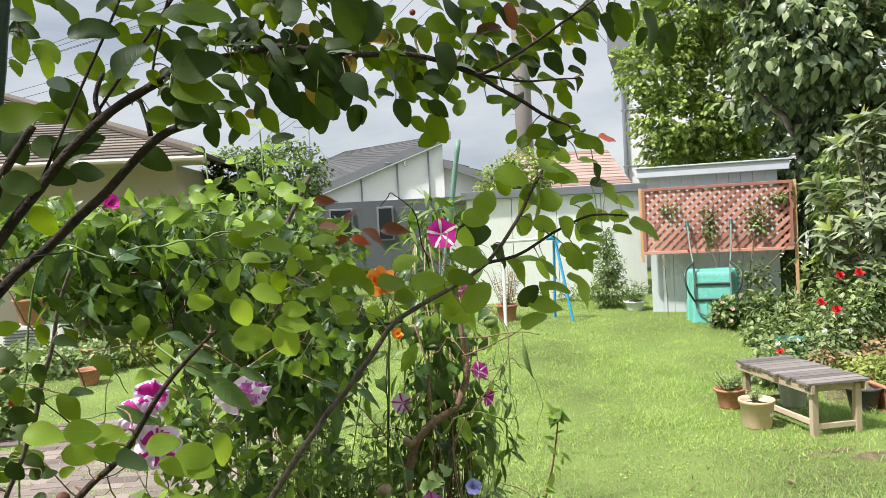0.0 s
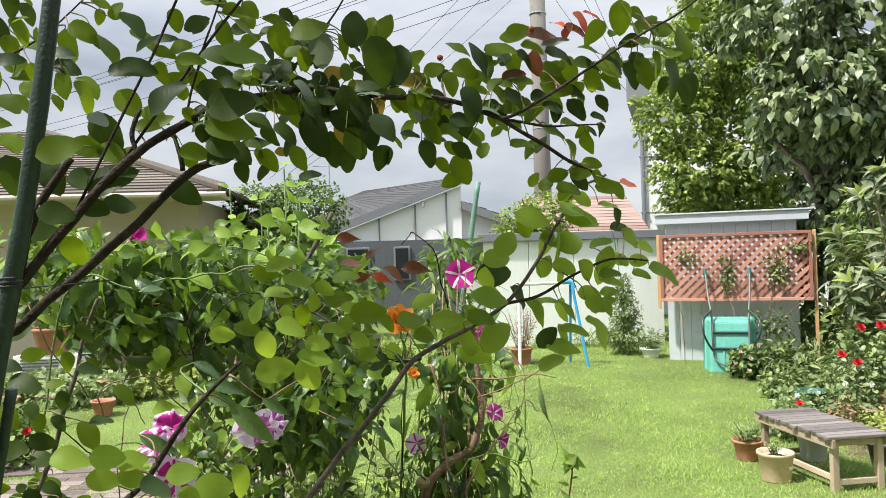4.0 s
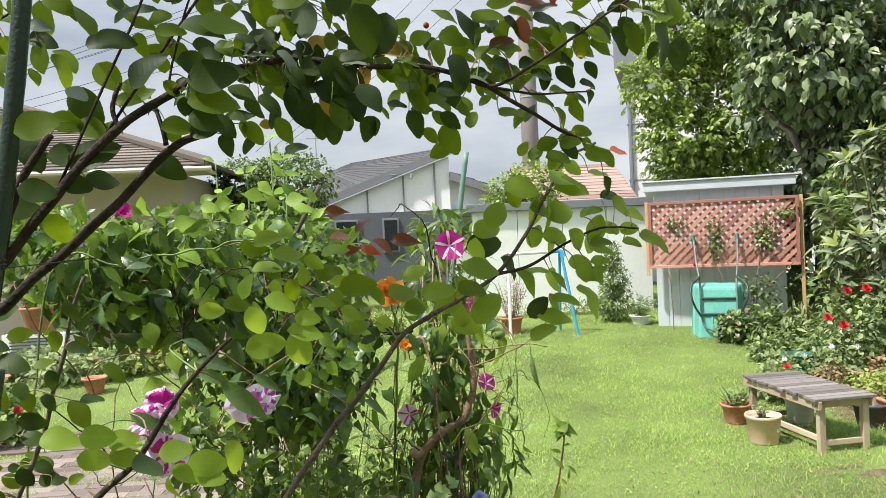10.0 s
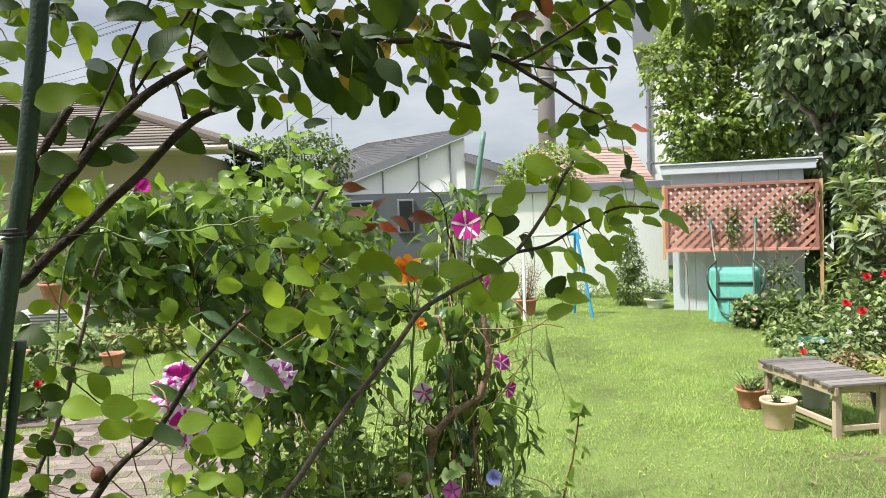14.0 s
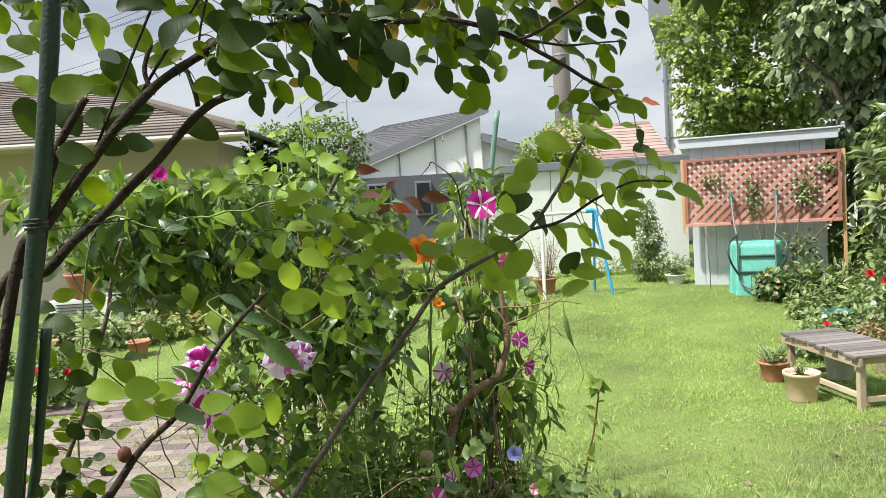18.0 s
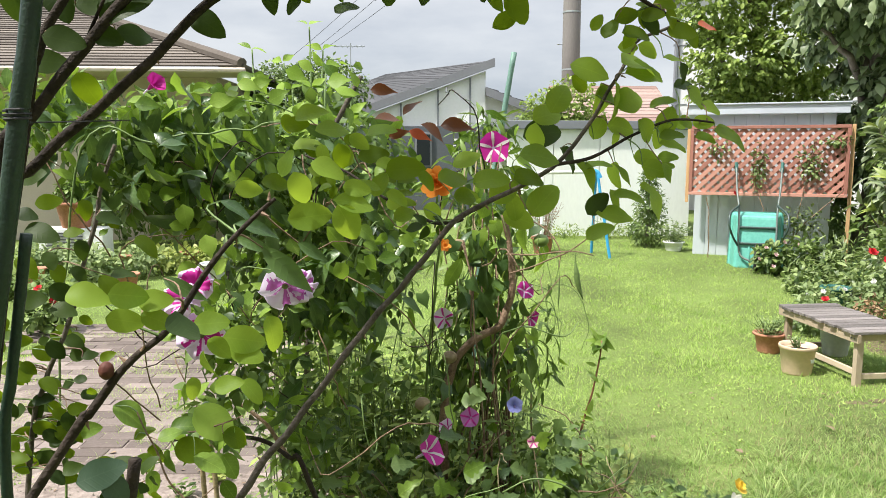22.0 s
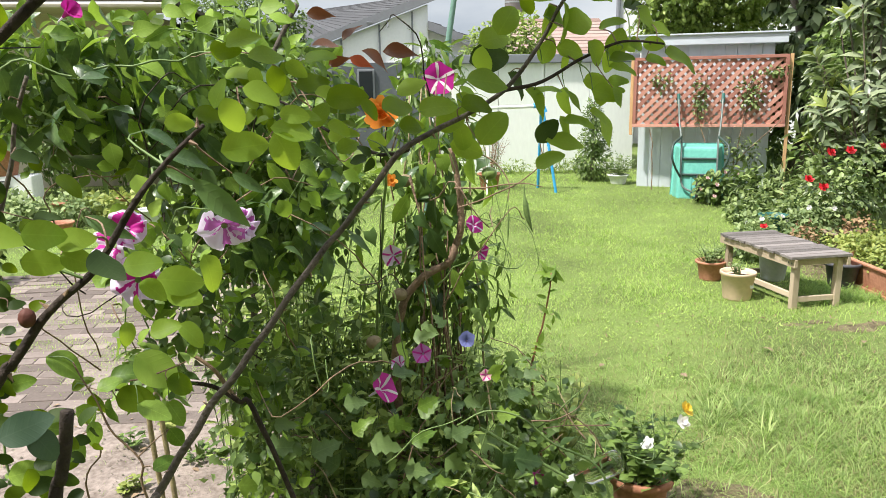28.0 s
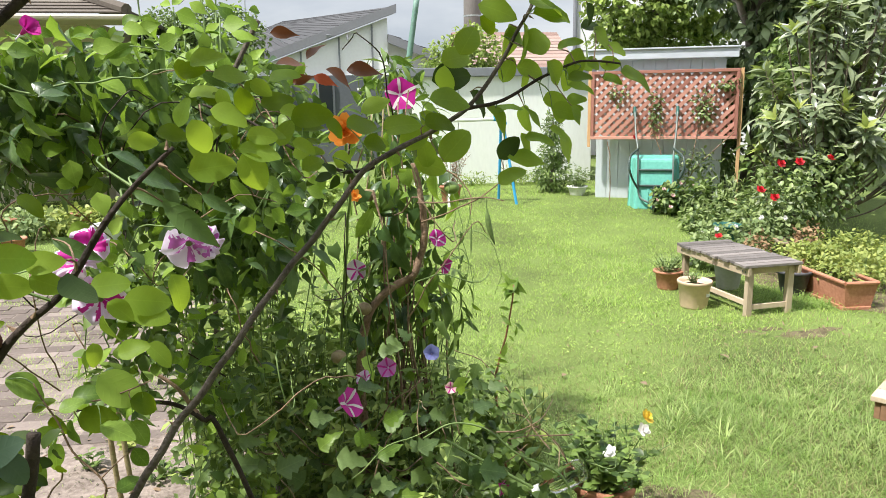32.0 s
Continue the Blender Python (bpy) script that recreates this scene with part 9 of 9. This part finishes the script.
# --- potted flowers and clutter in the near corner ---
pot("plant_pot", (0.605, 1.58, 0.0), 0.07, 0.086, 0.20, M["terracotta"], "weathered terracotta pot holding white flowers")
pet = sprigs("potted_flowers", (0.605, 1.58, 0.17), 40, 0.22, 0.21, 0.045, T_OVAL, M["vine_mass"], 80, "leafy plant with white and yellow flowers", leaves=9)
blossoms(pet, [(-0.02, -0.1, 0.17), (0.10, -0.05, 0.21)], 0.045, M["white_petal"], 13, 5)
blossoms(pet, [(0.11, -0.04, 0.245)], 0.05, M["yellow_petal"], 14, 7)
bottle = thing("plastic_bottle", (0.40, 1.38, 0.33), "upturned clear plastic bottle on a cane", "bottle")
bottle.matrix_basis = pose(0.40, 1.38, 0.33, 20, 55, 0)
part("body", lathe(bmesh.new(), [(0.012, -0.07), (0.014, -0.05), (0.032, -0.03), (0.033, 0.05), (0.03, 0.07), (0.01, 0.075)], 20), M["glass"], bottle, smooth=True)
part("cap", lathe(bmesh.new(), [(0.015, -0.09), (0.015, -0.068)], 16), M["white_plastic"], bottle)
part("cane", tube(bmesh.new(), [(0.0, 0, -0.08), (-0.30, -0.05, -0.18)], 0.004, 6), M["green_stem"], bottle)
crate = thing("wooden_table", (1.630, 1.70, 0.0), "low weathered wooden table at the lawn's edge", "table", turn=-52.0)
for k in range(4):
    part("board", box_bm((0.22, 0.05 + 0.095 * k, 0.335), (0.46, 0.09, 0.02), 0.003), M["pale_wood"], crate)
for x in (0.012, 0.428):
    part("apron", box_bm((x, 0.19, 0.292), (0.020, 0.345, 0.064), 0.003), M["brown_board"], crate)
for y in (0.022, 0.358):
    part("apron", box_bm((0.22, y, 0.292), (0.394, 0.020, 0.064), 0.003), M["brown_board"], crate)
for x in (0.13, 0.385):
    for y in (0.055, 0.325):
        part("leg", box_bm((x, y, 0.162), (0.04, 0.035, 0.324), 0.003), M["brown_board"], crate)
for k, (x, y) in enumerate(((0.25, 1.45), (-0.05, 1.2), (-0.25, 1.15))):
    pot("plant_pot", (x, y, 0.0), 0.07, 0.09, 0.13, M["terracotta"], "small terracotta pot hidden among the plants", group="hidden pots")

# ---------- brick path, last of the setting ----------
paving = thing("brick_path", (0, 0, 0), "worn pinkish brick path with grassy joints", "path", kind="structure")
me_b = mesh_of("brick", box_bm((0, 0, 0), (0.198, 0.093, 0.05), 0.007), M["brick"])
r = rnd(90)
for i in range(28):
    y0 = 2.62 + i * 0.097
    mid = -1.25 - 0.52 * (y0 - 2.62)
    for j in range(-5, 6):
        v = j * 0.203 + (0.101 if i % 2 else 0.0)
        if abs(v) > 0.66 + 0.1 * r.normal() or r.rand() < 0.05:
            continue
        x = mid + v
        m = Matrix.Translation((x, y0, gz(x, y0) - 0.015 + 0.002 * r.normal())) @ Matrix.Rotation(0.025 * r.normal(), 4, "Z") @ Matrix.Rotation(0.02 * r.normal(), 4, "X")
        shared("brick", me_b, paving, m)
